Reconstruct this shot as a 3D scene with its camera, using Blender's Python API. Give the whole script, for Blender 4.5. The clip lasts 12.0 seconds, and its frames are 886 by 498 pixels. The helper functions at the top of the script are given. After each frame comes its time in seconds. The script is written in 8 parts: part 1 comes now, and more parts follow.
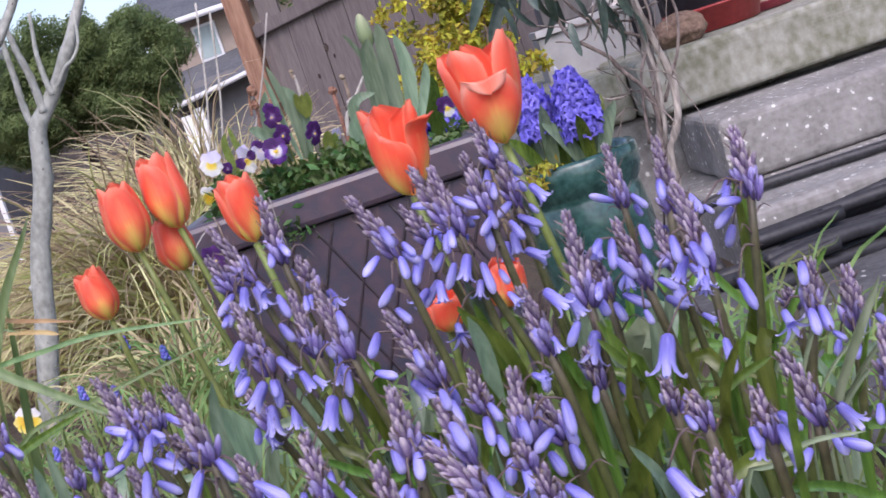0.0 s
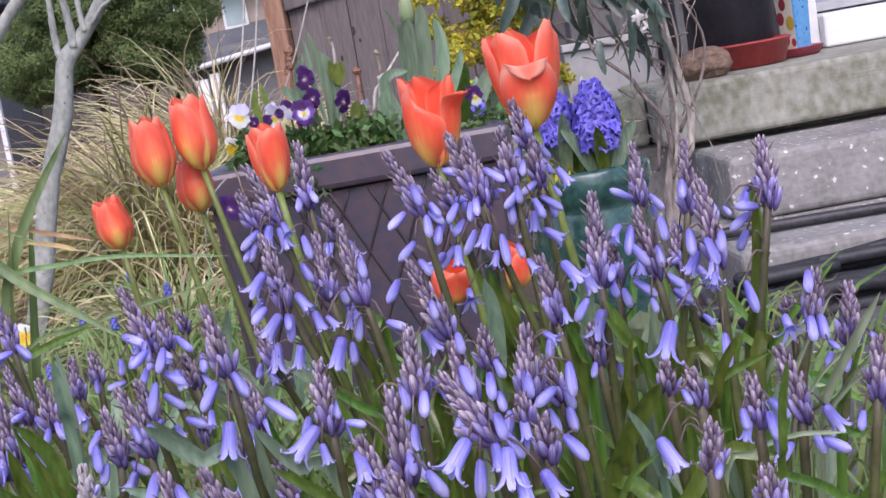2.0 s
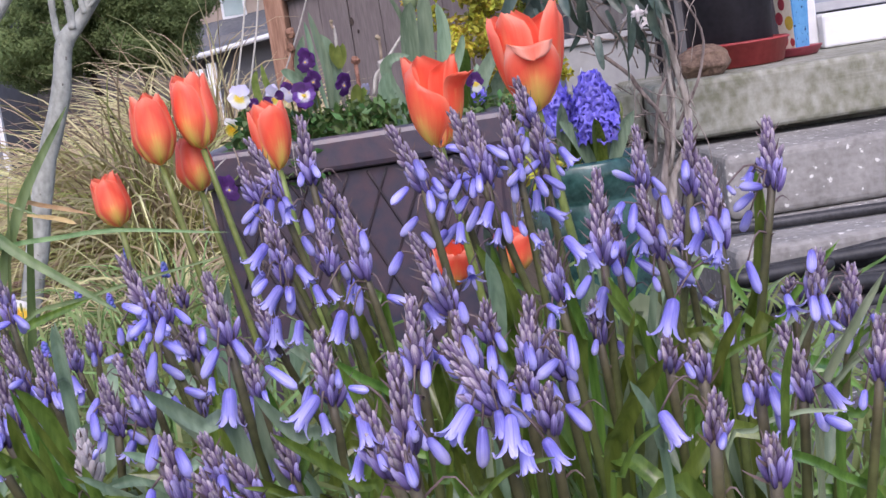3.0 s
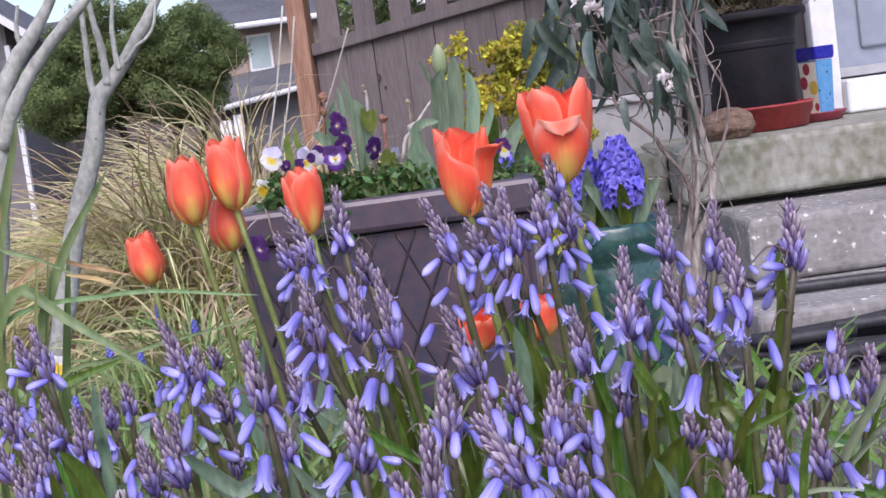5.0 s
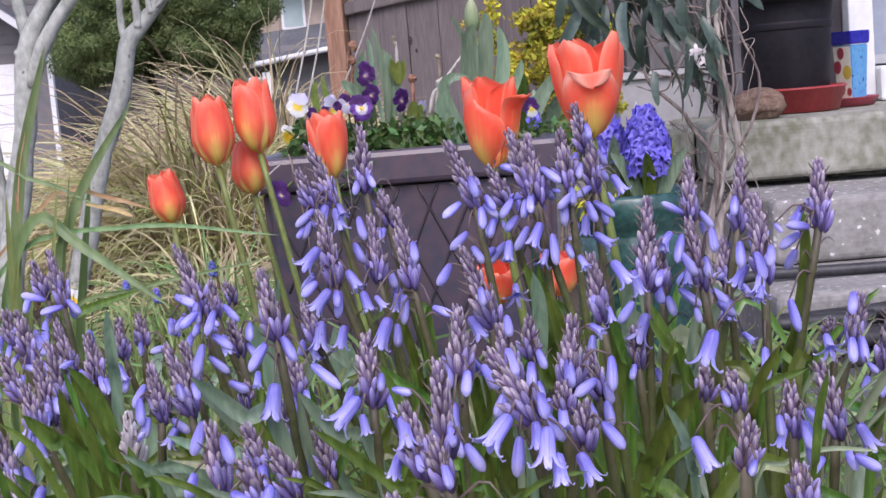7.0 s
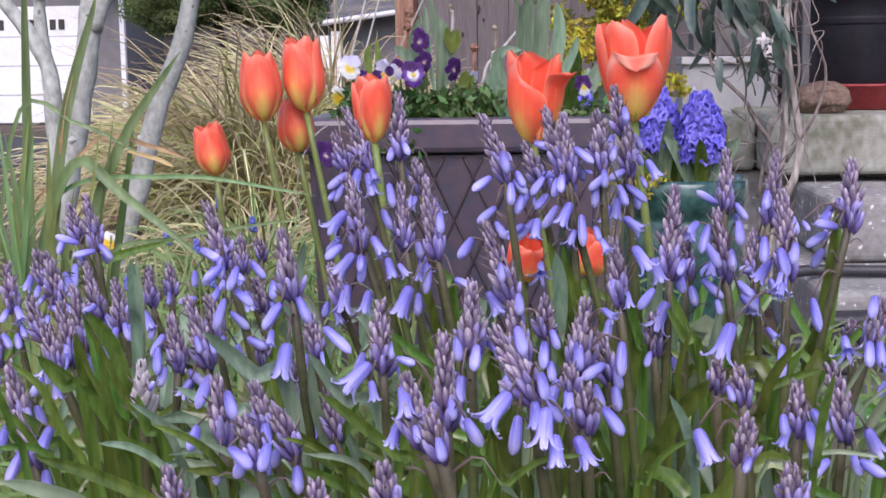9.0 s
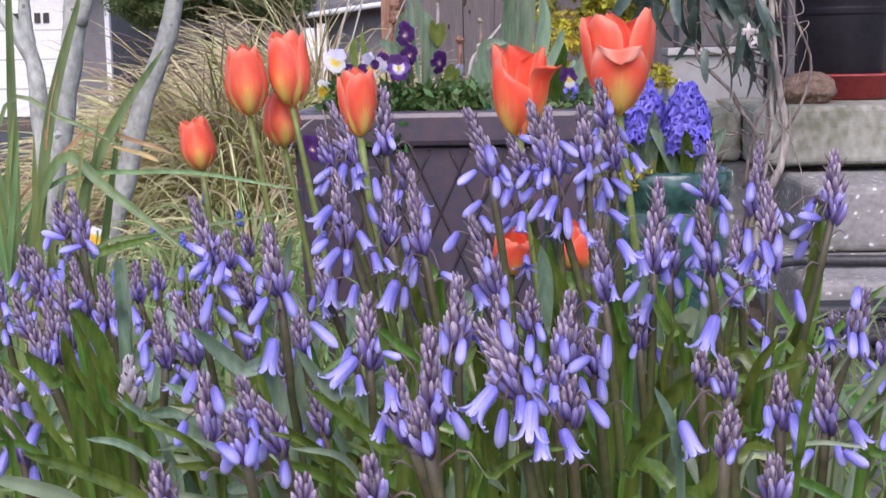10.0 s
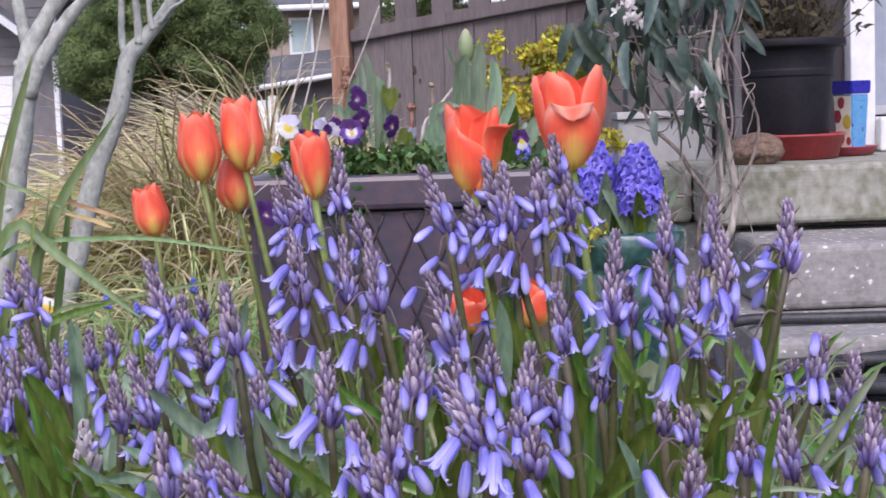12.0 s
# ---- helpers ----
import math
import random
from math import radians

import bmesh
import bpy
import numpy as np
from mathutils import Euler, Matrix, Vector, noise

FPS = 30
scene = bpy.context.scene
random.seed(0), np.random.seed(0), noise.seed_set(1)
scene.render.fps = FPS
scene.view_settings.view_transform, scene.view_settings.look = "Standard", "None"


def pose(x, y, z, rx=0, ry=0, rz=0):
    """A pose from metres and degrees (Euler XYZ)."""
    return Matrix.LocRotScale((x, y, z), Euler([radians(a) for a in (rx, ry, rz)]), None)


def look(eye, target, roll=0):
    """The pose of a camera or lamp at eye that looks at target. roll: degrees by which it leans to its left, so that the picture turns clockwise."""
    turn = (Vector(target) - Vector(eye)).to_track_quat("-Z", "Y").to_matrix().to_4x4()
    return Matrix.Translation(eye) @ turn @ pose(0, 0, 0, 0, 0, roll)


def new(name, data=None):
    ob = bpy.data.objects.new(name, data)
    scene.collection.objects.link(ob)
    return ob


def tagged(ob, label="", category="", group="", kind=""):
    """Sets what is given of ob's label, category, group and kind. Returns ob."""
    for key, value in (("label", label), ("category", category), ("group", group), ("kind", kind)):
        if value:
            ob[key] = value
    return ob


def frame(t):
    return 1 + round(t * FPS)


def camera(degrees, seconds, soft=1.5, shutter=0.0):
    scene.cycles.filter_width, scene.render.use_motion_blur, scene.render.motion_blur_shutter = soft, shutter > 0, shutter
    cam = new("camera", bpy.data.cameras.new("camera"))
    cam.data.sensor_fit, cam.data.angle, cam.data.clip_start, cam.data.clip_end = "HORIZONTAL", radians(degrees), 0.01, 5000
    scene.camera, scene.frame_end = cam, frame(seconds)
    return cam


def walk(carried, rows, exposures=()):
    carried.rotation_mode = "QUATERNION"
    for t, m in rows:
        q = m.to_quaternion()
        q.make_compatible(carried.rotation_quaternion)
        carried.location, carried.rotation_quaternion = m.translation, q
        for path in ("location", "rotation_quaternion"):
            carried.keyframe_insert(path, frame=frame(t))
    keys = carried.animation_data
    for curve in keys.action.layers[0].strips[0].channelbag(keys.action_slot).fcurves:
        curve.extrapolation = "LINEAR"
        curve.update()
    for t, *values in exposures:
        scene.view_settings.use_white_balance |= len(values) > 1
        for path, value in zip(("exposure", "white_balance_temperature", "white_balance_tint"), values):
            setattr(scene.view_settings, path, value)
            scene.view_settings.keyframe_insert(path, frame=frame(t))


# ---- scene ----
cam = camera(35.1, 12.0, shutter=0.5)
PATH = [
    (0, (0.0040, 0.0332, 0.3728), (0.0188, 1.5195, 0.1714), -18.65),
    (0.5, (-0.0118, 0.0223, 0.3769), (-0.0020, 1.5092, 0.1795), -15.39),
    (1, (-0.0132, 0.0113, 0.3718), (0.0000, 1.4985, 0.1767), -13.05),
    (1.5, (-0.0155, 0.0046, 0.3666), (0.0028, 1.4916, 0.1703), -11.27),
    (2, (-0.0160, 0.0020, 0.3618), (0.0076, 1.4882, 0.1601), -10.09),
    (2.5, (-0.0226, 0.0022, 0.3563), (0.0036, 1.4874, 0.1482), -9.38),
    (3, (-0.0222, 0.0021, 0.3526), (0.0080, 1.4874, 0.1448), -8.86),
    (5, (-0.0255, -0.0182, 0.3648), (-0.0101, 1.4744, 0.2172), -7.81),
    (5.5, (-0.0280, -0.0201, 0.3635), (-0.0256, 1.4722, 0.2121), -7.42),
    (6, (-0.0300, -0.0200, 0.3600), (-0.0342, 1.4715, 0.2007), -6.82),
    (6.5, (-0.0288, -0.0179, 0.3558), (-0.0360, 1.4725, 0.1863), -5.93),
    (7, (-0.0266, -0.0131, 0.3506), (-0.0372, 1.4762, 0.1724), -4.78),
    (9, (-0.0115, -0.0128, 0.3513), (-0.0820, 1.4711, 0.1433), -0.84),
    (9.5, (-0.0075, -0.0119, 0.3526), (-0.0596, 1.4681, 0.1146), -0.91),
    (10, (-0.0106, -0.0152, 0.3527), (-0.0677, 1.4679, 0.1359), -1.11),
    (10.5, (-0.0129, -0.0190, 0.3541), (-0.0795, 1.4680, 0.1686), -1.18),
    (11, (-0.0149, -0.0176, 0.3519), (-0.0721, 1.4719, 0.1841), -1.31),
    (11.5, (-0.0154, -0.0149, 0.3498), (-0.0523, 1.4763, 0.1920), -1.56),
    (12, (-0.0122, -0.0134, 0.3463), (-0.0189, 1.4795, 0.2012), -2.12),
]
walk(cam, [(t, look(eye, target, roll)) for t, eye, target, roll in PATH], [(0, 0.61, 6450, 24), (12, 0.61, 6450, 24)])


# ---- light ----
world = bpy.data.worlds.new("sky")
scene.world = world
world.use_nodes = True
wn = world.node_tree.nodes
sky = wn.new("ShaderNodeTexSky")
sky.sky_type, sky.sun_disc = "NISHITA", False
sky.sun_elevation, sky.sun_rotation = radians(48), radians(200)
sky.air_density, sky.dust_density, sky.ozone_density = 1.0, 2.0, 2.0
world.node_tree.links.new(sky.outputs[0], wn["Background"].inputs[0])
wn["Background"].inputs[1].default_value = 0.16
sun = new("sun", bpy.data.lights.new("sun", "SUN"))
sun.data.energy, sun.data.angle, sun.data.color = 1.5, radians(40), (1.0, 0.97, 0.95)
sun.matrix_world = look((0.8, -3.0, 4.2), (0, 1.0, 0))


# ---- materials ----
def material(name, c1, c2, scale=30.0, rough=0.6, bump=0.3, fine=4.0, vary=0.12, glow=0.0, island=False, coat=0.0, stretch=(1, 1, 1), spots=None):
    """Two-scale mottled surface; glow is the share of light that passes through a thin leaf or petal."""
    m = bpy.data.materials.new(name)
    m.use_nodes = True
    nt = m.node_tree
    n, l = nt.nodes, nt.links
    bsdf = n["Principled BSDF"]
    bsdf.inputs["Roughness"].default_value = rough
    bsdf.inputs["Coat Weight"].default_value = coat
    co = n.new("ShaderNodeTexCoord")
    mp = n.new("ShaderNodeMapping")
    mp.inputs["Scale"].default_value = stretch
    l.new(co.outputs["Object"], mp.inputs[0])
    big, small = n.new("ShaderNodeTexNoise"), n.new("ShaderNodeTexNoise")
    big.inputs["Scale"].default_value, small.inputs["Scale"].default_value = scale, scale * fine
    small.inputs["Detail"].default_value = 6
    for tex in (big, small):
        l.new(mp.outputs[0], tex.inputs["Vector"])
    add = n.new("ShaderNodeMath")
    add.operation = "MULTIPLY_ADD"
    add.inputs[1].default_value = 0.55
    l.new(small.outputs[0], add.inputs[0])
    half = n.new("ShaderNodeMath")
    half.operation = "MULTIPLY"
    half.inputs[1].default_value = 0.45
    l.new(big.outputs[0], half.inputs[0])
    l.new(half.outputs[0], add.inputs[2])
    ramp = n.new("ShaderNodeValToRGB")
    ramp.color_ramp.elements[0].position, ramp.color_ramp.elements[1].position = 0.36, 0.64
    ramp.color_ramp.elements[0].color, ramp.color_ramp.elements[1].color = (*c1, 1), (*c2, 1)
    l.new(add.outputs[0], ramp.inputs[0])
    colour = ramp.outputs[0]
    if spots:
        sp = n.new("ShaderNodeTexVoronoi")
        sp.inputs["Scale"].default_value = spots[0]
        l.new(mp.outputs[0], sp.inputs["Vector"])
        lt = n.new("ShaderNodeMath")
        lt.operation = "LESS_THAN"
        rare = n.new("ShaderNodeMapRange")
        rare.inputs[1].default_value, rare.inputs[2].default_value, rare.inputs[3].default_value, rare.inputs[4].default_value = 0.46, 0.66, 0.0, spots[1] * 1.5
        l.new(small.outputs[0], rare.inputs[0])
        l.new(rare.outputs[0], lt.inputs[1])
        l.new(sp.outputs["Distance"], lt.inputs[0])
        mixc = n.new("ShaderNodeMix")
        mixc.data_type = "RGBA"
        l.new(lt.outputs[0], mixc.inputs[0])
        l.new(colour, mixc.inputs[6])
        mixc.inputs[7].default_value = (*spots[2], 1)
        colour = mixc.outputs[2]
    hsv = n.new("ShaderNodeHueSaturation")
    rnd = n.new("ShaderNodeNewGeometry" if island else "ShaderNodeObjectInfo").outputs["Random Per Island" if island else "Random"]
    rng = n.new("ShaderNodeMapRange")
    rng.inputs[3].default_value, rng.inputs[4].default_value = 1 - vary, 1 + vary
    l.new(rnd, rng.inputs[0])
    l.new(rng.outputs[0], hsv.inputs["Value"])
    hue = n.new("ShaderNodeMapRange")
    hue.inputs[3].default_value, hue.inputs[4].default_value = 0.5 - vary * 0.12, 0.5 + vary * 0.12
    l.new(rnd, hue.inputs[0])
    l.new(hue.outputs[0], hsv.inputs["Hue"])
    l.new(colour, hsv.inputs["Color"])
    l.new(hsv.outputs[0], bsdf.inputs["Base Color"])
    if bump:
        bp = n.new("ShaderNodeBump")
        bp.inputs["Strength"].default_value, bp.inputs["Distance"].default_value = bump, 0.004
        l.new(add.outputs[0], bp.inputs["Height"])
        l.new(bp.outputs[0], bsdf.inputs["Normal"])
    if glow:
        tr, mx = n.new("ShaderNodeBsdfTranslucent"), n.new("ShaderNodeMixShader")
        l.new(hsv.outputs[0], tr.inputs[0])
        mx.inputs[0].default_value = glow
        l.new(bsdf.outputs[0], mx.inputs[1])
        l.new(tr.outputs[0], mx.inputs[2])
        l.new(mx.outputs[0], n["Material Output"].inputs[0])
    return m


def petal_material(name, stops, rough=0.45, glow=0.35, vary=0.08, streak=0.25, edge_colour=None, rib=(0.8, 0.28)):
    """Pigment runs along the petal, from claw to tip, with fine streaks lengthwise."""
    m = bpy.data.materials.new(name)
    m.use_nodes = True
    n, l = m.node_tree.nodes, m.node_tree.links
    bsdf = n["Principled BSDF"]
    bsdf.inputs["Roughness"].default_value = rough
    uv = n.new("ShaderNodeUVMap")
    uv.uv_map = "along"
    sep = n.new("ShaderNodeSeparateXYZ")
    l.new(uv.outputs[0], sep.inputs[0])
    mp = n.new("ShaderNodeMapping")
    mp.inputs["Scale"].default_value = (26, 2.5, 1)
    l.new(uv.outputs[0], mp.inputs[0])
    ns = n.new("ShaderNodeTexNoise")
    ns.inputs["Scale"].default_value, ns.inputs["Detail"].default_value = 1.0, 4
    l.new(mp.outputs[0], ns.inputs["Vector"])
    edge = n.new("ShaderNodeMath")
    edge.operation = "MULTIPLY_ADD"
    edge.inputs[1].default_value = streak
    l.new(ns.outputs[0], edge.inputs[0])
    l.new(sep.outputs["Y"], edge.inputs[2])
    off = n.new("ShaderNodeMath")
    off.operation = "SUBTRACT"
    off.inputs[1].default_value = streak * 0.5
    l.new(edge.outputs[0], off.inputs[0])
    # the yellow reaches higher along the midrib
    mid = n.new("ShaderNodeMath")
    mid.operation = "PINGPONG"
    mid.inputs[1].default_value = 0.5
    l.new(sep.outputs["X"], mid.inputs[0])
    sub = n.new("ShaderNodeMath")
    sub.operation = "MULTIPLY_ADD"
    sub.inputs[1].default_value = -rib[0]
    l.new(mid.outputs[0], sub.inputs[0])
    l.new(off.outputs[0], sub.inputs[2])
    up = n.new("ShaderNodeMath")
    up.operation = "ADD"
    up.inputs[1].default_value = rib[1]
    l.new(sub.outputs[0], up.inputs[0])
    ramp = n.new("ShaderNodeValToRGB")
    els = ramp.color_ramp.elements
    els[0].position, els[0].color = stops[0][0], (*stops[0][1], 1)
    els[1].position, els[1].color = stops[-1][0], (*stops[-1][1], 1)
    for p, c in stops[1:-1]:
        els.new(p).color = (*c, 1)
    l.new(up.outputs[0], ramp.inputs[0])
    pigment = ramp.outputs[0]
    if edge_colour:
        # a pale hem round the petal's margin
        hem = n.new("ShaderNodeMapRange")
        hem.inputs[1].default_value, hem.inputs[2].default_value, hem.inputs[3].default_value, hem.inputs[4].default_value = 0.0, 0.12, 0.75, 0.0
        tipward = n.new("ShaderNodeMath")
        tipward.operation = "SUBTRACT"
        tipward.inputs[0].default_value = 1.0
        l.new(sep.outputs["Y"], tipward.inputs[1])
        least = n.new("ShaderNodeMath")
        least.operation = "MINIMUM"
        l.new(mid.outputs[0], least.inputs[0])
        l.new(tipward.outputs[0], least.inputs[1])
        l.new(least.outputs[0], hem.inputs[0])
        mixc = n.new("ShaderNodeMix")
        mixc.data_type = "RGBA"
        l.new(hem.outputs[0], mixc.inputs[0])
        l.new(pigment, mixc.inputs[6])
        mixc.inputs[7].default_value = (*edge_colour, 1)
        pigment = mixc.outputs[2]
    hsv = n.new("ShaderNodeHueSaturation")
    rng = n.new("ShaderNodeMapRange")
    rng.inputs[3].default_value, rng.inputs[4].default_value = 1 - vary, 1 + vary
    l.new(n.new("ShaderNodeObjectInfo").outputs["Random"], rng.inputs[0])
    l.new(rng.outputs[0], hsv.inputs["Value"])
    l.new(pigment, hsv.inputs["Color"])
    l.new(hsv.outputs[0], bsdf.inputs["Base Color"])
    bp = n.new("ShaderNodeBump")
    bp.inputs["Strength"].default_value, bp.inputs["Distance"].default_value = 0.25, 0.002
    l.new(ns.outputs[0], bp.inputs["Height"])
    l.new(bp.outputs[0], bsdf.inputs["Normal"])
    tr, mx = n.new("ShaderNodeBsdfTranslucent"), n.new("ShaderNodeMixShader")
    l.new(hsv.outputs[0], tr.inputs[0])
    mx.inputs[0].default_value = glow
    l.new(bsdf.outputs[0], mx.inputs[1])
    l.new(tr.outputs[0], mx.inputs[2])
    l.new(mx.outputs[0], n["Material Output"].inputs[0])
    return m


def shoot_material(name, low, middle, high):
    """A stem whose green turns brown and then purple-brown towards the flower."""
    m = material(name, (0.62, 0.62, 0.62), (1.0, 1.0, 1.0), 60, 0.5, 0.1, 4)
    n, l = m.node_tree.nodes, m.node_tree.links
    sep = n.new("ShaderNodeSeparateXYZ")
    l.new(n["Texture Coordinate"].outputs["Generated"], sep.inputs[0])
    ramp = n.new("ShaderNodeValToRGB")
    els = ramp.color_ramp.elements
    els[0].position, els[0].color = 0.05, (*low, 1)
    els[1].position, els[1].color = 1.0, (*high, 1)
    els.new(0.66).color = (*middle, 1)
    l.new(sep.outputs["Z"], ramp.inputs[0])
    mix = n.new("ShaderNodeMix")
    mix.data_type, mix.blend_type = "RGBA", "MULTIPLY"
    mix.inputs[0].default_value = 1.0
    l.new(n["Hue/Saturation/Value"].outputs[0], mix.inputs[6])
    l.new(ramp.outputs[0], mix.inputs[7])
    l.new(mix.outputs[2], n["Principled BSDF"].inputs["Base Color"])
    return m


SOIL = material("soil", (0.035, 0.024, 0.016), (0.12, 0.085, 0.055), 18, 0.95, 1.0, 6)
CONCRETE = material("concrete", (0.19, 0.182, 0.170), (0.33, 0.32, 0.305), 5.5, 0.9, 0.6, 9, spots=(36, 0.24, (0.66, 0.65, 0.62)))
CONCRETE_MOSSY = material("mossy concrete", (0.165, 0.168, 0.115), (0.38, 0.38, 0.335), 3.2, 0.9, 0.4, 10, stretch=(1.2, 1.2, 0.9))
PAVING = material("dark paving", (0.050, 0.050, 0.054), (0.115, 0.115, 0.118), 6, 0.9, 0.5, 9, spots=(30, 0.16, (0.45, 0.45, 0.43)))
# Mottled plum; the blue tone paints some sky sheen into the glaze.
GLAZE = material("plum glaze with sky sheen", (0.050, 0.053, 0.080), (0.104, 0.068, 0.084), 10, 0.36, 0.3, 7, coat=0.2)
GLAZE_GROOVE = material("shaded lattice groove", (0.026, 0.022, 0.030), (0.066, 0.046, 0.052), 16, 0.45, 0.25, 5)
GREEN_GLAZE = material("green glaze", (0.010, 0.040, 0.036), (0.045, 0.12, 0.105), 22, 0.25, 0.12, 5, coat=0.5)
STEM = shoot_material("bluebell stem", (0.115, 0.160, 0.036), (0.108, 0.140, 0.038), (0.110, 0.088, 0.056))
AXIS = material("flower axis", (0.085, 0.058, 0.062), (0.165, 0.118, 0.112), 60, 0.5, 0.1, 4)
BUD_TOP = petal_material("mauve bud", [(0.0, (0.060, 0.036, 0.080)), (0.36, (0.145, 0.098, 0.205)), (0.70, (0.225, 0.165, 0.285)), (0.90, (0.29, 0.23, 0.33)), (1.0, (0.44, 0.38, 0.42))], 0.5, 0.12, 0.42, 1.3)
BUD_LOW = petal_material("violet bud", [(0.0, (0.080, 0.047, 0.15)), (0.38, (0.168, 0.125, 0.35)), (0.75, (0.26, 0.21, 0.51)), (1.0, (0.41, 0.37, 0.66))], 0.45, 0.18, 0.35, 1.2)
BUD_PALE = material("faded bud", (0.40, 0.36, 0.40), (0.66, 0.62, 0.64), 140, 0.5, 0.15, 3, 0.2, glow=0.15)
BELL = petal_material("bluebell petal", [(0.0, (0.18, 0.16, 0.54)), (0.32, (0.29, 0.275, 0.80)), (0.68, (0.45, 0.435, 0.94)), (1.0, (0.60, 0.58, 0.96))], 0.34, 0.28, 0.2, 0.85)
TULIP = petal_material("tulip petal", [(0.0, (0.72, 0.62, 0.10)), (0.05, (0.98, 0.76, 0.17)), (0.27, (0.98, 0.55, 0.16)), (0.50, (0.98, 0.23, 0.095)), (0.80, (0.98, 0.120, 0.064)), (1.0, (0.98, 0.16, 0.09))], 0.38, 0.18, 0.03, 0.36, (0.98, 0.32, 0.20), (1.1, 0.42))
TULIP_LIP = petal_material("turned-over tulip petal", [(0.0, (0.72, 0.62, 0.10)), (0.05, (0.98, 0.76, 0.17)), (0.27, (0.98, 0.55, 0.16)), (0.46, (0.98, 0.23, 0.095)), (0.62, (0.98, 0.13, 0.07)), (0.76, (0.98, 0.16, 0.09)), (0.88, (0.98, 0.22, 0.135)), (1.0, (0.98, 0.42, 0.30))], 0.38, 0.18, 0.03, 0.16, None, (1.0, 0.36))
TULIP_STEM = material("tulip stem", (0.115, 0.155, 0.036), (0.19, 0.235, 0.062), 40, 0.45, 0.08, 4)
LEAF_GLAUCOUS = material("glaucous leaf", (0.11, 0.185, 0.11), (0.27, 0.37, 0.245), 45, 0.38, 0.15, 6, 0.2, glow=0.2, stretch=(1, 1, 0.08))
LEAF_FRESH = material("fresh leaf", (0.052, 0.105, 0.014), (0.185, 0.290, 0.055), 45, 0.28, 0.18, 6, 0.28, glow=0.25, stretch=(1, 1, 0.08), coat=0.35)
LEAF_PALE = material("pale leaf", (0.20, 0.27, 0.15), (0.38, 0.45, 0.30), 25, 0.45, 0.1, 5, 0.15, glow=0.2, stretch=(1, 1, 0.2))
BARK = material("grey bark", (0.24, 0.252, 0.225), (0.50, 0.52, 0.475), 18, 0.85, 0.9, 5, stretch=(1, 1, 0.7), spots=(55, 0.16, (0.18, 0.17, 0.15)))
TAN_GRASS = material("tan sedge", (0.34, 0.285, 0.145), (0.68, 0.595, 0.355), 3, 0.6, 0.0, 4, 0.34, glow=0.2, island=True)
OLIVE_GRASS = material("yellow-green sedge", (0.21, 0.22, 0.058), (0.54, 0.525, 0.20), 4, 0.55, 0.0, 4, 0.35, glow=0.2, island=True)
DRY_GRASS = material("dry reddish sedge", (0.22, 0.15, 0.09), (0.46, 0.35, 0.23), 3, 0.6, 0.0, 4, 0.4, glow=0.15, island=True)
GREEN_GRASS = material("garden grass", (0.08, 0.14, 0.03), (0.26, 0.36, 0.12), 8, 0.5, 0.0, 4, 0.35, glow=0.25, island=True)
LEAVES = {"glaucous": LEAF_GLAUCOUS, "fresh": LEAF_FRESH, "pale": LEAF_PALE}


# ---- makers ----
def mesh_of(name, verts, faces, uvs=None, smooth=True):
    me = bpy.data.meshes.new(name)
    me.from_pydata([tuple(v) for v in verts], [], faces)
    if uvs:
        lay = me.uv_layers.new(name="along")
        for lp in me.loops:
            lay.data[lp.index].uv = uvs[lp.vertex_index]
    if smooth:
        me.polygons.foreach_set("use_smooth", [True] * len(me.polygons))
    me.update()
    return me


def part(name, me, mat, parent=None, label="", m=None):
    """One mesh as one object under its thing, in the thing's own coordinates."""
    if isinstance(me, bmesh.types.BMesh):
        data = bpy.data.meshes.new(name)
        me.to_mesh(data)
        me.free()
        me = data
    if mat and not me.materials:
        me.materials.append(mat)
    ob = new(name, me)
    if parent:
        ob.parent = parent
    if m:
        ob.matrix_basis = m
    if label:
        ob["label"] = label
    return ob


def thing(name, place, label, category, group="", kind="", size=1.0):
    """The Empty of a thing whose parts are drawn at 1 / size."""
    e = new(name)
    e.empty_display_size = 0.02
    e.location, e.scale = place, (size, size, size)
    return tagged(e, label, category, group, kind)


def spline(pts, n):
    """A smooth line through a few points."""
    p = [Vector(q) for q in pts]
    p = [p[0] * 2 - p[1]] + p + [p[-1] * 2 - p[-2]]
    out = []
    k = len(p) - 3
    for i in range(n + 1):
        s = min(i / n * k, k - 1e-6)
        j = int(s)
        t = s - j
        a, b, c, d = p[j:j + 4]
        out.append(0.5 * ((2 * b) + (c - a) * t + (2 * a - 5 * b + 4 * c - d) * t * t + (3 * b - a - 3 * c + d) * t ** 3))
    return out


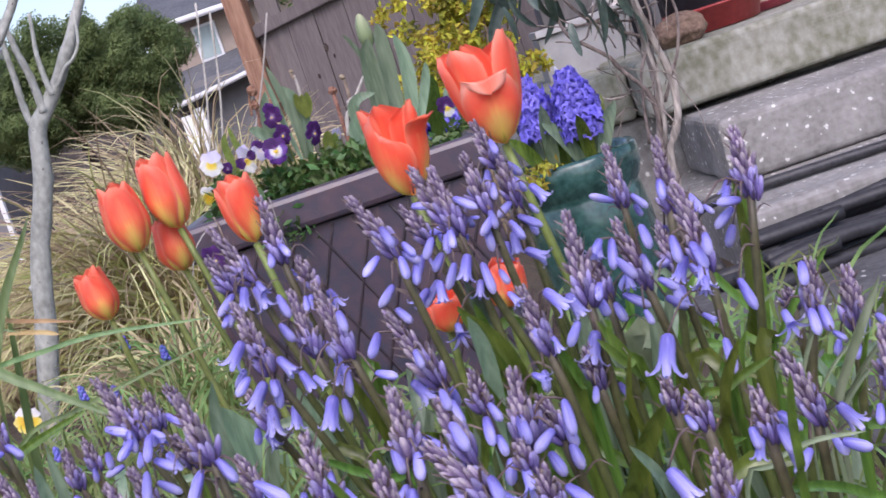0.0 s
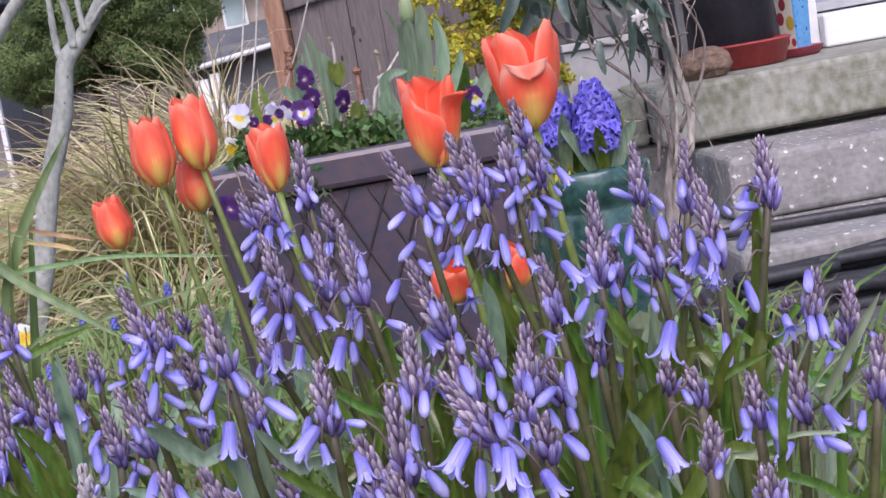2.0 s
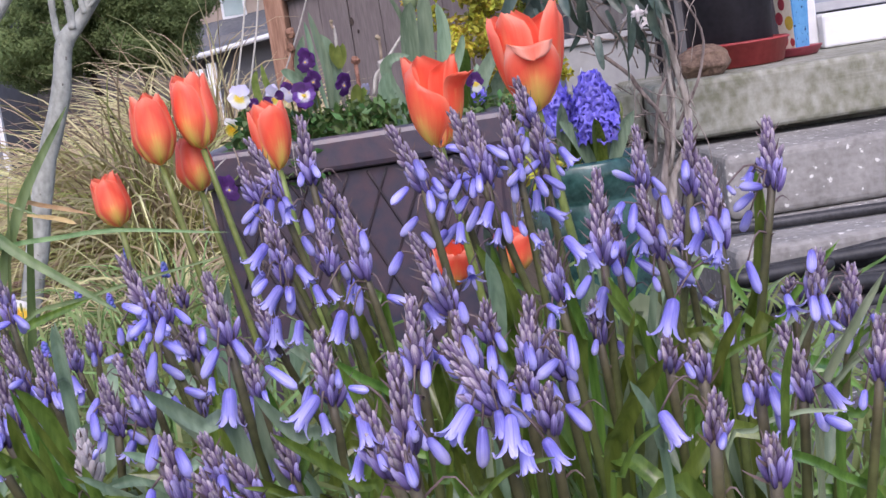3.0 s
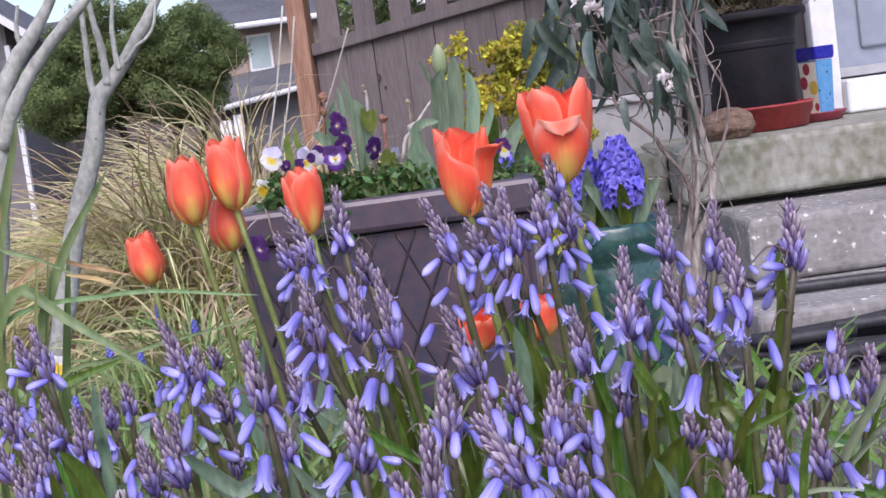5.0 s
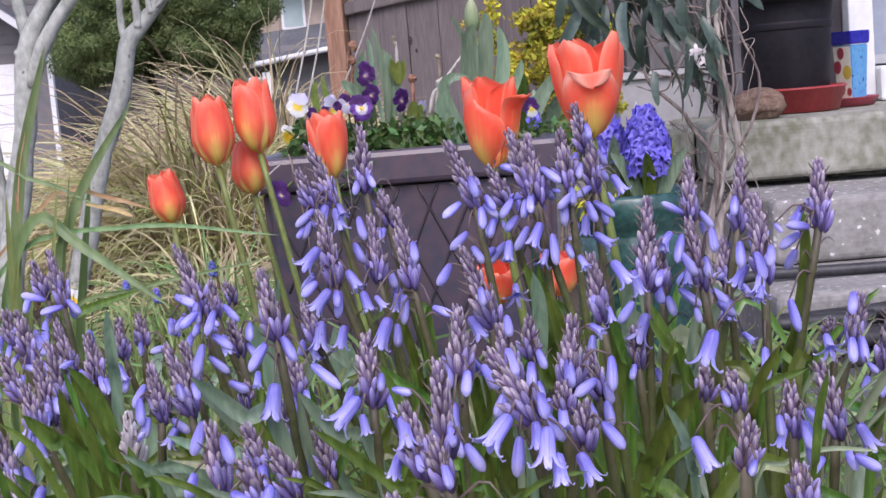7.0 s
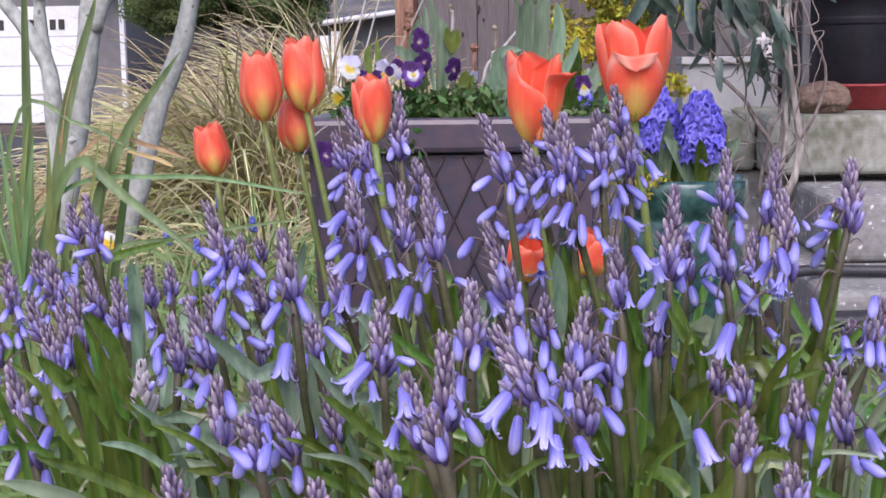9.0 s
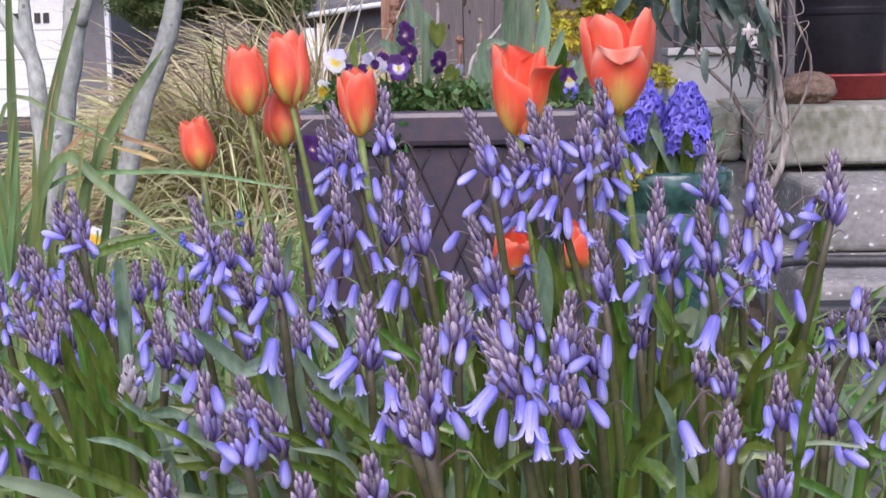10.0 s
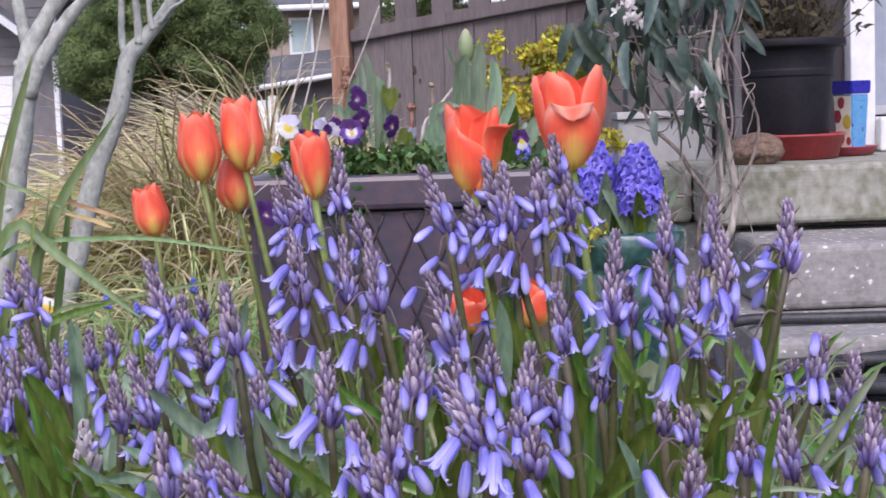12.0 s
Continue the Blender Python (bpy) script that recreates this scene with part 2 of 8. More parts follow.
def tube_data(pts, radii, n=7, wobble=0.0, rnd=random):
    pts = [Vector(p) for p in pts]
    verts, faces = [], []
    u = None
    for i, p in enumerate(pts):
        d = (pts[min(i + 1, len(pts) - 1)] - pts[max(i - 1, 0)]).normalized()
        if u is None:
            u = d.orthogonal().normalized()
        u = (u - d * u.dot(d)).normalized()
        w = d.cross(u)
        r = radii[i] if isinstance(radii, (list, tuple)) else radii
        for k in range(n):
            a = 2 * math.pi * k / n
            rr = r * (1 + wobble * rnd.uniform(-1, 1))
            verts.append(p + (u * math.cos(a) + w * math.sin(a)) * rr)
    for i in range(len(pts) - 1):
        for k in range(n):
            k2 = (k + 1) % n
            faces.append((i * n + k, i * n + k2, (i + 1) * n + k2, (i + 1) * n + k))
    faces.append(tuple(range(n - 1, -1, -1)))
    faces.append(tuple((len(pts) - 1) * n + k for k in range(n)))
    return verts, faces


def join_data(pieces):
    verts, faces = [], []
    for v, f in pieces:
        o = len(verts)
        verts.extend(v)
        faces.extend(tuple(i + o for i in q) for q in f)
    return verts, faces


def tube(name, pts, radii, n=7, wobble=0.0):
    return mesh_of(name, *tube_data(pts, radii, n, wobble))


def taper(a, b, n):
    return [a + (b - a) * i / n for i in range(n + 1)]


def strap_data(pts, width, n=12, fold=0.35, point=0.75, face=None):
    """A long leaf with a keeled section, tapering to its tip."""
    line = spline(pts, n)
    verts, faces = [], []
    for i, p in enumerate(line):
        t = i / n
        d = (line[min(i + 1, n)] - line[max(i - 1, 0)]).normalized()
        out = Vector(face) if face else Vector((0.15, -1, 0.35))
        side = d.cross(out)
        side = side.normalized() if side.length > 1e-4 else d.orthogonal().normalized()
        up = side.cross(d)
        w = width * 0.5 * (0.55 + 0.45 * min(1, t * 3)) * (1 if t < point else max(0.04, math.sqrt(max(0, 1 - ((t - point) / (1 - point)) ** 1.6))))
        for s in (-1, -0.5, 0, 0.5, 1):
            verts.append(p + side * (w * s) + up * (w * fold * (abs(s) - 0.5)))
    for i in range(n):
        for k in range(4):
            a = i * 5 + k
            faces.append((a, a + 1, a + 6, a + 5))
    return verts, faces


def blade_data(pts, width, n=6):
    """A grass blade of a few flat quads."""
    line = spline(pts, n)
    verts, faces = [], []
    for i, p in enumerate(line):
        d = (line[min(i + 1, n)] - line[max(i - 1, 0)]).normalized()
        side = d.cross(Vector((0.2, -1, 0.3))).normalized()
        w = width * 0.5 * (1 - (i / n) ** 2 * 0.9)
        verts += [p - side * w, p + side * w]
    for i in range(n):
        faces.append((2 * i, 2 * i + 1, 2 * i + 3, 2 * i + 2))
    return verts, faces


def box(name, x0, x1, y0, y1, z0, z1, mat, bevel=0.004, parent=None, label="", seg=2, rough=0.0):
    bm = bmesh.new()
    bmesh.ops.create_cube(bm, size=1)
    for v in bm.verts:
        v.co = Vector(((x0, x1)[v.co.x > 0], (y0, y1)[v.co.y > 0], (z0, z1)[v.co.z > 0]))
    if bevel:
        bmesh.ops.bevel(bm, geom=bm.edges[:], offset=bevel, segments=seg, affect="EDGES", profile=0.5)
    if rough:
        bmesh.ops.subdivide_edges(bm, edges=[e for e in bm.edges if e.calc_length() > 0.1], cuts=12, use_grid_fill=True)
        for v in bm.verts:
            v.co += noise.noise_vector(v.co * 14) * rough
    return part(name, bm, mat, parent, label)


def lathe(profile, n=32):
    """A turned shape from (radius, height) pairs."""
    verts, faces = [], []
    for r, z in profile:
        for k in range(n):
            a = 2 * math.pi * k / n
            verts.append((r * math.cos(a), r * math.sin(a), z))
    for i in range(len(profile) - 1):
        for k in range(n):
            k2 = (k + 1) % n
            faces.append((i * n + k, i * n + k2, (i + 1) * n + k2, (i + 1) * n + k))
    return verts, faces


def aim(a, b):
    """A pose at a whose z axis runs to b, and the length."""
    a, b = Vector(a), Vector(b)
    q = (b - a).to_track_quat("Z", "Y")
    return Matrix.Translation(a) @ q.to_matrix().to_4x4(), (b - a).length


# ---- ground and paving ----
def smooth(t):
    t = max(0.0, min(1.0, t))
    return t * t * (3 - 2 * t)


def ground_height(x, y):
    """The bed falls away gently from the camera, and in a bank down to the path beside it."""
    h = float(np.interp(y, (1.1, 1.4, 2.5, 3.2, 3.7, 6.9, 13.0, 18.0), (0, -0.05, -0.08, -0.125, -0.16, -0.63, -1.06, -1.07)))
    bank = smooth((x - 0.10) / 0.42) * smooth((y - 0.55) / 0.6) * (1 - smooth((y - 6.0) / 4.0))
    h += bank * min(0.0, -0.42 - h)
    return h + 0.008 * noise.noise(Vector((x * 6, y * 6, 0))) + 0.004 * noise.noise(Vector((x * 25, y * 25, 3)))


def rooted(p):
    """The point of the soil under p, a little below its surface."""
    return (p[0], p[1], ground_height(p[0], p[1]) - 0.006)


def build_ground():
    xs = [-400, -150, -60, -30, -15, -8, -5, -3, -2] + [-1.5 + 0.05 * i for i in range(61)] + [2, 3, 5, 8, 15, 30, 60, 150, 400]
    ys = [-400, -100, -30, -8, -3, -1] + [0 + 0.05 * i for i in range(91)] + [5, 5.5, 6, 6.5, 7, 8, 10, 13, 18, 22, 30, 45, 80, 200, 600]
    verts = [(x, y, ground_height(x, y)) for y in ys for x in xs]
    w = len(xs)
    faces = [(j * w + i, j * w + i + 1, (j + 1) * w + i + 1, (j + 1) * w + i) for j in range(len(ys) - 1) for i in range(w - 1)]
    tagged(part("ground", mesh_of("ground", verts, faces), SOIL), "dark crumbly garden soil of the flower bed", "ground", kind="structure")


build_ground()


# ---- planter ----
def build_planter():
    t = thing("planter", (-0.0664, 1.378, -0.060), "square plum-brown glazed planter with diamond lattice, full of spring flowers", "planter")
    w, h, dep = 0.158, 0.347, 0.313
    yaw = radians(-2)
    t.rotation_euler = (0, 0, yaw)
    # tapering body with an open top
    bm = bmesh.new()
    wb = 0.138
    lower = [(-wb, 0.022, 0), (wb, 0.022, 0), (wb, dep - 0.02, 0), (-wb, dep - 0.02, 0)]
    upper = [(-w + 0.01, 0.010, h - 0.037), (w - 0.01, 0.010, h - 0.037), (w - 0.01, dep - 0.01, h - 0.037), (-w + 0.01, dep - 0.01, h - 0.037)]
    vs = [bm.verts.new(p) for p in lower + upper]
    for i in range(4):
        bm.faces.new((vs[i], vs[(i + 1) % 4], vs[4 + (i + 1) % 4], vs[4 + i]))
    bm.faces.new(vs[3::-1])
    bmesh.ops.bevel(bm, geom=[e for e in bm.edges if abs(e.verts[0].co.z - e.verts[1].co.z) > 0.1], offset=0.008, segments=3, affect="EDGES")
    part("body", bm, GLAZE, t)
    for nm, x0, x1, y0, y1 in (("rim", -w, w, 0, 0.022), ("rim", -w, w, dep - 0.022, dep), ("rim", -w, -w + 0.022, 0.0225, dep - 0.0225), ("rim", w - 0.022, w, 0.0225, dep - 0.0225)):
        box(nm, x0, x1, y0, y1, h - 0.035, h, GLAZE, 0.006, t)
    # incised lattice on the front: thin tubes with the grooves' shade painted in
    pieces = []
    def face(u, v):
        z = 0.012 + v * (h - 0.051)
        f = z / (h - 0.037)
        half = wb + (w - 0.01 - wb) * f - 0.012
        return Vector((half * u, 0.022 + (0.010 - 0.022) * f - 0.0002, z))
    cols, rws = 7, 7
    for i in range(-cols, cols + 1):
        for s in (1, -1):
            line = []
            for k in range(25):
                v = k / 24
                u = (i / cols) * 2 + s * v * rws / cols - s * 0.0
                u = u - (1 if s > 0 else -1) * 0.5
                if -1 <= u <= 1:
                    line.append(face(u, v))
            if len(line) > 2:
                pieces.append(tube_data(line, 0.0015, 5))
    part("lattice", mesh_of("lattice", *join_data(pieces)), GLAZE_GROOVE, t, "incised diamond lattice, groove shade painted dark")
    bm = bmesh.new()
    bmesh.ops.create_grid(bm, x_segments=14, y_segments=14, size=0.138)
    for v in bm.verts:
        v.co += Vector((0, dep / 2, h - 0.03 + 0.012 * noise.noise(v.co * 30)))
    part("soil", bm, SOIL, t, "dark potting soil")


build_planter()


# ---- porch and steps ----
def slab(name, x0, x1, y0, y1, z0, z1, mat, label, bevel=0.018):
    ob = box(name, x0, x1, y0, y1, z0, z1, mat, bevel, seg=3, rough=0.006)
    return tagged(ob, label, "step" if "step" in name else "porch", kind="structure")


slab("porch_slab", 0.774, 6.908, 4.276, 7.228, -0.031, 0.148, CONCRETE_MOSSY, "weathered concrete porch slab with green algae")
slab("porch_base", 0.413, 6.908, 4.473, 7.064, -0.467, -0.034, CONCRETE, "grey concrete porch base")
slab("porch_ledge", 0.512, 0.766, 4.44, 7.228, -0.031, 0.137, CONCRETE_MOSSY, "weathered concrete ledge beside the porch")
slab("step_upper", 0.873, 6.908, 3.882, 4.465, -0.245, -0.057, CONCRETE, "speckled grey concrete step with worn rounded corner", 0.021)
slab("step_lower", 0.77, 6.908, 3.423, 4.456, -0.467, -0.247, CONCRETE, "low speckled concrete step", 0.024)
slab("path_paving", 0.545, 6.908, 0.996, 3.415, -0.483, -0.378, PAVING, "dark speckled concrete path", 0.016)


# ---- tulips ----
def petal(length, radius, width, open_=0.0, curl=0.0, nu=12, nv=8, inset=1.0, point=3.0, full=0.72, fold=0.0, belly=1.9, slant=0.0, ruffle=0.0):
    """One petal of a cup: bulges out from the base, then closes or flares."""
    verts, faces, uvs = [], [], []
    for i in range(nu + 1):
        u = i / nu
        r = radius * inset * (math.sin(min(1.0, u * belly) * math.pi / 2) ** 0.48) * (1 - (0.34 - open_) * max(0, u - 0.45) / 0.55)
        z = length * (u - 0.04 * math.sin(u * math.pi))
        if curl:
            c = max(0, u - 0.70) / 0.30
            r += curl * math.sin(c * 1.6)
            z -= abs(curl) * 1.5 * c * c
        if u <= fold:
            brim = r
        if fold and u > fold:
            # the tip rolled over outwards, hanging as a small flap
            q, zf, roll = (u - fold) / (1 - fold), length * fold, 0.0020
            if q < 0.4:
                r = brim + roll * (1 - math.cos(q / 0.4 * math.pi))
                z = zf + roll * math.sin(q / 0.4 * math.pi)
            else:
                r, z = brim + 2 * roll + 0.0016 * (q - 0.4), zf - (q - 0.4) / 0.6 * length * 0.155
        half = width * (math.sin(min(1, u * 1.35 + 0.12) * math.pi / 2) ** 0.8) * (1 if u < full else max(0.0, 1 - ((u - full) / (1.003 - full)) ** point) ** 0.55)
        if fold and u > fold:
            half = crease * (1 - 0.40 * min(1.0, q / 0.4)) * math.sqrt(max(0.0, 1 - max(0.0, (q - 0.4) / 0.6) ** 2.4))
        else:
            crease = half
        for k in range(nv + 1):
            v = 2 * k / nv - 1
            a = half * v
            rr = r * (1 + 0.05 * (1 - v * v)) * (1 - 0.10 * abs(v) ** 3)
            zz = z + 0.012 * length * math.sin(v * 5 + u * 7) * u + slant * length * v * u * u
            if fold:
                # the crease sags in the middle
                zz -= 0.035 * length * (1 - v * v) * min(1.0, max(0.0, (u - fold + 0.3) / 0.3)) ** 2
                rr += 0.05 * radius * (1 - v * v) * (u > fold)
            rr *= 1 + ruffle * math.sin(v * 6.3 + radius * 900) * u * u
            verts.append(Vector((rr * math.sin(a), -rr * math.cos(a), zz)))
            uvs.append((k / nv, u))
    for i in range(nu):
        for k in range(nv):
            a = i * (nv + 1) + k
            faces.append((a, a + 1, a + nv + 2, a + nv + 1))
    return mesh_of("petal", verts, faces, uvs)


def tulip(base, height, foot, radius, tilt=(0, 0), turn=0.0, open_=0.0, special=None, leaves=(), belly=1.9, ruffle=0.0):
    """base: the bottom of the cup. foot: where the stem leaves the ground."""
    foot = rooted(foot)
    t = thing("tulip", foot, "coral-orange tulip with yellow base on a slender green stem", "tulip", "tulips")
    o = Vector(foot)
    b = Vector(base) - o
    mid = Vector((b.x * 0.35, b.y * 0.5, b.z * 0.5))
    part("stem", tube("stem", spline([(0, 0, 0), mid, b], 10), taper(0.0034, 0.0027, 10), 8), TULIP_STEM, t)
    head = Matrix.Translation(b) @ pose(0, 0, 0, tilt[0], tilt[1], turn)
    for k in range(6):
        inner = k % 2
        opt = dict(length=height * (1.0 if not inner else 0.97), radius=radius, width=1.10 if not inner else 1.0, open_=open_, inset=0.86 if inner else 1.0, belly=belly)
        if special and k in special:
            opt.update(special[k])
        if not special:
            opt["length"] *= 1 + 0.07 * math.sin(9.1 * k + 850 * base[0])
            opt.update(full=0.70, point=2.5, ruffle=ruffle)
        shift = opt.pop("shift", 0) + (0 if special else 7) * math.sin(5.3 * k + 610 * base[0])
        part("petal", petal(**opt), TULIP_LIP if "fold" in opt else TULIP, t, m=head @ pose(0, 0, 0, 0, 0, 60 * k + shift))
    for pts, wd in leaves:
        part("leaf", mesh_of("leaf", *strap_data([Vector(p) - o for p in pts], wd, 12, 0.3, 0.35)), LEAF_GLAUCOUS, t, "broad grey-green leaf")
    return t


tulip((-0.2219, 1.1923, 0.2938), 0.06, (-0.1823, 1.1676, 0.0), 0.0190, (3, -4), 10, 0.1, None, [([(-0.1823, 1.1676, 0.0), (-0.1699, 1.1428, 0.0843), (-0.1988, 1.1263, 0.1668)], 0.0371)], belly=1.7)
tulip((-0.1872, 1.2088, 0.3013), 0.065, (-0.141, 1.1841, 0.0), 0.0190, (2, -3), -15, 0.14, None, [([(-0.141, 1.1841, 0.0), (-0.1204, 1.1511, 0.0678), (-0.1287, 1.1181, 0.1585)], 0.0413)], belly=1.7)
tulip((-0.1988, 1.2336, 0.2641), 0.049, (-0.1575, 1.2171, 0.0), 0.0177, (2, -4), 25, 0.0, belly=1.7)
tulip((-0.2755, 1.2418, 0.2435), 0.048, (-0.2524, 1.2336, 0.0), 0.0162, (0, -9), 5, 0.10, None, [([(-0.2524, 1.2336, 0.0), (-0.2277, 1.2006, 0.0678), (-0.2029, 1.1676, 0.1255)], 0.033)], ruffle=0.10)
tulip((-0.1113, 1.0356, 0.2846), 0.0500, (-0.0857, 1.0276, 0.0), 0.0150, (2, -3), 20, 0.30, belly=1.25)
tulip((0.0062, 0.9506, 0.2880), 0.0616, (0.0315, 0.9588, 0.0), 0.0226, (3, 5), -38, 0.24, {0: {"length": 0.0520, "width": 1.18, "open_": 0.22, "full": 0.62, "point": 2.4, "slant": -0.17}, 1: {"length": 0.0635, "width": 0.46, "open_": 0.30, "point": 2.0, "full": 0.62, "inset": 0.92, "shift": 20, "ruffle": 0.10}, 2: {"curl": 0.0085, "open_": 0.24, "length": 0.0640, "width": 0.72, "point": 2.8, "full": 0.72, "shift": -24, "ruffle": 0.05}, 3: {"length": 0.057, "width": 0.9, "open_": 0.2}, 4: {"length": 0.0615, "width": 0.95, "open_": 0.24, "full": 0.74}, 5: {"length": 0.0635, "width": 1.0, "open_": 0.30, "full": 0.74, "shift": 8, "ruffle": 0.05}}, [([(0.0315, 0.9588, 0.0), (0.0111, 0.9506, 0.0873), (-0.0215, 0.9425, 0.1526)], 0.0326)], belly=0.98)
tulip((0.0706, 0.9062, 0.3047), 0.0682, (0.0974, 0.8898, 0.0), 0.0242, (2, -1), 0, 0.26, {0: {"length": 0.0540, "fold": 0.82, "width": 1.42, "point": 1.7, "full": 0.44, "nu": 72, "nv": 12, "open_": 0.2}, 1: {"length": 0.0685, "open_": 0.28, "point": 2.0, "width": 0.92, "full": 0.56, "inset": 0.94, "shift": 6}, 5: {"length": 0.0660, "open_": 0.26, "width": 0.95, "shift": 12, "full": 0.70}, 3: {"length": 0.0656, "width": 1.0, "shift": 14, "full": 0.60, "point": 2.0}, 2: {"length": 0.0640, "open_": 0.36}, 4: {"length": 0.0640, "open_": 0.34}}, [([(0.0974, 0.8898, 0.0), (0.1179, 0.898, 0.0942), (0.1237, 0.898, 0.1639), (0.1392, 0.8816, 0.1516)], 0.041), ([(0.0974, 0.8898, 0.0), (0.0769, 0.8734, 0.0942), (0.0687, 0.8652, 0.1803)], 0.0328)], belly=1.0)
tulip((0.0, 0.9956, 0.1870), 0.0310, (-0.0057, 0.9956, 0.0), 0.0148, (20, 4), 10, 0.3)
tulip((0.0439, 0.9956, 0.1886), 0.0336, (0.0423, 0.9956, 0.0), 0.0152, (12, 4), 40, 0.2)


# ---- bluebells ----
def bud_mesh(name, fat=0.2, n=7, sharp=False):
    """A closed bud one unit long, plump below the middle, with a blunt nose."""
    prof = [(0.10, 0.0), (0.62, 0.07), (0.86, 0.28), (1.0, 0.56), (0.97, 0.76), (0.68, 0.92), (0.12, 1.0)]
    if sharp:
        prof = [(0.25, 0.0), (0.72, 0.10), (1.0, 0.34), (1.0, 0.60), (0.80, 0.80), (0.44, 0.94), (0.08, 1.0)]
    v, f = lathe([(r * fat, z) for r, z in prof], n)
    # six faint ribs
    v = [(x * (1 + 0.10 * math.cos(3 * math.atan2(y, x))), y * (1 + 0.10 * math.cos(3 * math.atan2(y, x))), z) for x, y, z in v]
    return mesh_of(name, v, f, [(k % n / n, prof[k // n][1]) for k in range(len(v))])


def bell_mesh(name, flare=0.42):
    """An open bell one unit long: a six-ribbed tube that splits into six pointed, rolled-back lobes."""
    n, rows = 24, [(0.05, 0.0), (0.14, 0.06), (0.18, 0.22), (0.188, 0.45), (0.205, 0.66)]
    lobes = [(0.205, 0.66, 1.0), (0.20 + 0.28 * (flare - 0.2), 0.82, 0.92), (0.2 + 0.7 * (flare - 0.2), 0.95, 0.70), (flare, 0.97, 0.42), (flare * 1.10, 0.90, 0.06)]
    verts, faces, uvs = [], [], []
    for i, (r, z) in enumerate(rows):
        for k in range(n):
            a = 2 * math.pi * k / n
            rr = r * (1 + 0.07 * (abs(math.cos(3 * a)) - 0.5))
            verts.append((rr * math.cos(a), rr * math.sin(a), z))
            uvs.append((k / n, z * 0.8))
    for i in range(len(rows) - 1):
        for k in range(n):
            k2 = (k + 1) % n
            faces.append((i * n + k, i * n + k2, (i + 1) * n + k2, (i + 1) * n + k))
    for p in range(6):
        o = len(verts)
        root = [4 * n + (4 * p + k - 2) % n for k in range(5)]
        for i, (r, z, w) in enumerate(lobes[1:], 1):
            for k in range(5):
                v = (k - 2) / 2
                a = 2 * math.pi * (p + v * 0.5 * w * 0.205 / r * (1.12 if i in (1, 2) else 1)) / 6
                rr = r * (1 + 0.07 * (abs(math.cos(3 * a)) - 0.5)) * (1 - 0.05 * abs(v) * (i > 0))
                verts.append((rr * math.cos(a), rr * math.sin(a), z - 0.03 * abs(v) * (i > 1)))
                uvs.append(((p + k / 4) / 6, 0.53 + 0.47 * i / 4))
        grid = [root] + [[o + i * 5 + k for k in range(5)] for i in range(4)]
        for i in range(4):
            for k in range(4):
                faces.append((grid[i][k], grid[i][k + 1], grid[i + 1][k + 1], grid[i + 1][k]))
    return mesh_of(name, verts, faces, uvs)


BUD_HIGH = bud_mesh("bud", 0.14, 12, True)
BUD_HIGH.materials.append(BUD_TOP)
BUD_BELOW = bud_mesh("bud", 0.14, 12, True)
BUD_BELOW.materials.append(BUD_LOW)
BUD_FADED = bud_mesh("bud", 0.15, 12, True)
BUD_FADED.materials.append(BUD_PALE)
BUD_RIPE = bud_mesh("bell_bud", 0.168, 12)
BUD_RIPE.materials.append(BELL)
BELLS = [bell_mesh("bell", fl) for fl in (0.33, 0.40, 0.48)]
STAR = bell_mesh("bell", 0.72)
for me in BELLS + [STAR]:
    me.materials.append(BELL)


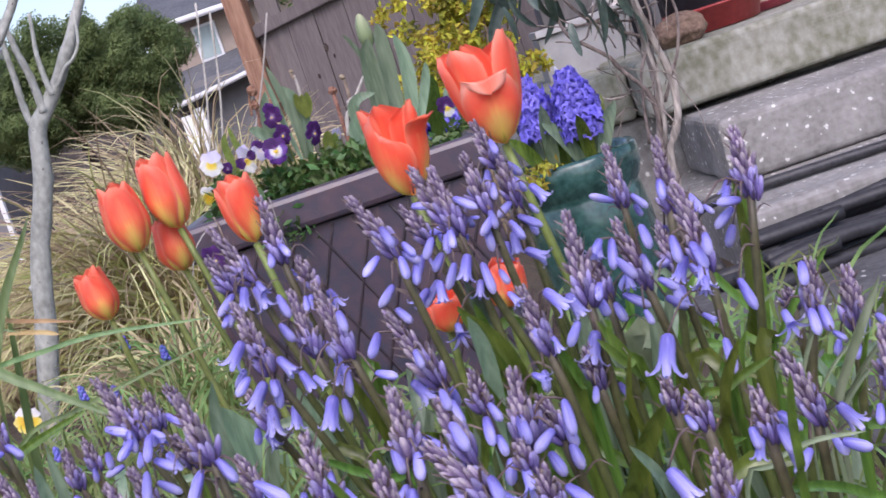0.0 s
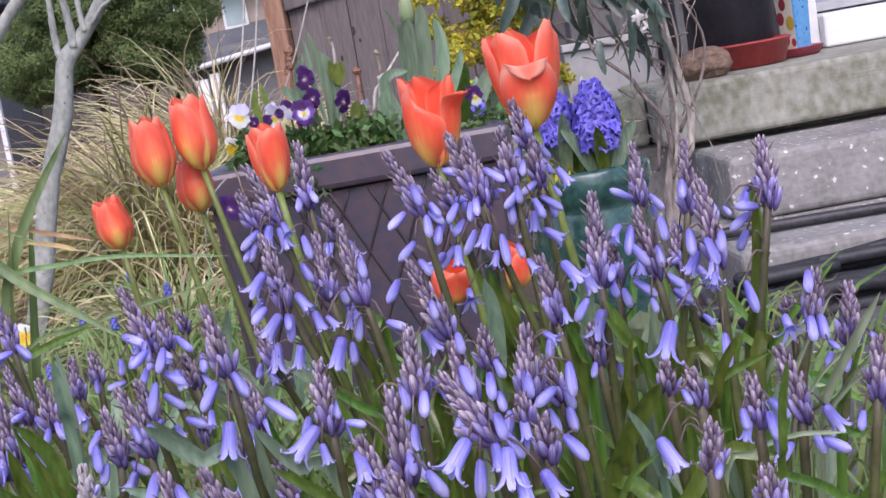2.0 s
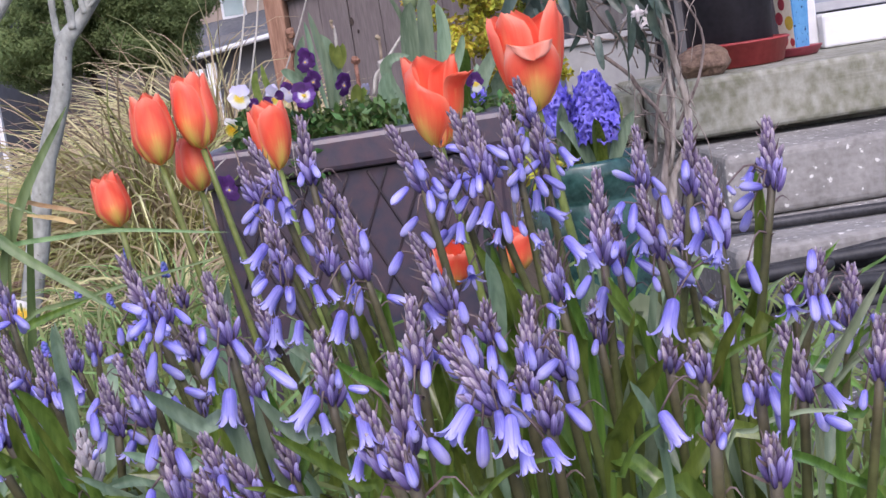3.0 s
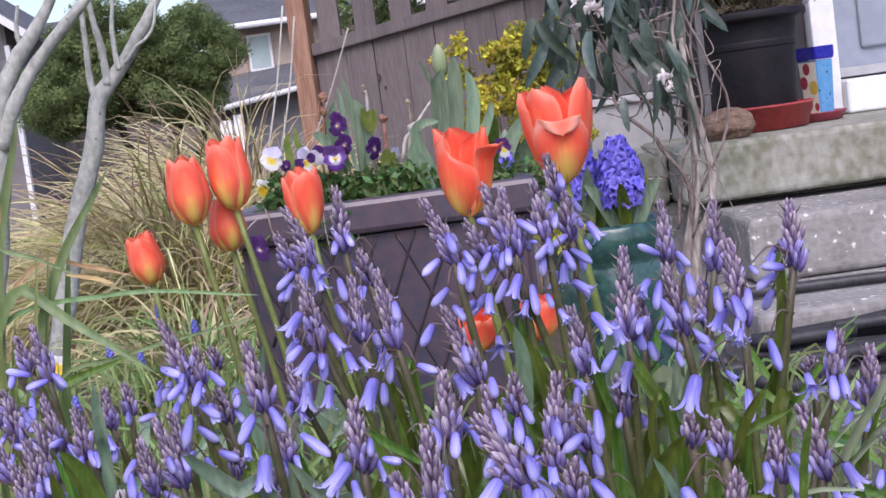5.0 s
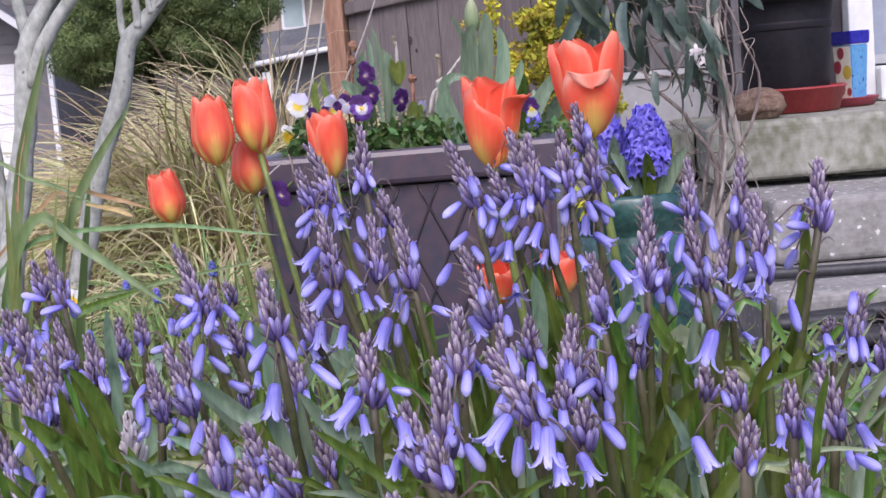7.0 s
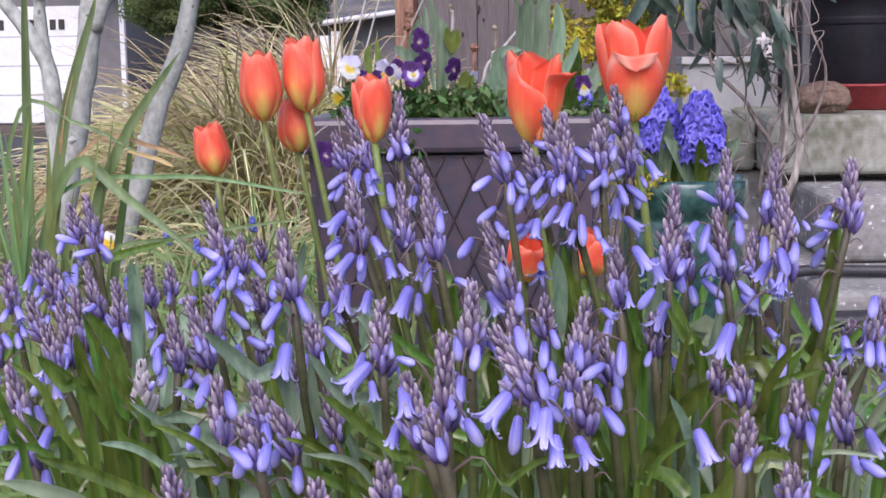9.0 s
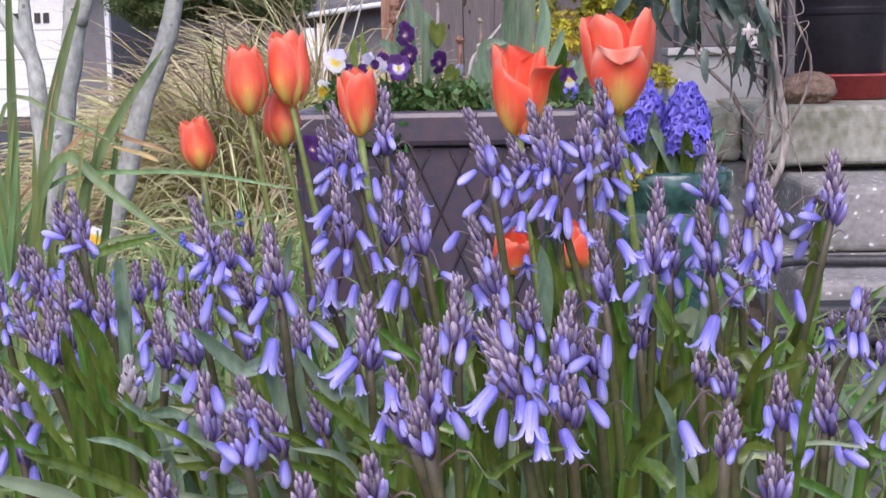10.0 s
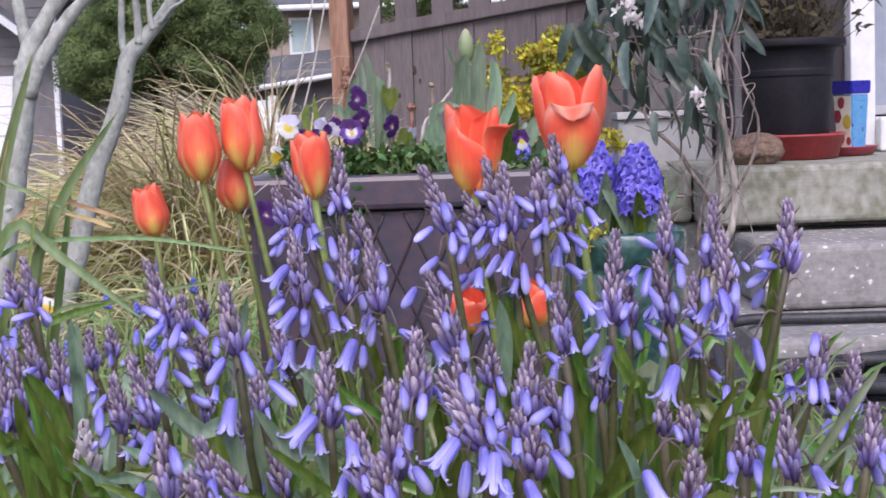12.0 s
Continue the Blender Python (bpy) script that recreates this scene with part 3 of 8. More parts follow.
def bluebell(tip, neck, foot, seed, bells, pale=False):
    """A flower spike: tip and neck bound the crowded buds, below them hang the open bells."""
    rnd = random.Random(seed)
    foot = rooted(foot)
    t = thing("bluebell", foot, "bluebell with faded whitish buds on a green stem" if pale else "bluebell spike with mauve buds and hanging violet-blue bells", "bluebell", "bluebells")
    o = Vector(foot)
    tip, neck = Vector(tip) - o, Vector(neck) - o
    line = spline([(0, 0, 0), neck * 0.55 + Vector((neck.x * -0.06, 0, 0)), neck], 9)
    cut = 9
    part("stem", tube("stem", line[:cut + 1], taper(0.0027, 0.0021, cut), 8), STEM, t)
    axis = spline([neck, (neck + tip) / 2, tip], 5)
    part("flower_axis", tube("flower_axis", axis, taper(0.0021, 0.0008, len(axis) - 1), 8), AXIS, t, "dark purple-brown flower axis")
    bracts = []
    d = tip - neck
    size = d.length
    n = max(21, min(60, int(size / 0.00058)))
    q = d.to_track_quat("Z", "Y").to_matrix().to_4x4()
    for k in range(n):
        s = 1.2 * k / (n - 1) - 0.2
        a = k * 2.4 + rnd.uniform(-0.25, 0.25)
        p = neck + d * (s * 0.93)
        ln = (0.0118 - 0.0058 * s) * rnd.uniform(0.88, 1.12) * min(1.0, 0.55 + size / 0.055)
        tiltout = radians(15 - 9 * s + rnd.uniform(-6, 7) + (rnd.uniform(4, 16) if s < 0.5 and rnd.random() < 0.16 else 0))
        m = Matrix.Translation(p) @ q @ Matrix.Rotation(a, 4, "Z") @ Matrix.Translation((0.0016 * (1 - 0.4 * s), 0, -0.0015)) @ Matrix.Rotation(tiltout, 4, "Y")
        w = rnd.uniform(0.76, 1.10)
        me = BUD_FADED if pale else BUD_HIGH if s > 0.10 + rnd.uniform(-0.14, 0.14) else BUD_BELOW
        part("bud", me, None, t, m=m @ Matrix.Diagonal((ln * w, ln * w, ln, 1)))
        if k % 2 == 0:
            mb = m @ Matrix.Rotation(rnd.uniform(-0.3, 0.5), 4, "Y")
            bracts.append(blade_data([mb @ Vector((0, 0, 0)), mb @ Vector((0.0011, 0, ln * 0.5)), mb @ Vector((0.0015, 0, ln * 1.05))], 0.0012, 3))
    for k in range(rnd.choice((1, 2, 3))):
        a = rnd.uniform(0, 6.28)
        e = Vector((math.cos(a), math.sin(a) * 0.6, 0))
        p = neck * (1 - rnd.uniform(0.0, 0.12))
        c = rnd.uniform(0.006, 0.013)
        bracts.append(blade_data([p, p + e * c + Vector((0, 0, c * 0.7)), p + e * c * 1.7 + Vector((0, 0, c * rnd.uniform(-0.4, 0.9)))], 0.0010, 5))
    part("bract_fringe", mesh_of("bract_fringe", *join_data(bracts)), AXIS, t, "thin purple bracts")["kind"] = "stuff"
    # more bells all round below the crowded buds
    bells = [(Vector(a) - o, Vector(b) - o, kind) for a, b, kind in bells]
    if size > 0.016 and not pale:
        for k in range(rnd.choice((1, 2, 2, 3))):
            a = rnd.uniform(0, 6.28)
            r = rnd.uniform(0.0045, 0.011)
            p = neck * (1 - rnd.uniform(-0.02, 0.06)) + Vector((math.cos(a) * r, math.sin(a) * r, 0.0015))
            q = p + Vector((math.cos(a) * rnd.uniform(0.0015, 0.009), math.sin(a) * rnd.uniform(0.0, 0.0075), -rnd.uniform(0.0075, 0.012)))
            bells.append((p, q, rnd.choice(("bud", "bud", "bud", "open"))))
    for a, b, kind in bells:
        if kind == "open" and rnd.random() < 0.25:
            kind = "bud"
        if kind == "star":
            m = Matrix.Translation((a + b) / 2 + Vector((0, 0.009, 0.003))) @ Matrix.Rotation(radians(rnd.uniform(125, 150)), 4, "X") @ Matrix.Rotation(rnd.uniform(0, 1), 4, "Z")
            part("bell", STAR, None, t, m=m @ Matrix.Diagonal((0.0113, 0.0101, 0.0124, 1)))
            a = (a + b) / 2 + Vector((0, 0.009, 0.003))
        else:
            m, ln = aim(a, b)
            m = m @ Matrix.Rotation(rnd.uniform(0, 6), 4, "Z")
            me = BUD_RIPE if kind == "bud" else rnd.choice(BELLS)
            fat = 1.0 if kind == "open" else min(1.25, max(0.85, 0.014 / ln))
            part("bell", me, None, t, m=m @ Matrix.Diagonal((ln * fat, ln * fat, ln, 1)))
        s = max(0.72, min(1.05, (a.z + 0.009) / max(neck.z, 0.05)))
        root = neck * s if s < 1 else neck + d * (s - 1)
        top = (root + a) / 2 + Vector((0, 0, 0.0045 + 0.12 * (root - a).length))
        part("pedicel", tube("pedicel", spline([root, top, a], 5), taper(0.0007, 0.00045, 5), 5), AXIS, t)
    if pale:
        return t
    for k in range(rnd.choice((2, 3, 3))):
        a = rnd.uniform(0, 2 * math.pi)
        r, hh = rnd.uniform(0.015, 0.067), neck.z * rnd.uniform(0.5, 0.82)
        e = Vector((math.cos(a), math.sin(a) * 0.7, 0))
        pts = [e * 0.0045, e * r * 0.35 + Vector((0, 0, hh * 0.6)), e * r + Vector((0, 0, hh)), e * (r * 1.6) + Vector((0, 0, hh * rnd.uniform(0.75, 1.08)))]
        part("leaf", mesh_of("leaf", *strap_data(pts, rnd.uniform(0.0045, 0.0085), 9)), rnd.choice((LEAF_FRESH, LEAF_FRESH, LEAF_FRESH, LEAF_GLAUCOUS)), t, "green strap leaf")
    return t


def leaf(pts, width, look_):
    pts = [Vector(p) for p in pts]
    pts[0] = Vector(rooted(pts[0]))
    if (pts[1] - pts[0]).angle(pts[2] - pts[1]) > radians(40):
        # a leaf that lies over springs from further back and arches
        back = pts[1] + (pts[1] - pts[2]) * 1.3 - Vector((0, 0, 0.012))
        pts = [Vector(rooted(back + (pts[1] - pts[2]) * 0.5)), back, *pts[1:]]
    o = pts[0].copy()
    ob = part("strap_leaf", mesh_of("strap_leaf", *strap_data([Vector(p) - o for p in pts], width * (0.84 if look_ == "fresh" else 0.95), 14, 0.55)), LEAVES[look_], None)
    ob.location = o
    tagged(ob, {"glaucous": "long grey-green strap leaf among the bluebells", "fresh": "long fresh-green strap leaf among the bluebells", "pale": "pale silvery-green strap leaf bending outward"}[look_], "leaf", "bluebell leaves")


bluebell((-0.2799, 0.8602, 0.2652), (-0.2757, 0.8635, 0.2347), (-0.256, 0.8824, 0.0), 0, [((-0.2823, 0.8511, 0.2356), (-0.2971, 0.8503, 0.2405), "bud"), ((-0.2725, 0.8536, 0.2306), (-0.2873, 0.8528, 0.2273), "bud"), ((-0.2683, 0.8479, 0.2356), (-0.2601, 0.8462, 0.2257), "bud")])
bluebell((-0.294, 0.8717, 0.2574), (-0.2899, 0.875, 0.2376), (-0.2271, 0.9204, 0.0), 1, [])
bluebell((-0.2847, 0.7766, 0.2411), (-0.2823, 0.7798, 0.222), (-0.2265, 0.8252, 0.0), 2, [])
bluebell((-0.2663, 0.742, 0.2443), (-0.2631, 0.7452, 0.2184), (-0.2168, 0.779, 0.0), 3, [((-0.2686, 0.7436, 0.2215), (-0.2726, 0.7405, 0.216), "bud"), ((-0.2671, 0.7412, 0.2152), (-0.2584, 0.7405, 0.2121), "bud")])
bluebell((-0.2628, 0.7997, 0.2288), (-0.258, 0.8029, 0.2006), (-0.2371, 0.8431, 0.0), 4, [((-0.2677, 0.7957, 0.2312), (-0.2693, 0.7941, 0.2151), "bud"), ((-0.2725, 0.7892, 0.2272), (-0.2685, 0.7892, 0.2159), "bud")])
bluebell((-0.2589, 0.6871, 0.2299), (-0.2535, 0.6902, 0.2099), (-0.1989, 0.7378, 0.0), 5, [])
bluebell((-0.2357, 0.6663, 0.2309), (-0.2327, 0.6694, 0.2027), (-0.1831, 0.7068, 0.0), 6, [((-0.2258, 0.6572, 0.2134), (-0.2235, 0.6533, 0.2057), "bud"), ((-0.2342, 0.6671, 0.2103), (-0.2319, 0.6633, 0.2004), "bud")])
bluebell((-0.233, 0.6347, 0.2251), (-0.23, 0.6377, 0.204), (-0.1765, 0.6792, 0.0), 7, [((-0.23, 0.6347, 0.2077), (-0.236, 0.634, 0.1987), "open")])
bluebell((-0.235, 0.6871, 0.2345), (-0.2312, 0.6902, 0.2068), (-0.1673, 0.7248, 0.0), 8, [((-0.2258, 0.6794, 0.2176), (-0.2227, 0.6763, 0.2091), "bud"), ((-0.2227, 0.6863, 0.2253), (-0.2296, 0.6825, 0.223), "bud")])
bluebell((-0.2256, 0.5644, 0.221), (-0.222, 0.5674, 0.1976), (-0.2022, 0.6076, 0.0), 9, [((-0.2205, 0.5659, 0.2071), (-0.2183, 0.5652, 0.1976), "bud")])
bluebell((-0.2138, 0.5356, 0.2082), (-0.2073, 0.5385, 0.1887), (-0.203, 0.5861, 0.0), 10, [((-0.1979, 0.5327, 0.2032), (-0.2023, 0.5298, 0.1931), "open"), ((-0.216, 0.5312, 0.2025), (-0.2196, 0.5305, 0.1931), "open")])
bluebell((-0.2819, 0.6871, 0.223), (-0.2781, 0.6902, 0.1984), (-0.2135, 0.7309, 0.0), 11, [((-0.2712, 0.6817, 0.2122), (-0.2673, 0.6817, 0.2037), "bud"), ((-0.2665, 0.6894, 0.2107), (-0.2642, 0.6848, 0.203), "bud")])
bluebell((-0.1734, 0.584, 0.2183), (-0.1742, 0.5869, 0.197), (-0.1815, 0.6201, 0.0), 12, [((-0.1697, 0.5803, 0.2066), (-0.1668, 0.5788, 0.211), "bud")], pale=True)
bluebell((-0.2412, 0.8602, 0.2183), (-0.2412, 0.8635, 0.1961), (-0.2066, 0.9137, 0.0), 13, [((-0.2453, 0.8618, 0.1903), (-0.2404, 0.8594, 0.178), "open"), ((-0.2395, 0.8618, 0.1812), (-0.2412, 0.8577, 0.1714), "open")])
bluebell((-0.228, 0.8602, 0.2199), (-0.2272, 0.8635, 0.2035), (-0.2404, 0.9096, 0.0), 14, [((-0.2091, 0.8553, 0.1994), (-0.2214, 0.8536, 0.1969), "bud")])
bluebell((-0.1673, 0.6985, 0.2764), (-0.1588, 0.7016, 0.2454), (-0.1039, 0.7178, 0.0), 15, [((-0.1704, 0.6954, 0.2532), (-0.1596, 0.6931, 0.2478), "bud"), ((-0.158, 0.6885, 0.2454), (-0.1673, 0.6869, 0.2377), "bud"), ((-0.1742, 0.6985, 0.2416), (-0.175, 0.6985, 0.2323), "bud"), ((-0.1495, 0.6869, 0.2454), (-0.1541, 0.6838, 0.2331), "bud"), ((-0.1526, 0.6908, 0.2323), (-0.1425, 0.6877, 0.2246), "open"), ((-0.158, 0.6931, 0.2277), (-0.1634, 0.6915, 0.2107), "bud"), ((-0.1572, 0.7016, 0.2192), (-0.1472, 0.7008, 0.2099), "open")])
bluebell((-0.1696, 0.7997, 0.2457), (-0.1696, 0.8029, 0.2264), (-0.1197, 0.8552, 0.0), 16, [((-0.1728, 0.7932, 0.2264), (-0.1664, 0.7924, 0.2199), "bud")])
bluebell((-0.1716, 0.6663, 0.2324), (-0.1632, 0.6694, 0.2019), (-0.1556, 0.7007, 0.0), 17, [((-0.167, 0.664, 0.2141), (-0.1647, 0.6625, 0.205), "bud"), ((-0.1586, 0.6595, 0.2149), (-0.1564, 0.6564, 0.2065), "bud")])
bluebell((-0.18, 0.6663, 0.2225), (-0.1777, 0.6694, 0.1989), (-0.1991, 0.6961, 0.0), 18, [((-0.1853, 0.6587, 0.2095), (-0.1853, 0.6564, 0.1958), "bud"), ((-0.1838, 0.6678, 0.2141), (-0.1907, 0.6671, 0.2027), "bud")])
bluebell((-0.1775, 0.742, 0.2207), (-0.1743, 0.7452, 0.1979), (-0.1531, 0.7813, 0.0), 19, [((-0.1664, 0.7302, 0.2003), (-0.1712, 0.7295, 0.1916), "open")])
bluebell((-0.1704, 0.8602, 0.2356), (-0.1696, 0.8635, 0.224), (-0.1729, 0.931, 0.0), 20, [])
bluebell((-0.11, 0.584, 0.2758), (-0.1064, 0.5869, 0.25), (-0.0879, 0.6039, 0.0), 21, [((-0.1034, 0.5832, 0.2478), (-0.0982, 0.581, 0.236), "bud"), ((-0.1093, 0.5759, 0.2456), (-0.1174, 0.5744, 0.2346), "bud"), ((-0.1071, 0.5751, 0.2287), (-0.11, 0.5729, 0.2125), "open"), ((-0.0909, 0.5729, 0.236), (-0.0791, 0.57, 0.225), "open"), ((-0.1152, 0.5854, 0.2324), (-0.1159, 0.581, 0.2257), "open")])
bluebell((-0.1507, 0.742, 0.2294), (-0.1484, 0.7452, 0.2129), (-0.1201, 0.7892, 0.0), 22, [((-0.1405, 0.7412, 0.2294), (-0.1405, 0.7365, 0.2191), "bud"), ((-0.1539, 0.7295, 0.2254), (-0.1515, 0.7287, 0.2136), "open")])
bluebell((-0.2387, 0.7997, 0.1942), (-0.2387, 0.8029, 0.183), (-0.2588, 0.8672, 0.0), 23, [])
bluebell((-0.124, 0.508, 0.2285), (-0.1225, 0.5109, 0.2049), (-0.1104, 0.5594, 0.0), 24, [((-0.1268, 0.5101, 0.2299), (-0.1318, 0.5073, 0.2171), "bud"), ((-0.119, 0.5023, 0.2256), (-0.1154, 0.4987, 0.2149), "bud")])
bluebell((-0.1149, 0.5356, 0.2205), (-0.1113, 0.5385, 0.2025), (-0.0738, 0.5803, 0.0), 25, [])
bluebell((-0.0984, 0.4894, 0.2218), (-0.0927, 0.4922, 0.2048), (-0.0602, 0.5552, 0.0), 26, [])
bluebell((-0.1076, 0.471, 0.223), (-0.1027, 0.4739, 0.2068), (-0.0845, 0.5377, 0.0), 27, [((-0.1119, 0.4682, 0.2131), (-0.1034, 0.4654, 0.2061), "bud"), ((-0.0971, 0.464, 0.2159), (-0.0999, 0.4633, 0.2054), "bud")])
bluebell((-0.1374, 0.6871, 0.206), (-0.1381, 0.6902, 0.1937), (-0.142, 0.7402, 0.0), 28, [((-0.145, 0.6817, 0.2091), (-0.135, 0.6809, 0.2037), "bud")])
bluebell((-0.0924, 0.584, 0.2036), (-0.0887, 0.5869, 0.1859), (-0.0688, 0.6341, 0.0), 29, [])
bluebell((-0.1053, 0.7997, 0.3196), (-0.0948, 0.8029, 0.2891), (-0.0409, 0.823, 0.0), 30, [((-0.1045, 0.7932, 0.2835), (-0.1157, 0.7884, 0.2746), "bud"), ((-0.1069, 0.7924, 0.277), (-0.1125, 0.7924, 0.2666), "bud"), ((-0.0972, 0.7876, 0.2859), (-0.1012, 0.7868, 0.273), "open"), ((-0.0932, 0.7997, 0.2827), (-0.09, 0.7973, 0.2682), "open")])
bluebell((-0.1125, 0.7997, 0.3052), (-0.1069, 0.8029, 0.2867), (-0.0385, 0.8455, 0.0), 31, [((-0.1109, 0.7916, 0.2738), (-0.1157, 0.7908, 0.2674), "bud")])
bluebell((-0.0747, 0.7997, 0.3285), (-0.0747, 0.8029, 0.2955), (-0.0506, 0.8367, 0.0), 32, [((-0.0779, 0.8029, 0.2987), (-0.0811, 0.8005, 0.2891), "bud")])
bluebell((-0.0941, 0.7091, 0.2885), (-0.0902, 0.7122, 0.2551), (-0.018, 0.7401, 0.0), 33, [((-0.0949, 0.6997, 0.2714), (-0.105, 0.6997, 0.2605), "open"), ((-0.091, 0.6974, 0.2497), (-0.1011, 0.6966, 0.238), "open"), ((-0.0871, 0.7075, 0.2473), (-0.0894, 0.7067, 0.2326), "bud"), ((-0.0972, 0.6974, 0.2543), (-0.1057, 0.6951, 0.2473), "open"), ((-0.0817, 0.7005, 0.2582), (-0.0755, 0.6959, 0.2481), "open")])
bluebell((-0.0651, 0.7997, 0.2899), (-0.0634, 0.8029, 0.2722), (-0.0216, 0.8712, 0.0), 34, [((-0.0675, 0.7884, 0.2706), (-0.0691, 0.786, 0.2609), "open")])
bluebell((-0.0698, 0.742, 0.2812), (-0.069, 0.7452, 0.2498), (-0.0281, 0.7735, 0.0), 35, [((-0.0761, 0.7412, 0.282), (-0.0737, 0.7397, 0.2687), "bud"), ((-0.0682, 0.7452, 0.2561), (-0.0682, 0.7428, 0.2459), "bud"), ((-0.0792, 0.7334, 0.2687), (-0.0745, 0.731, 0.2577), "open"), ((-0.0768, 0.7302, 0.2427), (-0.0737, 0.7279, 0.2309), "open")])
bluebell((-0.0545, 0.7091, 0.2861), (-0.0499, 0.7122, 0.2512), (-0.0111, 0.7393, 0.0), 36, [((-0.0468, 0.7005, 0.2706), (-0.046, 0.6966, 0.2597), "bud"), ((-0.053, 0.7098, 0.2419), (-0.0553, 0.7075, 0.2264), "bud"), ((-0.0623, 0.6974, 0.2326), (-0.0693, 0.6959, 0.2163), "open"), ((-0.0584, 0.7005, 0.2287), (-0.0592, 0.6997, 0.2163), "bud"), ((-0.0398, 0.7005, 0.2357), (-0.0297, 0.6959, 0.231), "bud"), ((-0.0685, 0.699, 0.2442), (-0.0638, 0.699, 0.2372), "open")])
bluebell((-0.1165, 0.7997, 0.228), (-0.1125, 0.8029, 0.2071), (-0.0538, 0.8576, 0.0), 37, [((-0.1077, 0.8021, 0.2167), (-0.1101, 0.7989, 0.1982), "open"), ((-0.094, 0.8029, 0.2127), (-0.098, 0.8005, 0.1982), "open"), ((-0.1149, 0.8013, 0.2023), (-0.1109, 0.7981, 0.1926), "open")])
bluebell((-0.0673, 0.584, 0.2449), (-0.0673, 0.5869, 0.2169), (-0.0629, 0.6149, 0.0), 38, [((-0.0725, 0.584, 0.2176), (-0.085, 0.5803, 0.2051), "open"), ((-0.0717, 0.5795, 0.211), (-0.0702, 0.5788, 0.2014), "open"), ((-0.0614, 0.5751, 0.2294), (-0.0621, 0.5714, 0.222), "bud")])
bluebell((-0.025, 0.7197, 0.3186), (-0.0133, 0.7228, 0.2882), (0.0194, 0.7485, 0.0), 39, [((-0.0203, 0.7212, 0.2866), (-0.0305, 0.7165, 0.2796), "bud"), ((-0.0102, 0.7126, 0.2843), (-0.0102, 0.7095, 0.2726), "bud"), ((-0.004, 0.7197, 0.2773), (-0.0071, 0.7165, 0.2671), "bud"), ((-0.018, 0.7197, 0.271), (-0.0281, 0.7173, 0.2625), "bud"), ((-0.0149, 0.7173, 0.3006), (-0.0118, 0.7142, 0.289), "bud")])
bluebell((-0.0026, 0.7766, 0.2993), (0.0054, 0.7798, 0.2801), (0.0524, 0.8443, 0.0), 40, [((0.007, 0.7678, 0.2833), (0.0197, 0.7638, 0.2841), "bud"), ((0.003, 0.779, 0.2698), (0.0038, 0.779, 0.2642), "bud"), ((0.0038, 0.779, 0.257), (-0.0082, 0.775, 0.2451), "open"), ((-0.0026, 0.7742, 0.2546), (-0.0129, 0.7742, 0.2467), "open")])
bluebell((0.008, 0.742, 0.3213), (0.0167, 0.7452, 0.2891), (0.0843, 0.7766, 0.0), 41, [((0.0025, 0.7436, 0.3025), (0.0128, 0.7428, 0.2993), "bud"), ((0.0151, 0.7444, 0.2836), (0.0128, 0.7412, 0.2734), "bud"), ((0.0143, 0.7302, 0.2702), (0.0065, 0.7295, 0.2577), "open"), ((0.0041, 0.7397, 0.2624), (0.0025, 0.7365, 0.2506), "open"), ((0.0238, 0.7412, 0.3001), (0.034, 0.7365, 0.2915), "bud"), ((0.0025, 0.7326, 0.2396), (0.0088, 0.7326, 0.2302), "star")])
bluebell((0.0175, 0.742, 0.3174), (0.0214, 0.7452, 0.286), (0.0387, 0.7719, 0.0), 42, [((0.0293, 0.7436, 0.2875), (0.034, 0.7436, 0.286), "bud"), ((0.0222, 0.7436, 0.2702), (0.0159, 0.7428, 0.2569), "open"), ((0.0277, 0.742, 0.264), (0.0285, 0.7381, 0.2467), "bud"), ((0.0245, 0.7436, 0.2553), (0.0206, 0.7405, 0.2459), "open")])
bluebell((0.0356, 0.742, 0.3182), (0.0387, 0.7452, 0.2915), (0.056, 0.7703, 0.0), 43, [((0.0356, 0.7436, 0.2812), (0.0348, 0.742, 0.2671), "bud"), ((0.0403, 0.7397, 0.2852), (0.0316, 0.7381, 0.2773), "bud"), ((0.0458, 0.7436, 0.3009), (0.0442, 0.7397, 0.2922), "bud"), ((0.0348, 0.7365, 0.2584), (0.0371, 0.7342, 0.2498), "open")])
bluebell((0.0476, 0.7766, 0.3304), (0.0524, 0.7798, 0.308), (0.0811, 0.8348, 0.0), 44, [((0.0524, 0.7646, 0.3208), (0.054, 0.7638, 0.312), "bud")])
bluebell((0.0548, 0.7766, 0.3096), (0.0564, 0.7798, 0.2849), (0.0699, 0.8149, 0.0), 45, [((0.054, 0.7734, 0.2849), (0.0444, 0.771, 0.2793), "bud"), ((0.0548, 0.7774, 0.2762), (0.066, 0.775, 0.2666), "bud"), ((0.062, 0.7662, 0.2817), (0.0652, 0.7646, 0.2754), "bud"), ((0.05, 0.7758, 0.269), (0.0484, 0.7734, 0.2562), "open"), ((0.0524, 0.7638, 0.2594), (0.0628, 0.7599, 0.2514), "open"), ((0.0452, 0.7774, 0.265), (0.042, 0.7766, 0.2538), "open")])
bluebell((-0.0222, 0.6347, 0.2725), (-0.0116, 0.6377, 0.2394), (-0.0026, 0.6957, 0.0), 46, [((-0.0282, 0.631, 0.2665), (-0.035, 0.6295, 0.2567), "open"), ((-0.0177, 0.6347, 0.2733), (-0.0131, 0.6332, 0.265), "bud"), ((-0.0154, 0.6265, 0.2552), (-0.0146, 0.6242, 0.2461), "bud"), ((-0.0214, 0.637, 0.2401), (-0.0161, 0.637, 0.2288), "open")])
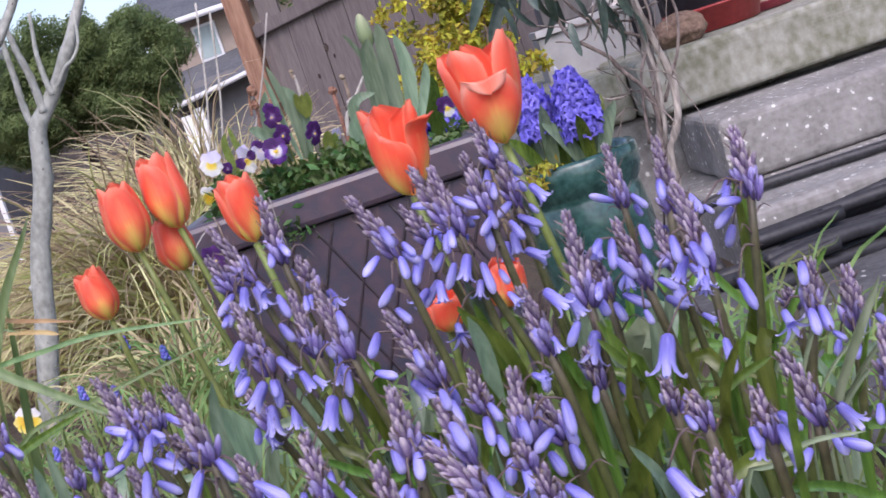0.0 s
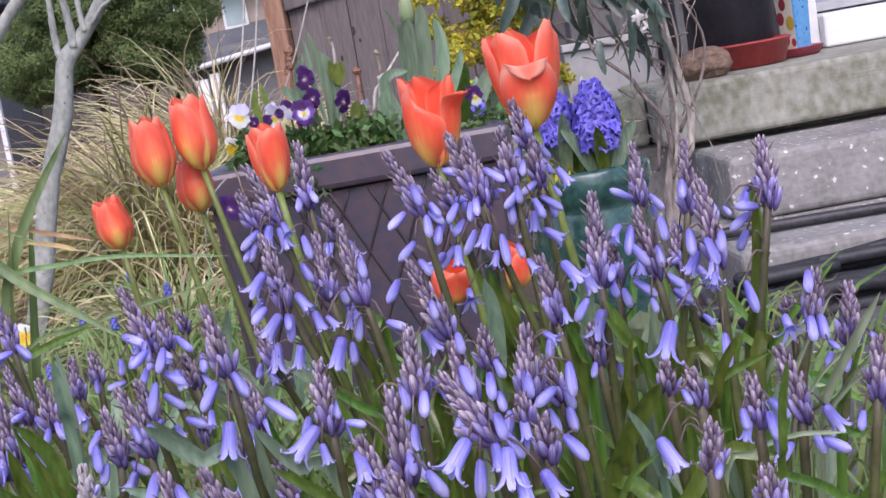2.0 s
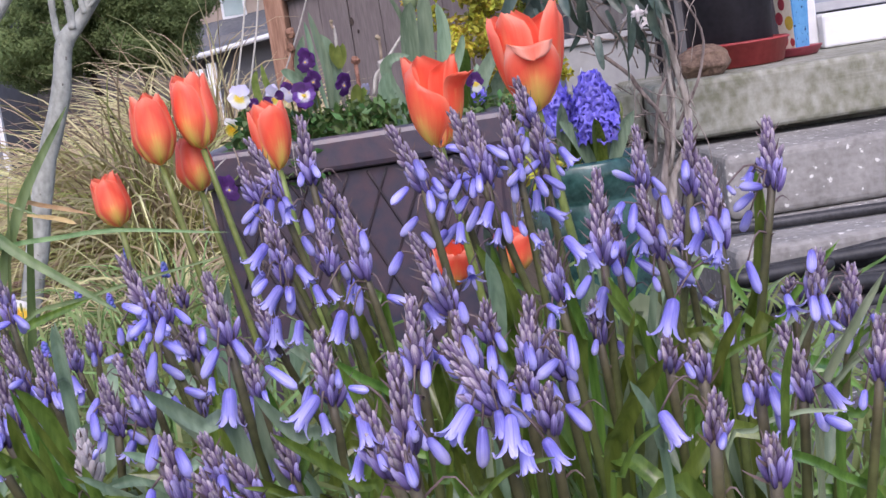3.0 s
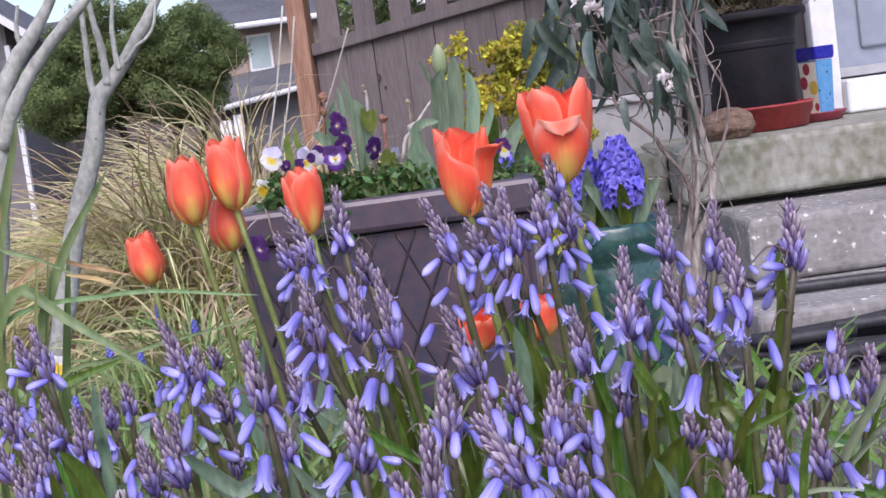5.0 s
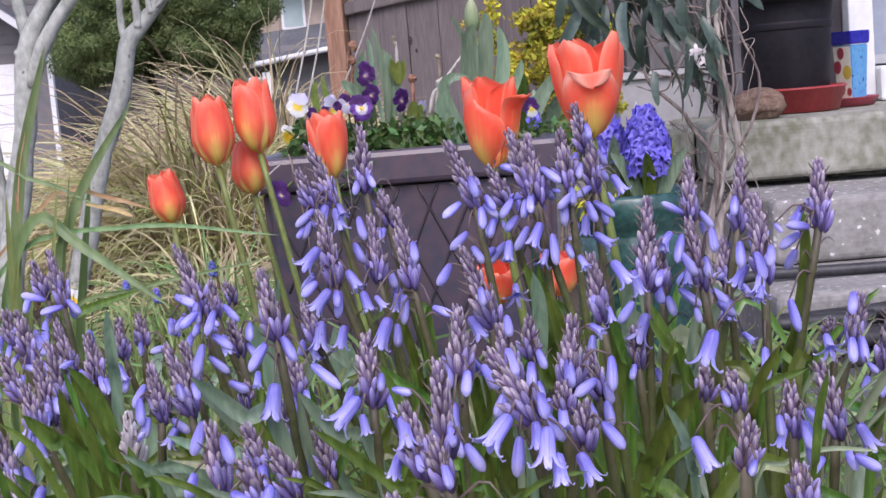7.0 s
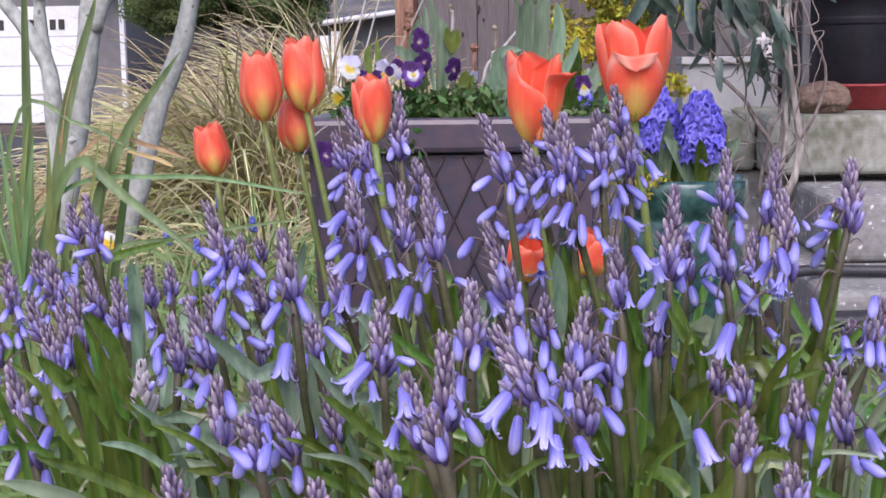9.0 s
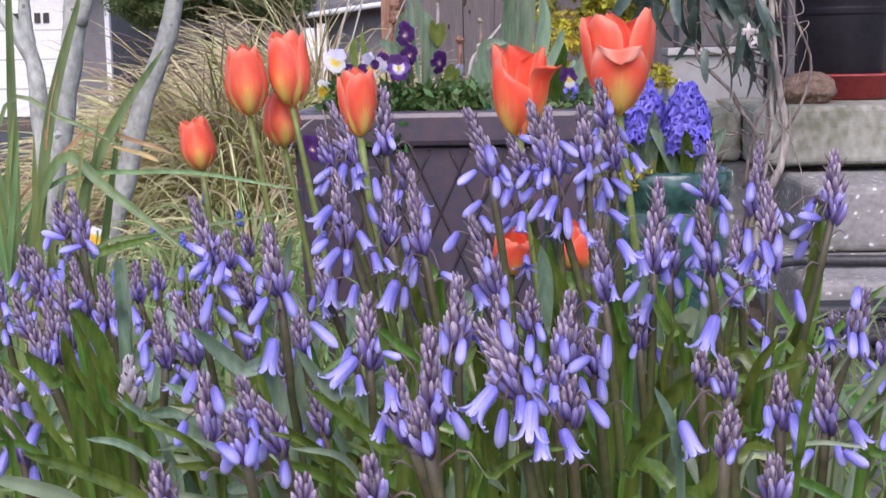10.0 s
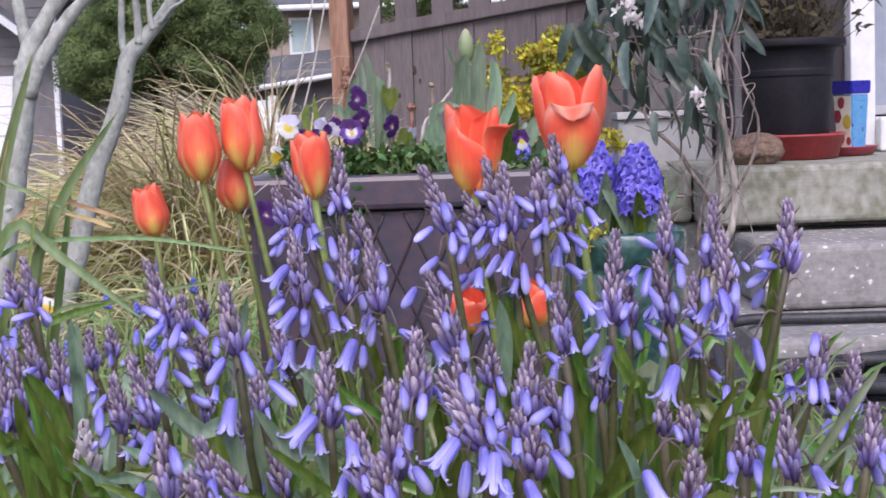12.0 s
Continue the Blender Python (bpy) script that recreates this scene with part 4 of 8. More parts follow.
bluebell((0.0363, 0.6246, 0.2653), (0.0393, 0.6276, 0.2383), (0.061, 0.6524, 0.0), 47, [((0.0446, 0.6141, 0.2639), (0.052, 0.6119, 0.2526), "open"), ((0.0355, 0.6261, 0.2488), (0.0378, 0.6239, 0.2391), "bud"), ((0.0303, 0.6194, 0.2669), (0.0333, 0.6156, 0.2609), "open"), ((0.0543, 0.6246, 0.2571), (0.058, 0.6239, 0.2451), "open")])
bluebell((-0.0268, 0.5548, 0.2579), (-0.0275, 0.5577, 0.2303), (-0.0275, 0.5824, 0.0), 48, [((-0.0333, 0.5562, 0.2354), (-0.0326, 0.5548, 0.2244), "bud"), ((-0.0246, 0.5475, 0.2332), (-0.0261, 0.5438, 0.223), "bud"), ((-0.0312, 0.5489, 0.2201), (-0.0326, 0.546, 0.2092), "open"), ((-0.0312, 0.5453, 0.2062), (-0.0297, 0.5417, 0.1982), "bud")])
bluebell((-0.0109, 0.5356, 0.2516), (-0.0066, 0.5385, 0.2292), (0.0353, 0.5948, 0.0), 49, [((-0.0081, 0.5269, 0.2581), (-0.0073, 0.5262, 0.2494), "bud"), ((-0.0088, 0.5312, 0.2443), (-0.0059, 0.5298, 0.2321), "bud")])
bluebell((-0.0171, 0.471, 0.2546), (-0.0044, 0.4739, 0.2314), (0.0243, 0.5083, 0.0), 50, [((-0.0115, 0.4675, 0.2328), (-0.0213, 0.4633, 0.2216), "open"), ((-0.0087, 0.4696, 0.2244), (-0.0108, 0.4696, 0.2096), "bud"), ((0.0012, 0.464, 0.2286), (-0.0002, 0.4619, 0.2138), "open"), ((0.004, 0.4668, 0.2181), (0.0047, 0.4633, 0.2061), "open"), ((0.0117, 0.4668, 0.2174), (0.0166, 0.4661, 0.2061), "open"), ((-0.0009, 0.4633, 0.2412), (0.0005, 0.4598, 0.2321), "bud")])
bluebell((0.0189, 0.5451, 0.2511), (0.0174, 0.548, 0.2243), (0.0102, 0.5828, 0.0), 51, [((0.0268, 0.5386, 0.2272), (0.0174, 0.5357, 0.2214), "bud"), ((0.0341, 0.548, 0.2344), (0.0334, 0.5451, 0.2199), "bud"), ((0.016, 0.5437, 0.2352), (0.0167, 0.5408, 0.2236), "bud"), ((0.0254, 0.5379, 0.2497), (0.0305, 0.5343, 0.246), "open")])
bluebell((0.0045, 0.6046, 0.2416), (0.0045, 0.6076, 0.2252), (0.0209, 0.6492, 0.0), 52, [])
bluebell((0.0122, 0.5356, 0.227), (0.0129, 0.5385, 0.2162), (0.0187, 0.602, 0.0), 53, [((0.0107, 0.5305, 0.2183), (0.0129, 0.5269, 0.2097), "star")])
bluebell((0.0163, 0.4894, 0.2296), (0.0163, 0.4922, 0.214), (0.0283, 0.551, 0.0), 54, [((0.022, 0.4823, 0.2239), (0.029, 0.4788, 0.214), "bud")])
bluebell((-0.048, 0.471, 0.2384), (-0.0438, 0.4739, 0.2152), (0.0096, 0.5202, 0.0), 55, [((-0.0494, 0.471, 0.2349), (-0.048, 0.4682, 0.223), "open"), ((-0.0452, 0.4661, 0.2216), (-0.0438, 0.4654, 0.2152), "bud")])
bluebell((-0.0354, 0.4894, 0.2494), (-0.0354, 0.4922, 0.2183), (-0.0248, 0.5354, 0.0), 56, [((-0.0531, 0.4887, 0.2409), (-0.046, 0.4873, 0.2388), "bud"), ((-0.0333, 0.4873, 0.226), (-0.0325, 0.4866, 0.2176), "bud")])
bluebell((-0.0387, 0.4446, 0.2315), (-0.0353, 0.4474, 0.2169), (0.0001, 0.5071, 0.0), 57, [((-0.0353, 0.4349, 0.2259), (-0.0339, 0.4342, 0.2176), "bud")])
bluebell((0.0266, 0.5644, 0.2327), (0.0302, 0.5674, 0.2151), (0.0507, 0.6134, 0.0), 58, [((0.0324, 0.5644, 0.2202), (0.0346, 0.5637, 0.21), "bud")])
bluebell((0.0663, 0.6449, 0.288), (0.0648, 0.6479, 0.2502), (0.0595, 0.6683, 0.0), 59, [((0.0633, 0.6464, 0.2328), (0.0565, 0.6449, 0.2185), "open"), ((0.0709, 0.6419, 0.254), (0.0678, 0.6396, 0.2464), "bud")])
bluebell((0.1195, 0.8353, 0.2906), (0.1195, 0.8386, 0.2588), (0.1293, 0.8997, 0.0), 60, [((0.1146, 0.8321, 0.2588), (0.1015, 0.8321, 0.2669), "bud")])
bluebell((0.0886, 0.6663, 0.2736), (0.0939, 0.6694, 0.2439), (0.126, 0.6991, 0.0), 61, [((0.0794, 0.6602, 0.2691), (0.0725, 0.6556, 0.2629), "open"), ((0.084, 0.6572, 0.2683), (0.0802, 0.6541, 0.2546), "open"), ((0.0985, 0.6595, 0.2698), (0.0993, 0.6579, 0.2576), "bud"), ((0.0825, 0.6541, 0.2599), (0.0893, 0.6541, 0.2477), "bud"), ((0.0878, 0.6686, 0.25), (0.0863, 0.6648, 0.2408), "open"), ((0.0962, 0.6663, 0.2553), (0.097, 0.6625, 0.2446), "bud"), ((0.0825, 0.6686, 0.2401), (0.0931, 0.6678, 0.2301), "bud"), ((0.0893, 0.6633, 0.2309), (0.0909, 0.661, 0.2233), "bud")])
bluebell((0.1293, 0.7313, 0.2972), (0.1277, 0.7344, 0.2635), (0.0909, 0.7712, 0.0), 62, [((0.1246, 0.7274, 0.2776), (0.123, 0.7235, 0.2674), "bud")])
bluebell((0.1121, 0.6246, 0.2871), (0.1158, 0.6276, 0.2526), (0.1166, 0.6426, 0.0), 63, [((0.1046, 0.6239, 0.2669), (0.1038, 0.6194, 0.2549), "bud"), ((0.1166, 0.6141, 0.2653), (0.1151, 0.6111, 0.2556), "bud"), ((0.1113, 0.6231, 0.2616), (0.1143, 0.6194, 0.2488), "bud"), ((0.1128, 0.6216, 0.2173), (0.1121, 0.6179, 0.2016), "bud"), ((0.1121, 0.6171, 0.2466), (0.1091, 0.6126, 0.2398), "open"), ((0.0896, 0.6186, 0.2278), (0.0828, 0.6164, 0.2098), "open")])
bluebell((0.1197, 0.742, 0.2522), (0.122, 0.7452, 0.2286), (0.1393, 0.7845, 0.0), 64, [((0.1244, 0.7436, 0.2325), (0.1126, 0.7405, 0.2333), "bud"), ((0.1102, 0.7342, 0.2278), (0.1189, 0.7334, 0.2191), "bud"), ((0.1204, 0.735, 0.2207), (0.1189, 0.7318, 0.2089), "open"), ((0.1283, 0.7452, 0.2003), (0.1338, 0.7412, 0.1948), "open")])
bluebell((0.1502, 0.6551, 0.2984), (0.1509, 0.6582, 0.2695), (0.1069, 0.684, 0.0), 65, [((0.1434, 0.6491, 0.2673), (0.132, 0.6475, 0.2695), "bud"), ((0.1403, 0.6551, 0.2642), (0.1297, 0.6544, 0.2574), "bud"), ((0.132, 0.6491, 0.2339), (0.1358, 0.6491, 0.2172), "bud"), ((0.1259, 0.646, 0.271), (0.1289, 0.643, 0.2665), "bud")])
bluebell((0.0764, 0.6871, 0.256), (0.078, 0.6902, 0.2383), (0.0772, 0.7179, 0.0), 66, [((0.081, 0.6856, 0.2645), (0.0787, 0.6825, 0.256), "open")])
bluebell((0.1533, 0.6046, 0.2408), (0.1496, 0.6076, 0.22), (0.1035, 0.647, 0.0), 67, [((0.1481, 0.5979, 0.2438), (0.1459, 0.5942, 0.2341), "open"), ((0.137, 0.6016, 0.2237), (0.1392, 0.6016, 0.2163), "star"), ((0.1511, 0.5934, 0.2125), (0.1548, 0.5897, 0.2081), "bud")])
bluebell((0.1495, 0.6449, 0.2223), (0.1517, 0.6479, 0.2139), (0.1548, 0.6887, 0.0), 68, [])
bluebell((0.0745, 0.508, 0.2321), (0.0767, 0.5109, 0.2192), (0.0988, 0.5508, 0.0), 69, [((0.0595, 0.5109, 0.2078), (0.0652, 0.5066, 0.1942), "open"), ((0.0702, 0.5051, 0.2263), (0.0724, 0.5037, 0.2199), "bud")])
bluebell((0.0779, 0.584, 0.2183), (0.0779, 0.5869, 0.2051), (0.0926, 0.6415, 0.0), 70, [])
bluebell((0.0967, 0.508, 0.2256), (0.0974, 0.5109, 0.2078), (0.1067, 0.5516, 0.0), 71, [((0.0895, 0.498, 0.2171), (0.0902, 0.4966, 0.2085), "bud"), ((0.1002, 0.4994, 0.2185), (0.1059, 0.4959, 0.2106), "bud")])
bluebell((0.1175, 0.5451, 0.225), (0.124, 0.548, 0.1975), (0.1196, 0.5857, 0.0), 72, [((0.1182, 0.5466, 0.1851), (0.1088, 0.543, 0.1779), "open"), ((0.1276, 0.5357, 0.188), (0.1378, 0.535, 0.1815), "bud")])
bluebell((0.0674, 0.4446, 0.2294), (0.066, 0.4474, 0.2141), (0.066, 0.5071, 0.0), 73, [((0.0674, 0.4377, 0.2183), (0.0647, 0.4335, 0.2141), "bud")])
bluebell((0.0731, 0.4019, 0.2257), (0.0738, 0.4046, 0.2121), (0.0874, 0.4693, 0.0), 74, [])
bluebell((0.1728, 0.6246, 0.2286), (0.1713, 0.6276, 0.2046), (0.1488, 0.6711, 0.0), 75, [((0.1728, 0.6149, 0.2076), (0.1676, 0.6119, 0.2001), "bud")])
bluebell((0.1573, 0.5451, 0.2214), (0.1559, 0.548, 0.1996), (0.1378, 0.5901, 0.0), 76, [((0.1595, 0.5437, 0.2033), (0.1617, 0.5408, 0.1946), "bud")])
bluebell((-0.0524, 0.4187, 0.2213), (-0.051, 0.4214, 0.2055), (-0.0386, 0.4846, 0.0), 77, [])
bluebell((-0.0743, 0.4187, 0.2158), (-0.0736, 0.4214, 0.2), (-0.0448, 0.4818, 0.0), 78, [((-0.075, 0.4208, 0.2041), (-0.0771, 0.4201, 0.1966), "open")])
bluebell((-0.1308, 0.4536, 0.2093), (-0.1287, 0.4564, 0.1919), (-0.1134, 0.501, 0.0), 79, [((-0.1224, 0.4494, 0.1982), (-0.121, 0.4494, 0.1905), "bud")])
bluebell((-0.2393, 0.7766, 0.2236), (-0.2369, 0.7798, 0.198), (-0.209, 0.8157, 0.0), 80, [((-0.2361, 0.7654, 0.1988), (-0.2393, 0.7654, 0.1893), "bud"), ((-0.2297, 0.7686, 0.1996), (-0.2273, 0.7686, 0.1901), "open")])
bluebell((-0.3103, 0.7997, 0.2296), (-0.3095, 0.8029, 0.2047), (-0.2926, 0.8439, 0.0), 81, [((-0.3071, 0.7876, 0.2055), (-0.3095, 0.7828, 0.1982), "bud"), ((-0.303, 0.7916, 0.2063), (-0.2982, 0.7868, 0.1974), "open")])
bluebell((-0.183, 0.823, 0.2414), (-0.1813, 0.8263, 0.2195), (-0.1505, 0.8709, 0.0), 82, [((-0.183, 0.8214, 0.2195), (-0.1862, 0.8182, 0.2106), "bud"), ((-0.1773, 0.8206, 0.2203), (-0.1724, 0.8157, 0.2106), "open")])
bluebell((-0.1135, 0.6871, 0.2207), (-0.1112, 0.6902, 0.1991), (-0.0889, 0.7271, 0.0), 83, [((-0.1135, 0.6886, 0.1991), (-0.1158, 0.6848, 0.1907), "bud"), ((-0.1074, 0.6833, 0.2014), (-0.1035, 0.6802, 0.1922), "open")])
bluebell((-0.1086, 0.6046, 0.2133), (-0.1071, 0.6076, 0.1947), (-0.0885, 0.6455, 0.0), 84, [((-0.1078, 0.6031, 0.1954), (-0.1108, 0.6009, 0.1872), "bud")])
bluebell((0.0565, 0.6449, 0.2268), (0.0572, 0.6479, 0.2094), (0.0746, 0.688, 0.0), 85, [((0.055, 0.6404, 0.2102), (0.0527, 0.6396, 0.2026), "bud")])
leaf([(-0.0493, 0.7532, 0.0), (-0.1009, 0.7391, 0.0952), (-0.1354, 0.7297, 0.1531), (-0.1542, 0.7203, 0.1837), (-0.1714, 0.7109, 0.2064)], 0.0086, "glaucous")
leaf([(-0.2443, 0.8366, 0.0), (-0.2395, 0.822, 0.1249), (-0.2354, 0.8123, 0.1808), (-0.233, 0.8026, 0.2343)], 0.0073, "glaucous")
leaf([(-0.1454, 0.6661, 0.0), (-0.1733, 0.6525, 0.1247), (-0.1915, 0.6434, 0.1656), (-0.2043, 0.6343, 0.1988), (-0.2119, 0.6252, 0.2336)], 0.0053, "fresh")
leaf([(-0.1429, 0.6145, 0.0), (-0.1688, 0.6012, 0.1453), (-0.1858, 0.5923, 0.1771), (-0.1999, 0.5835, 0.2059), (-0.2147, 0.5746, 0.2237)], 0.0037, "fresh")
leaf([(-0.1332, 0.5947, 0.0), (-0.1582, 0.5815, 0.1646), (-0.1743, 0.5727, 0.1984), (-0.1831, 0.5639, 0.2233), (-0.189, 0.5551, 0.2446)], 0.0037, "fresh")
leaf([(-0.1098, 0.6661, 0.0), (-0.131, 0.6525, 0.1187), (-0.1446, 0.6434, 0.1565), (-0.1582, 0.6343, 0.1792), (-0.1794, 0.6252, 0.1814)], 0.0076, "glaucous")
leaf([(-0.0541, 0.6145, 0.0), (-0.0748, 0.6012, 0.1423), (-0.0882, 0.5923, 0.1689), (-0.0963, 0.5835, 0.1948), (-0.0978, 0.5746, 0.2244)], 0.0052, "glaucous")
leaf([(-0.0664, 0.5947, 0.0), (-0.0972, 0.5815, 0.1565), (-0.1185, 0.5727, 0.1727), (-0.1339, 0.5639, 0.1756), (-0.156, 0.5551, 0.1837)], 0.0051, "pale")
leaf([(0.1486, 0.7749, 0.0), (0.1565, 0.7607, 0.1515), (0.162, 0.7512, 0.1981), (0.1636, 0.7418, 0.2375), (0.1613, 0.7323, 0.2683)], 0.0087, "fresh")
leaf([(0.0917, 0.6764, 0.0), (0.0857, 0.6627, 0.1663), (0.0819, 0.6536, 0.1967), (0.0728, 0.6445, 0.2156), (0.0637, 0.6354, 0.2392)], 0.0076, "fresh")
leaf([(0.0961, 0.6145, 0.0), (0.0968, 0.6012, 0.1697), (0.0983, 0.5923, 0.1934), (0.1013, 0.5835, 0.2104), (0.1094, 0.5746, 0.2274)], 0.0059, "fresh")
leaf([(0.0259, 0.7192, 0.0), (0.0213, 0.7053, 0.1854), (0.0182, 0.696, 0.2116), (0.0143, 0.6868, 0.2363), (0.0081, 0.6775, 0.2579)], 0.0085, "fresh")
leaf([(0.0365, 0.7415, 0.0), (0.0319, 0.7275, 0.1737), (0.0287, 0.7181, 0.2009), (0.0225, 0.7088, 0.2266), (0.0077, 0.6994, 0.2523)], 0.0093, "fresh")
leaf([(-0.0029, 0.6981, 0.0), (0.0063, 0.6843, 0.1783), (0.0117, 0.6751, 0.2097), (0.0132, 0.666, 0.2342), (0.0109, 0.6568, 0.2557)], 0.0084, "glaucous")
leaf([(0.0579, 0.7749, 0.0), (0.0618, 0.7607, 0.1523), (0.0642, 0.7512, 0.1934), (0.0666, 0.7418, 0.2202), (0.0626, 0.7323, 0.2407)], 0.0079, "glaucous")
leaf([(-0.0761, 0.5654, 0.0), (-0.0594, 0.5524, 0.1735), (-0.0493, 0.5437, 0.2004), (-0.0522, 0.535, 0.2214), (-0.058, 0.5263, 0.2417)], 0.0051, "fresh")
leaf([(-0.0047, 0.5367, 0.0), (-0.0168, 0.5238, 0.173), (-0.0254, 0.5152, 0.1937), (-0.0226, 0.5066, 0.2102), (-0.0175, 0.498, 0.2252)], 0.005, "fresh")
leaf([(-0.1954, 0.5186, 0.0), (-0.1982, 0.5058, 0.1821), (-0.2004, 0.4973, 0.2098), (-0.2011, 0.4887, 0.2255), (-0.2053, 0.4802, 0.2404)], 0.0036, "fresh")
leaf([(-0.1507, 0.5367, 0.0), (-0.1729, 0.5238, 0.1694), (-0.1872, 0.5152, 0.1909), (-0.1973, 0.5066, 0.2023), (-0.2123, 0.498, 0.2031)], 0.0036, "fresh")
leaf([(0.0399, 0.6661, 0.0), (0.0429, 0.6525, 0.1527), (0.0459, 0.6434, 0.1943), (0.0467, 0.6343, 0.2177), (0.0429, 0.6252, 0.2412)], 0.0083, "fresh")
leaf([(0.1268, 0.6661, 0.0), (0.1359, 0.6525, 0.1799), (0.1419, 0.6434, 0.2041), (0.1548, 0.6343, 0.2245), (0.1676, 0.6252, 0.2396)], 0.0045, "fresh")
leaf([(-0.0261, 0.5654, 0.0), (-0.0457, 0.5524, 0.1663), (-0.0587, 0.5437, 0.188), (-0.071, 0.535, 0.2025), (-0.0877, 0.5263, 0.2192)], 0.0058, "fresh")
leaf([(-0.099, 0.5558, 0.0), (-0.1062, 0.5428, 0.162), (-0.1113, 0.5341, 0.1794), (-0.107, 0.5255, 0.1938), (-0.0961, 0.5168, 0.2075)], 0.0051, "fresh")
leaf([(-0.1117, 0.7749, 0.0), (-0.1204, 0.7607, 0.1673), (-0.1259, 0.7512, 0.1957), (-0.1283, 0.7418, 0.2233), (-0.1212, 0.7323, 0.2525)], 0.0071, "glaucous")
leaf([(-0.2659, 0.7192, 0.0), (-0.2289, 0.7053, 0.1699), (-0.2042, 0.696, 0.19), (-0.1864, 0.6868, 0.1977), (-0.1632, 0.6775, 0.197)], 0.0069, "glaucous")
leaf([(-0.4247, 0.9592, 0.0), (-0.3621, 0.944, 0.1585), (-0.3198, 0.9339, 0.1923), (-0.2885, 0.9237, 0.2135), (-0.2344, 0.9136, 0.2295)], 0.0076, "fresh")
leaf([(0.0662, 0.5367, 0.0), (0.0612, 0.5238, 0.1723), (0.0584, 0.5152, 0.1937), (0.0548, 0.5066, 0.2095), (0.0476, 0.498, 0.2245)], 0.0043, "glaucous")
leaf([(0.0087, 0.5186, 0.0), (-0.0041, 0.5058, 0.1743), (-0.0119, 0.4973, 0.1949), (-0.0141, 0.4887, 0.2105), (-0.0105, 0.4802, 0.2255)], 0.005, "fresh")
leaf([(0.1018, 0.5186, 0.0), (0.1018, 0.5058, 0.1736), (0.1018, 0.4973, 0.1985), (0.1018, 0.4887, 0.2184), (0.104, 0.4802, 0.2369)], 0.0043, "fresh")
leaf([(0.0938, 0.8334, 0.0), (0.0946, 0.8189, 0.1234), (0.0954, 0.8092, 0.1605), (0.1011, 0.7995, 0.1871), (0.114, 0.7898, 0.1783)], 0.021, "pale")
leaf([(0.0182, 0.9355, 0.0), (0.0149, 0.9204, 0.0961), (0.0132, 0.9103, 0.1297), (0.0081, 0.9002, 0.1582)], 0.0227, "glaucous")
leaf([(0.0687, 0.9616, 0.0), (0.0797, 0.9463, 0.0885), (0.0865, 0.9361, 0.1309), (0.1009, 0.9259, 0.1758)], 0.0212, "glaucous")
leaf([(-0.0347, 0.9616, 0.0), (-0.039, 0.9463, 0.0893), (-0.0415, 0.9361, 0.1326), (-0.0526, 0.9259, 0.158)], 0.0195, "glaucous")
leaf([(-0.0821, 0.6764, 0.0), (-0.0836, 0.6627, 0.1208), (-0.0843, 0.6536, 0.1473), (-0.0942, 0.6445, 0.1724), (-0.1139, 0.6354, 0.1868)], 0.0053, "glaucous")
leaf([(-0.191, 0.6145, 0.0), (-0.1599, 0.6012, 0.1586), (-0.1392, 0.5923, 0.1719), (-0.12, 0.5835, 0.1689), (-0.1007, 0.5746, 0.1667)], 0.0037, "pale")
leaf([(-0.0691, 0.7192, 0.0), (-0.0629, 0.7053, 0.1375), (-0.059, 0.696, 0.1584), (-0.0513, 0.6868, 0.1908), (-0.0529, 0.6775, 0.2163)], 0.0046, "fresh")
leaf([(0.0295, 0.6764, 0.0), (0.0272, 0.6627, 0.1496), (0.0257, 0.6536, 0.1747), (0.0295, 0.6445, 0.1997), (0.0318, 0.6354, 0.2285)], 0.0046, "fresh")
leaf([(-0.0395, 0.6558, 0.0), (-0.0229, 0.6423, 0.1558), (-0.0116, 0.6332, 0.1754), (-0.0003, 0.6242, 0.2047), (0.0034, 0.6152, 0.2221)], 0.0045, "fresh")
leaf([(-0.167, 0.6346, 0.0), (-0.1841, 0.6212, 0.1413), (-0.1961, 0.6122, 0.1823), (-0.1998, 0.6033, 0.2114), (-0.199, 0.5943, 0.2345)], 0.003, "fresh")
leaf([(-0.1501, 0.7192, 0.0), (-0.1632, 0.7053, 0.1383), (-0.1717, 0.696, 0.1715), (-0.1771, 0.6868, 0.1946), (-0.1833, 0.6775, 0.2116)], 0.0039, "fresh")
leaf([(-0.0904, 0.6764, 0.0), (-0.0919, 0.6627, 0.139), (-0.0927, 0.6536, 0.1701), (-0.0972, 0.6445, 0.1951), (-0.0995, 0.6354, 0.2141)], 0.0038, "fresh")
leaf([(-0.0142, 0.6145, 0.0), (-0.0171, 0.6012, 0.1578), (-0.0193, 0.5923, 0.1867), (-0.0164, 0.5835, 0.2089), (-0.0186, 0.5746, 0.2259)], 0.003, "fresh")
leaf([(0.0576, 0.6558, 0.0), (0.0637, 0.6423, 0.1498), (0.0682, 0.6332, 0.1799), (0.0659, 0.6242, 0.204), (0.0712, 0.6152, 0.2266)], 0.0038, "fresh")
leaf([(-0.1636, 0.5367, 0.0), (-0.1772, 0.5238, 0.1694), (-0.1865, 0.5152, 0.2045), (-0.1915, 0.5066, 0.2252), (-0.2008, 0.498, 0.2381)], 0.0036, "fresh")
leaf([(-0.164, 0.5558, 0.0), (-0.1683, 0.5428, 0.1627), (-0.1719, 0.5341, 0.1945), (-0.1727, 0.5255, 0.2155), (-0.1784, 0.5168, 0.2335)], 0.0036, "fresh")
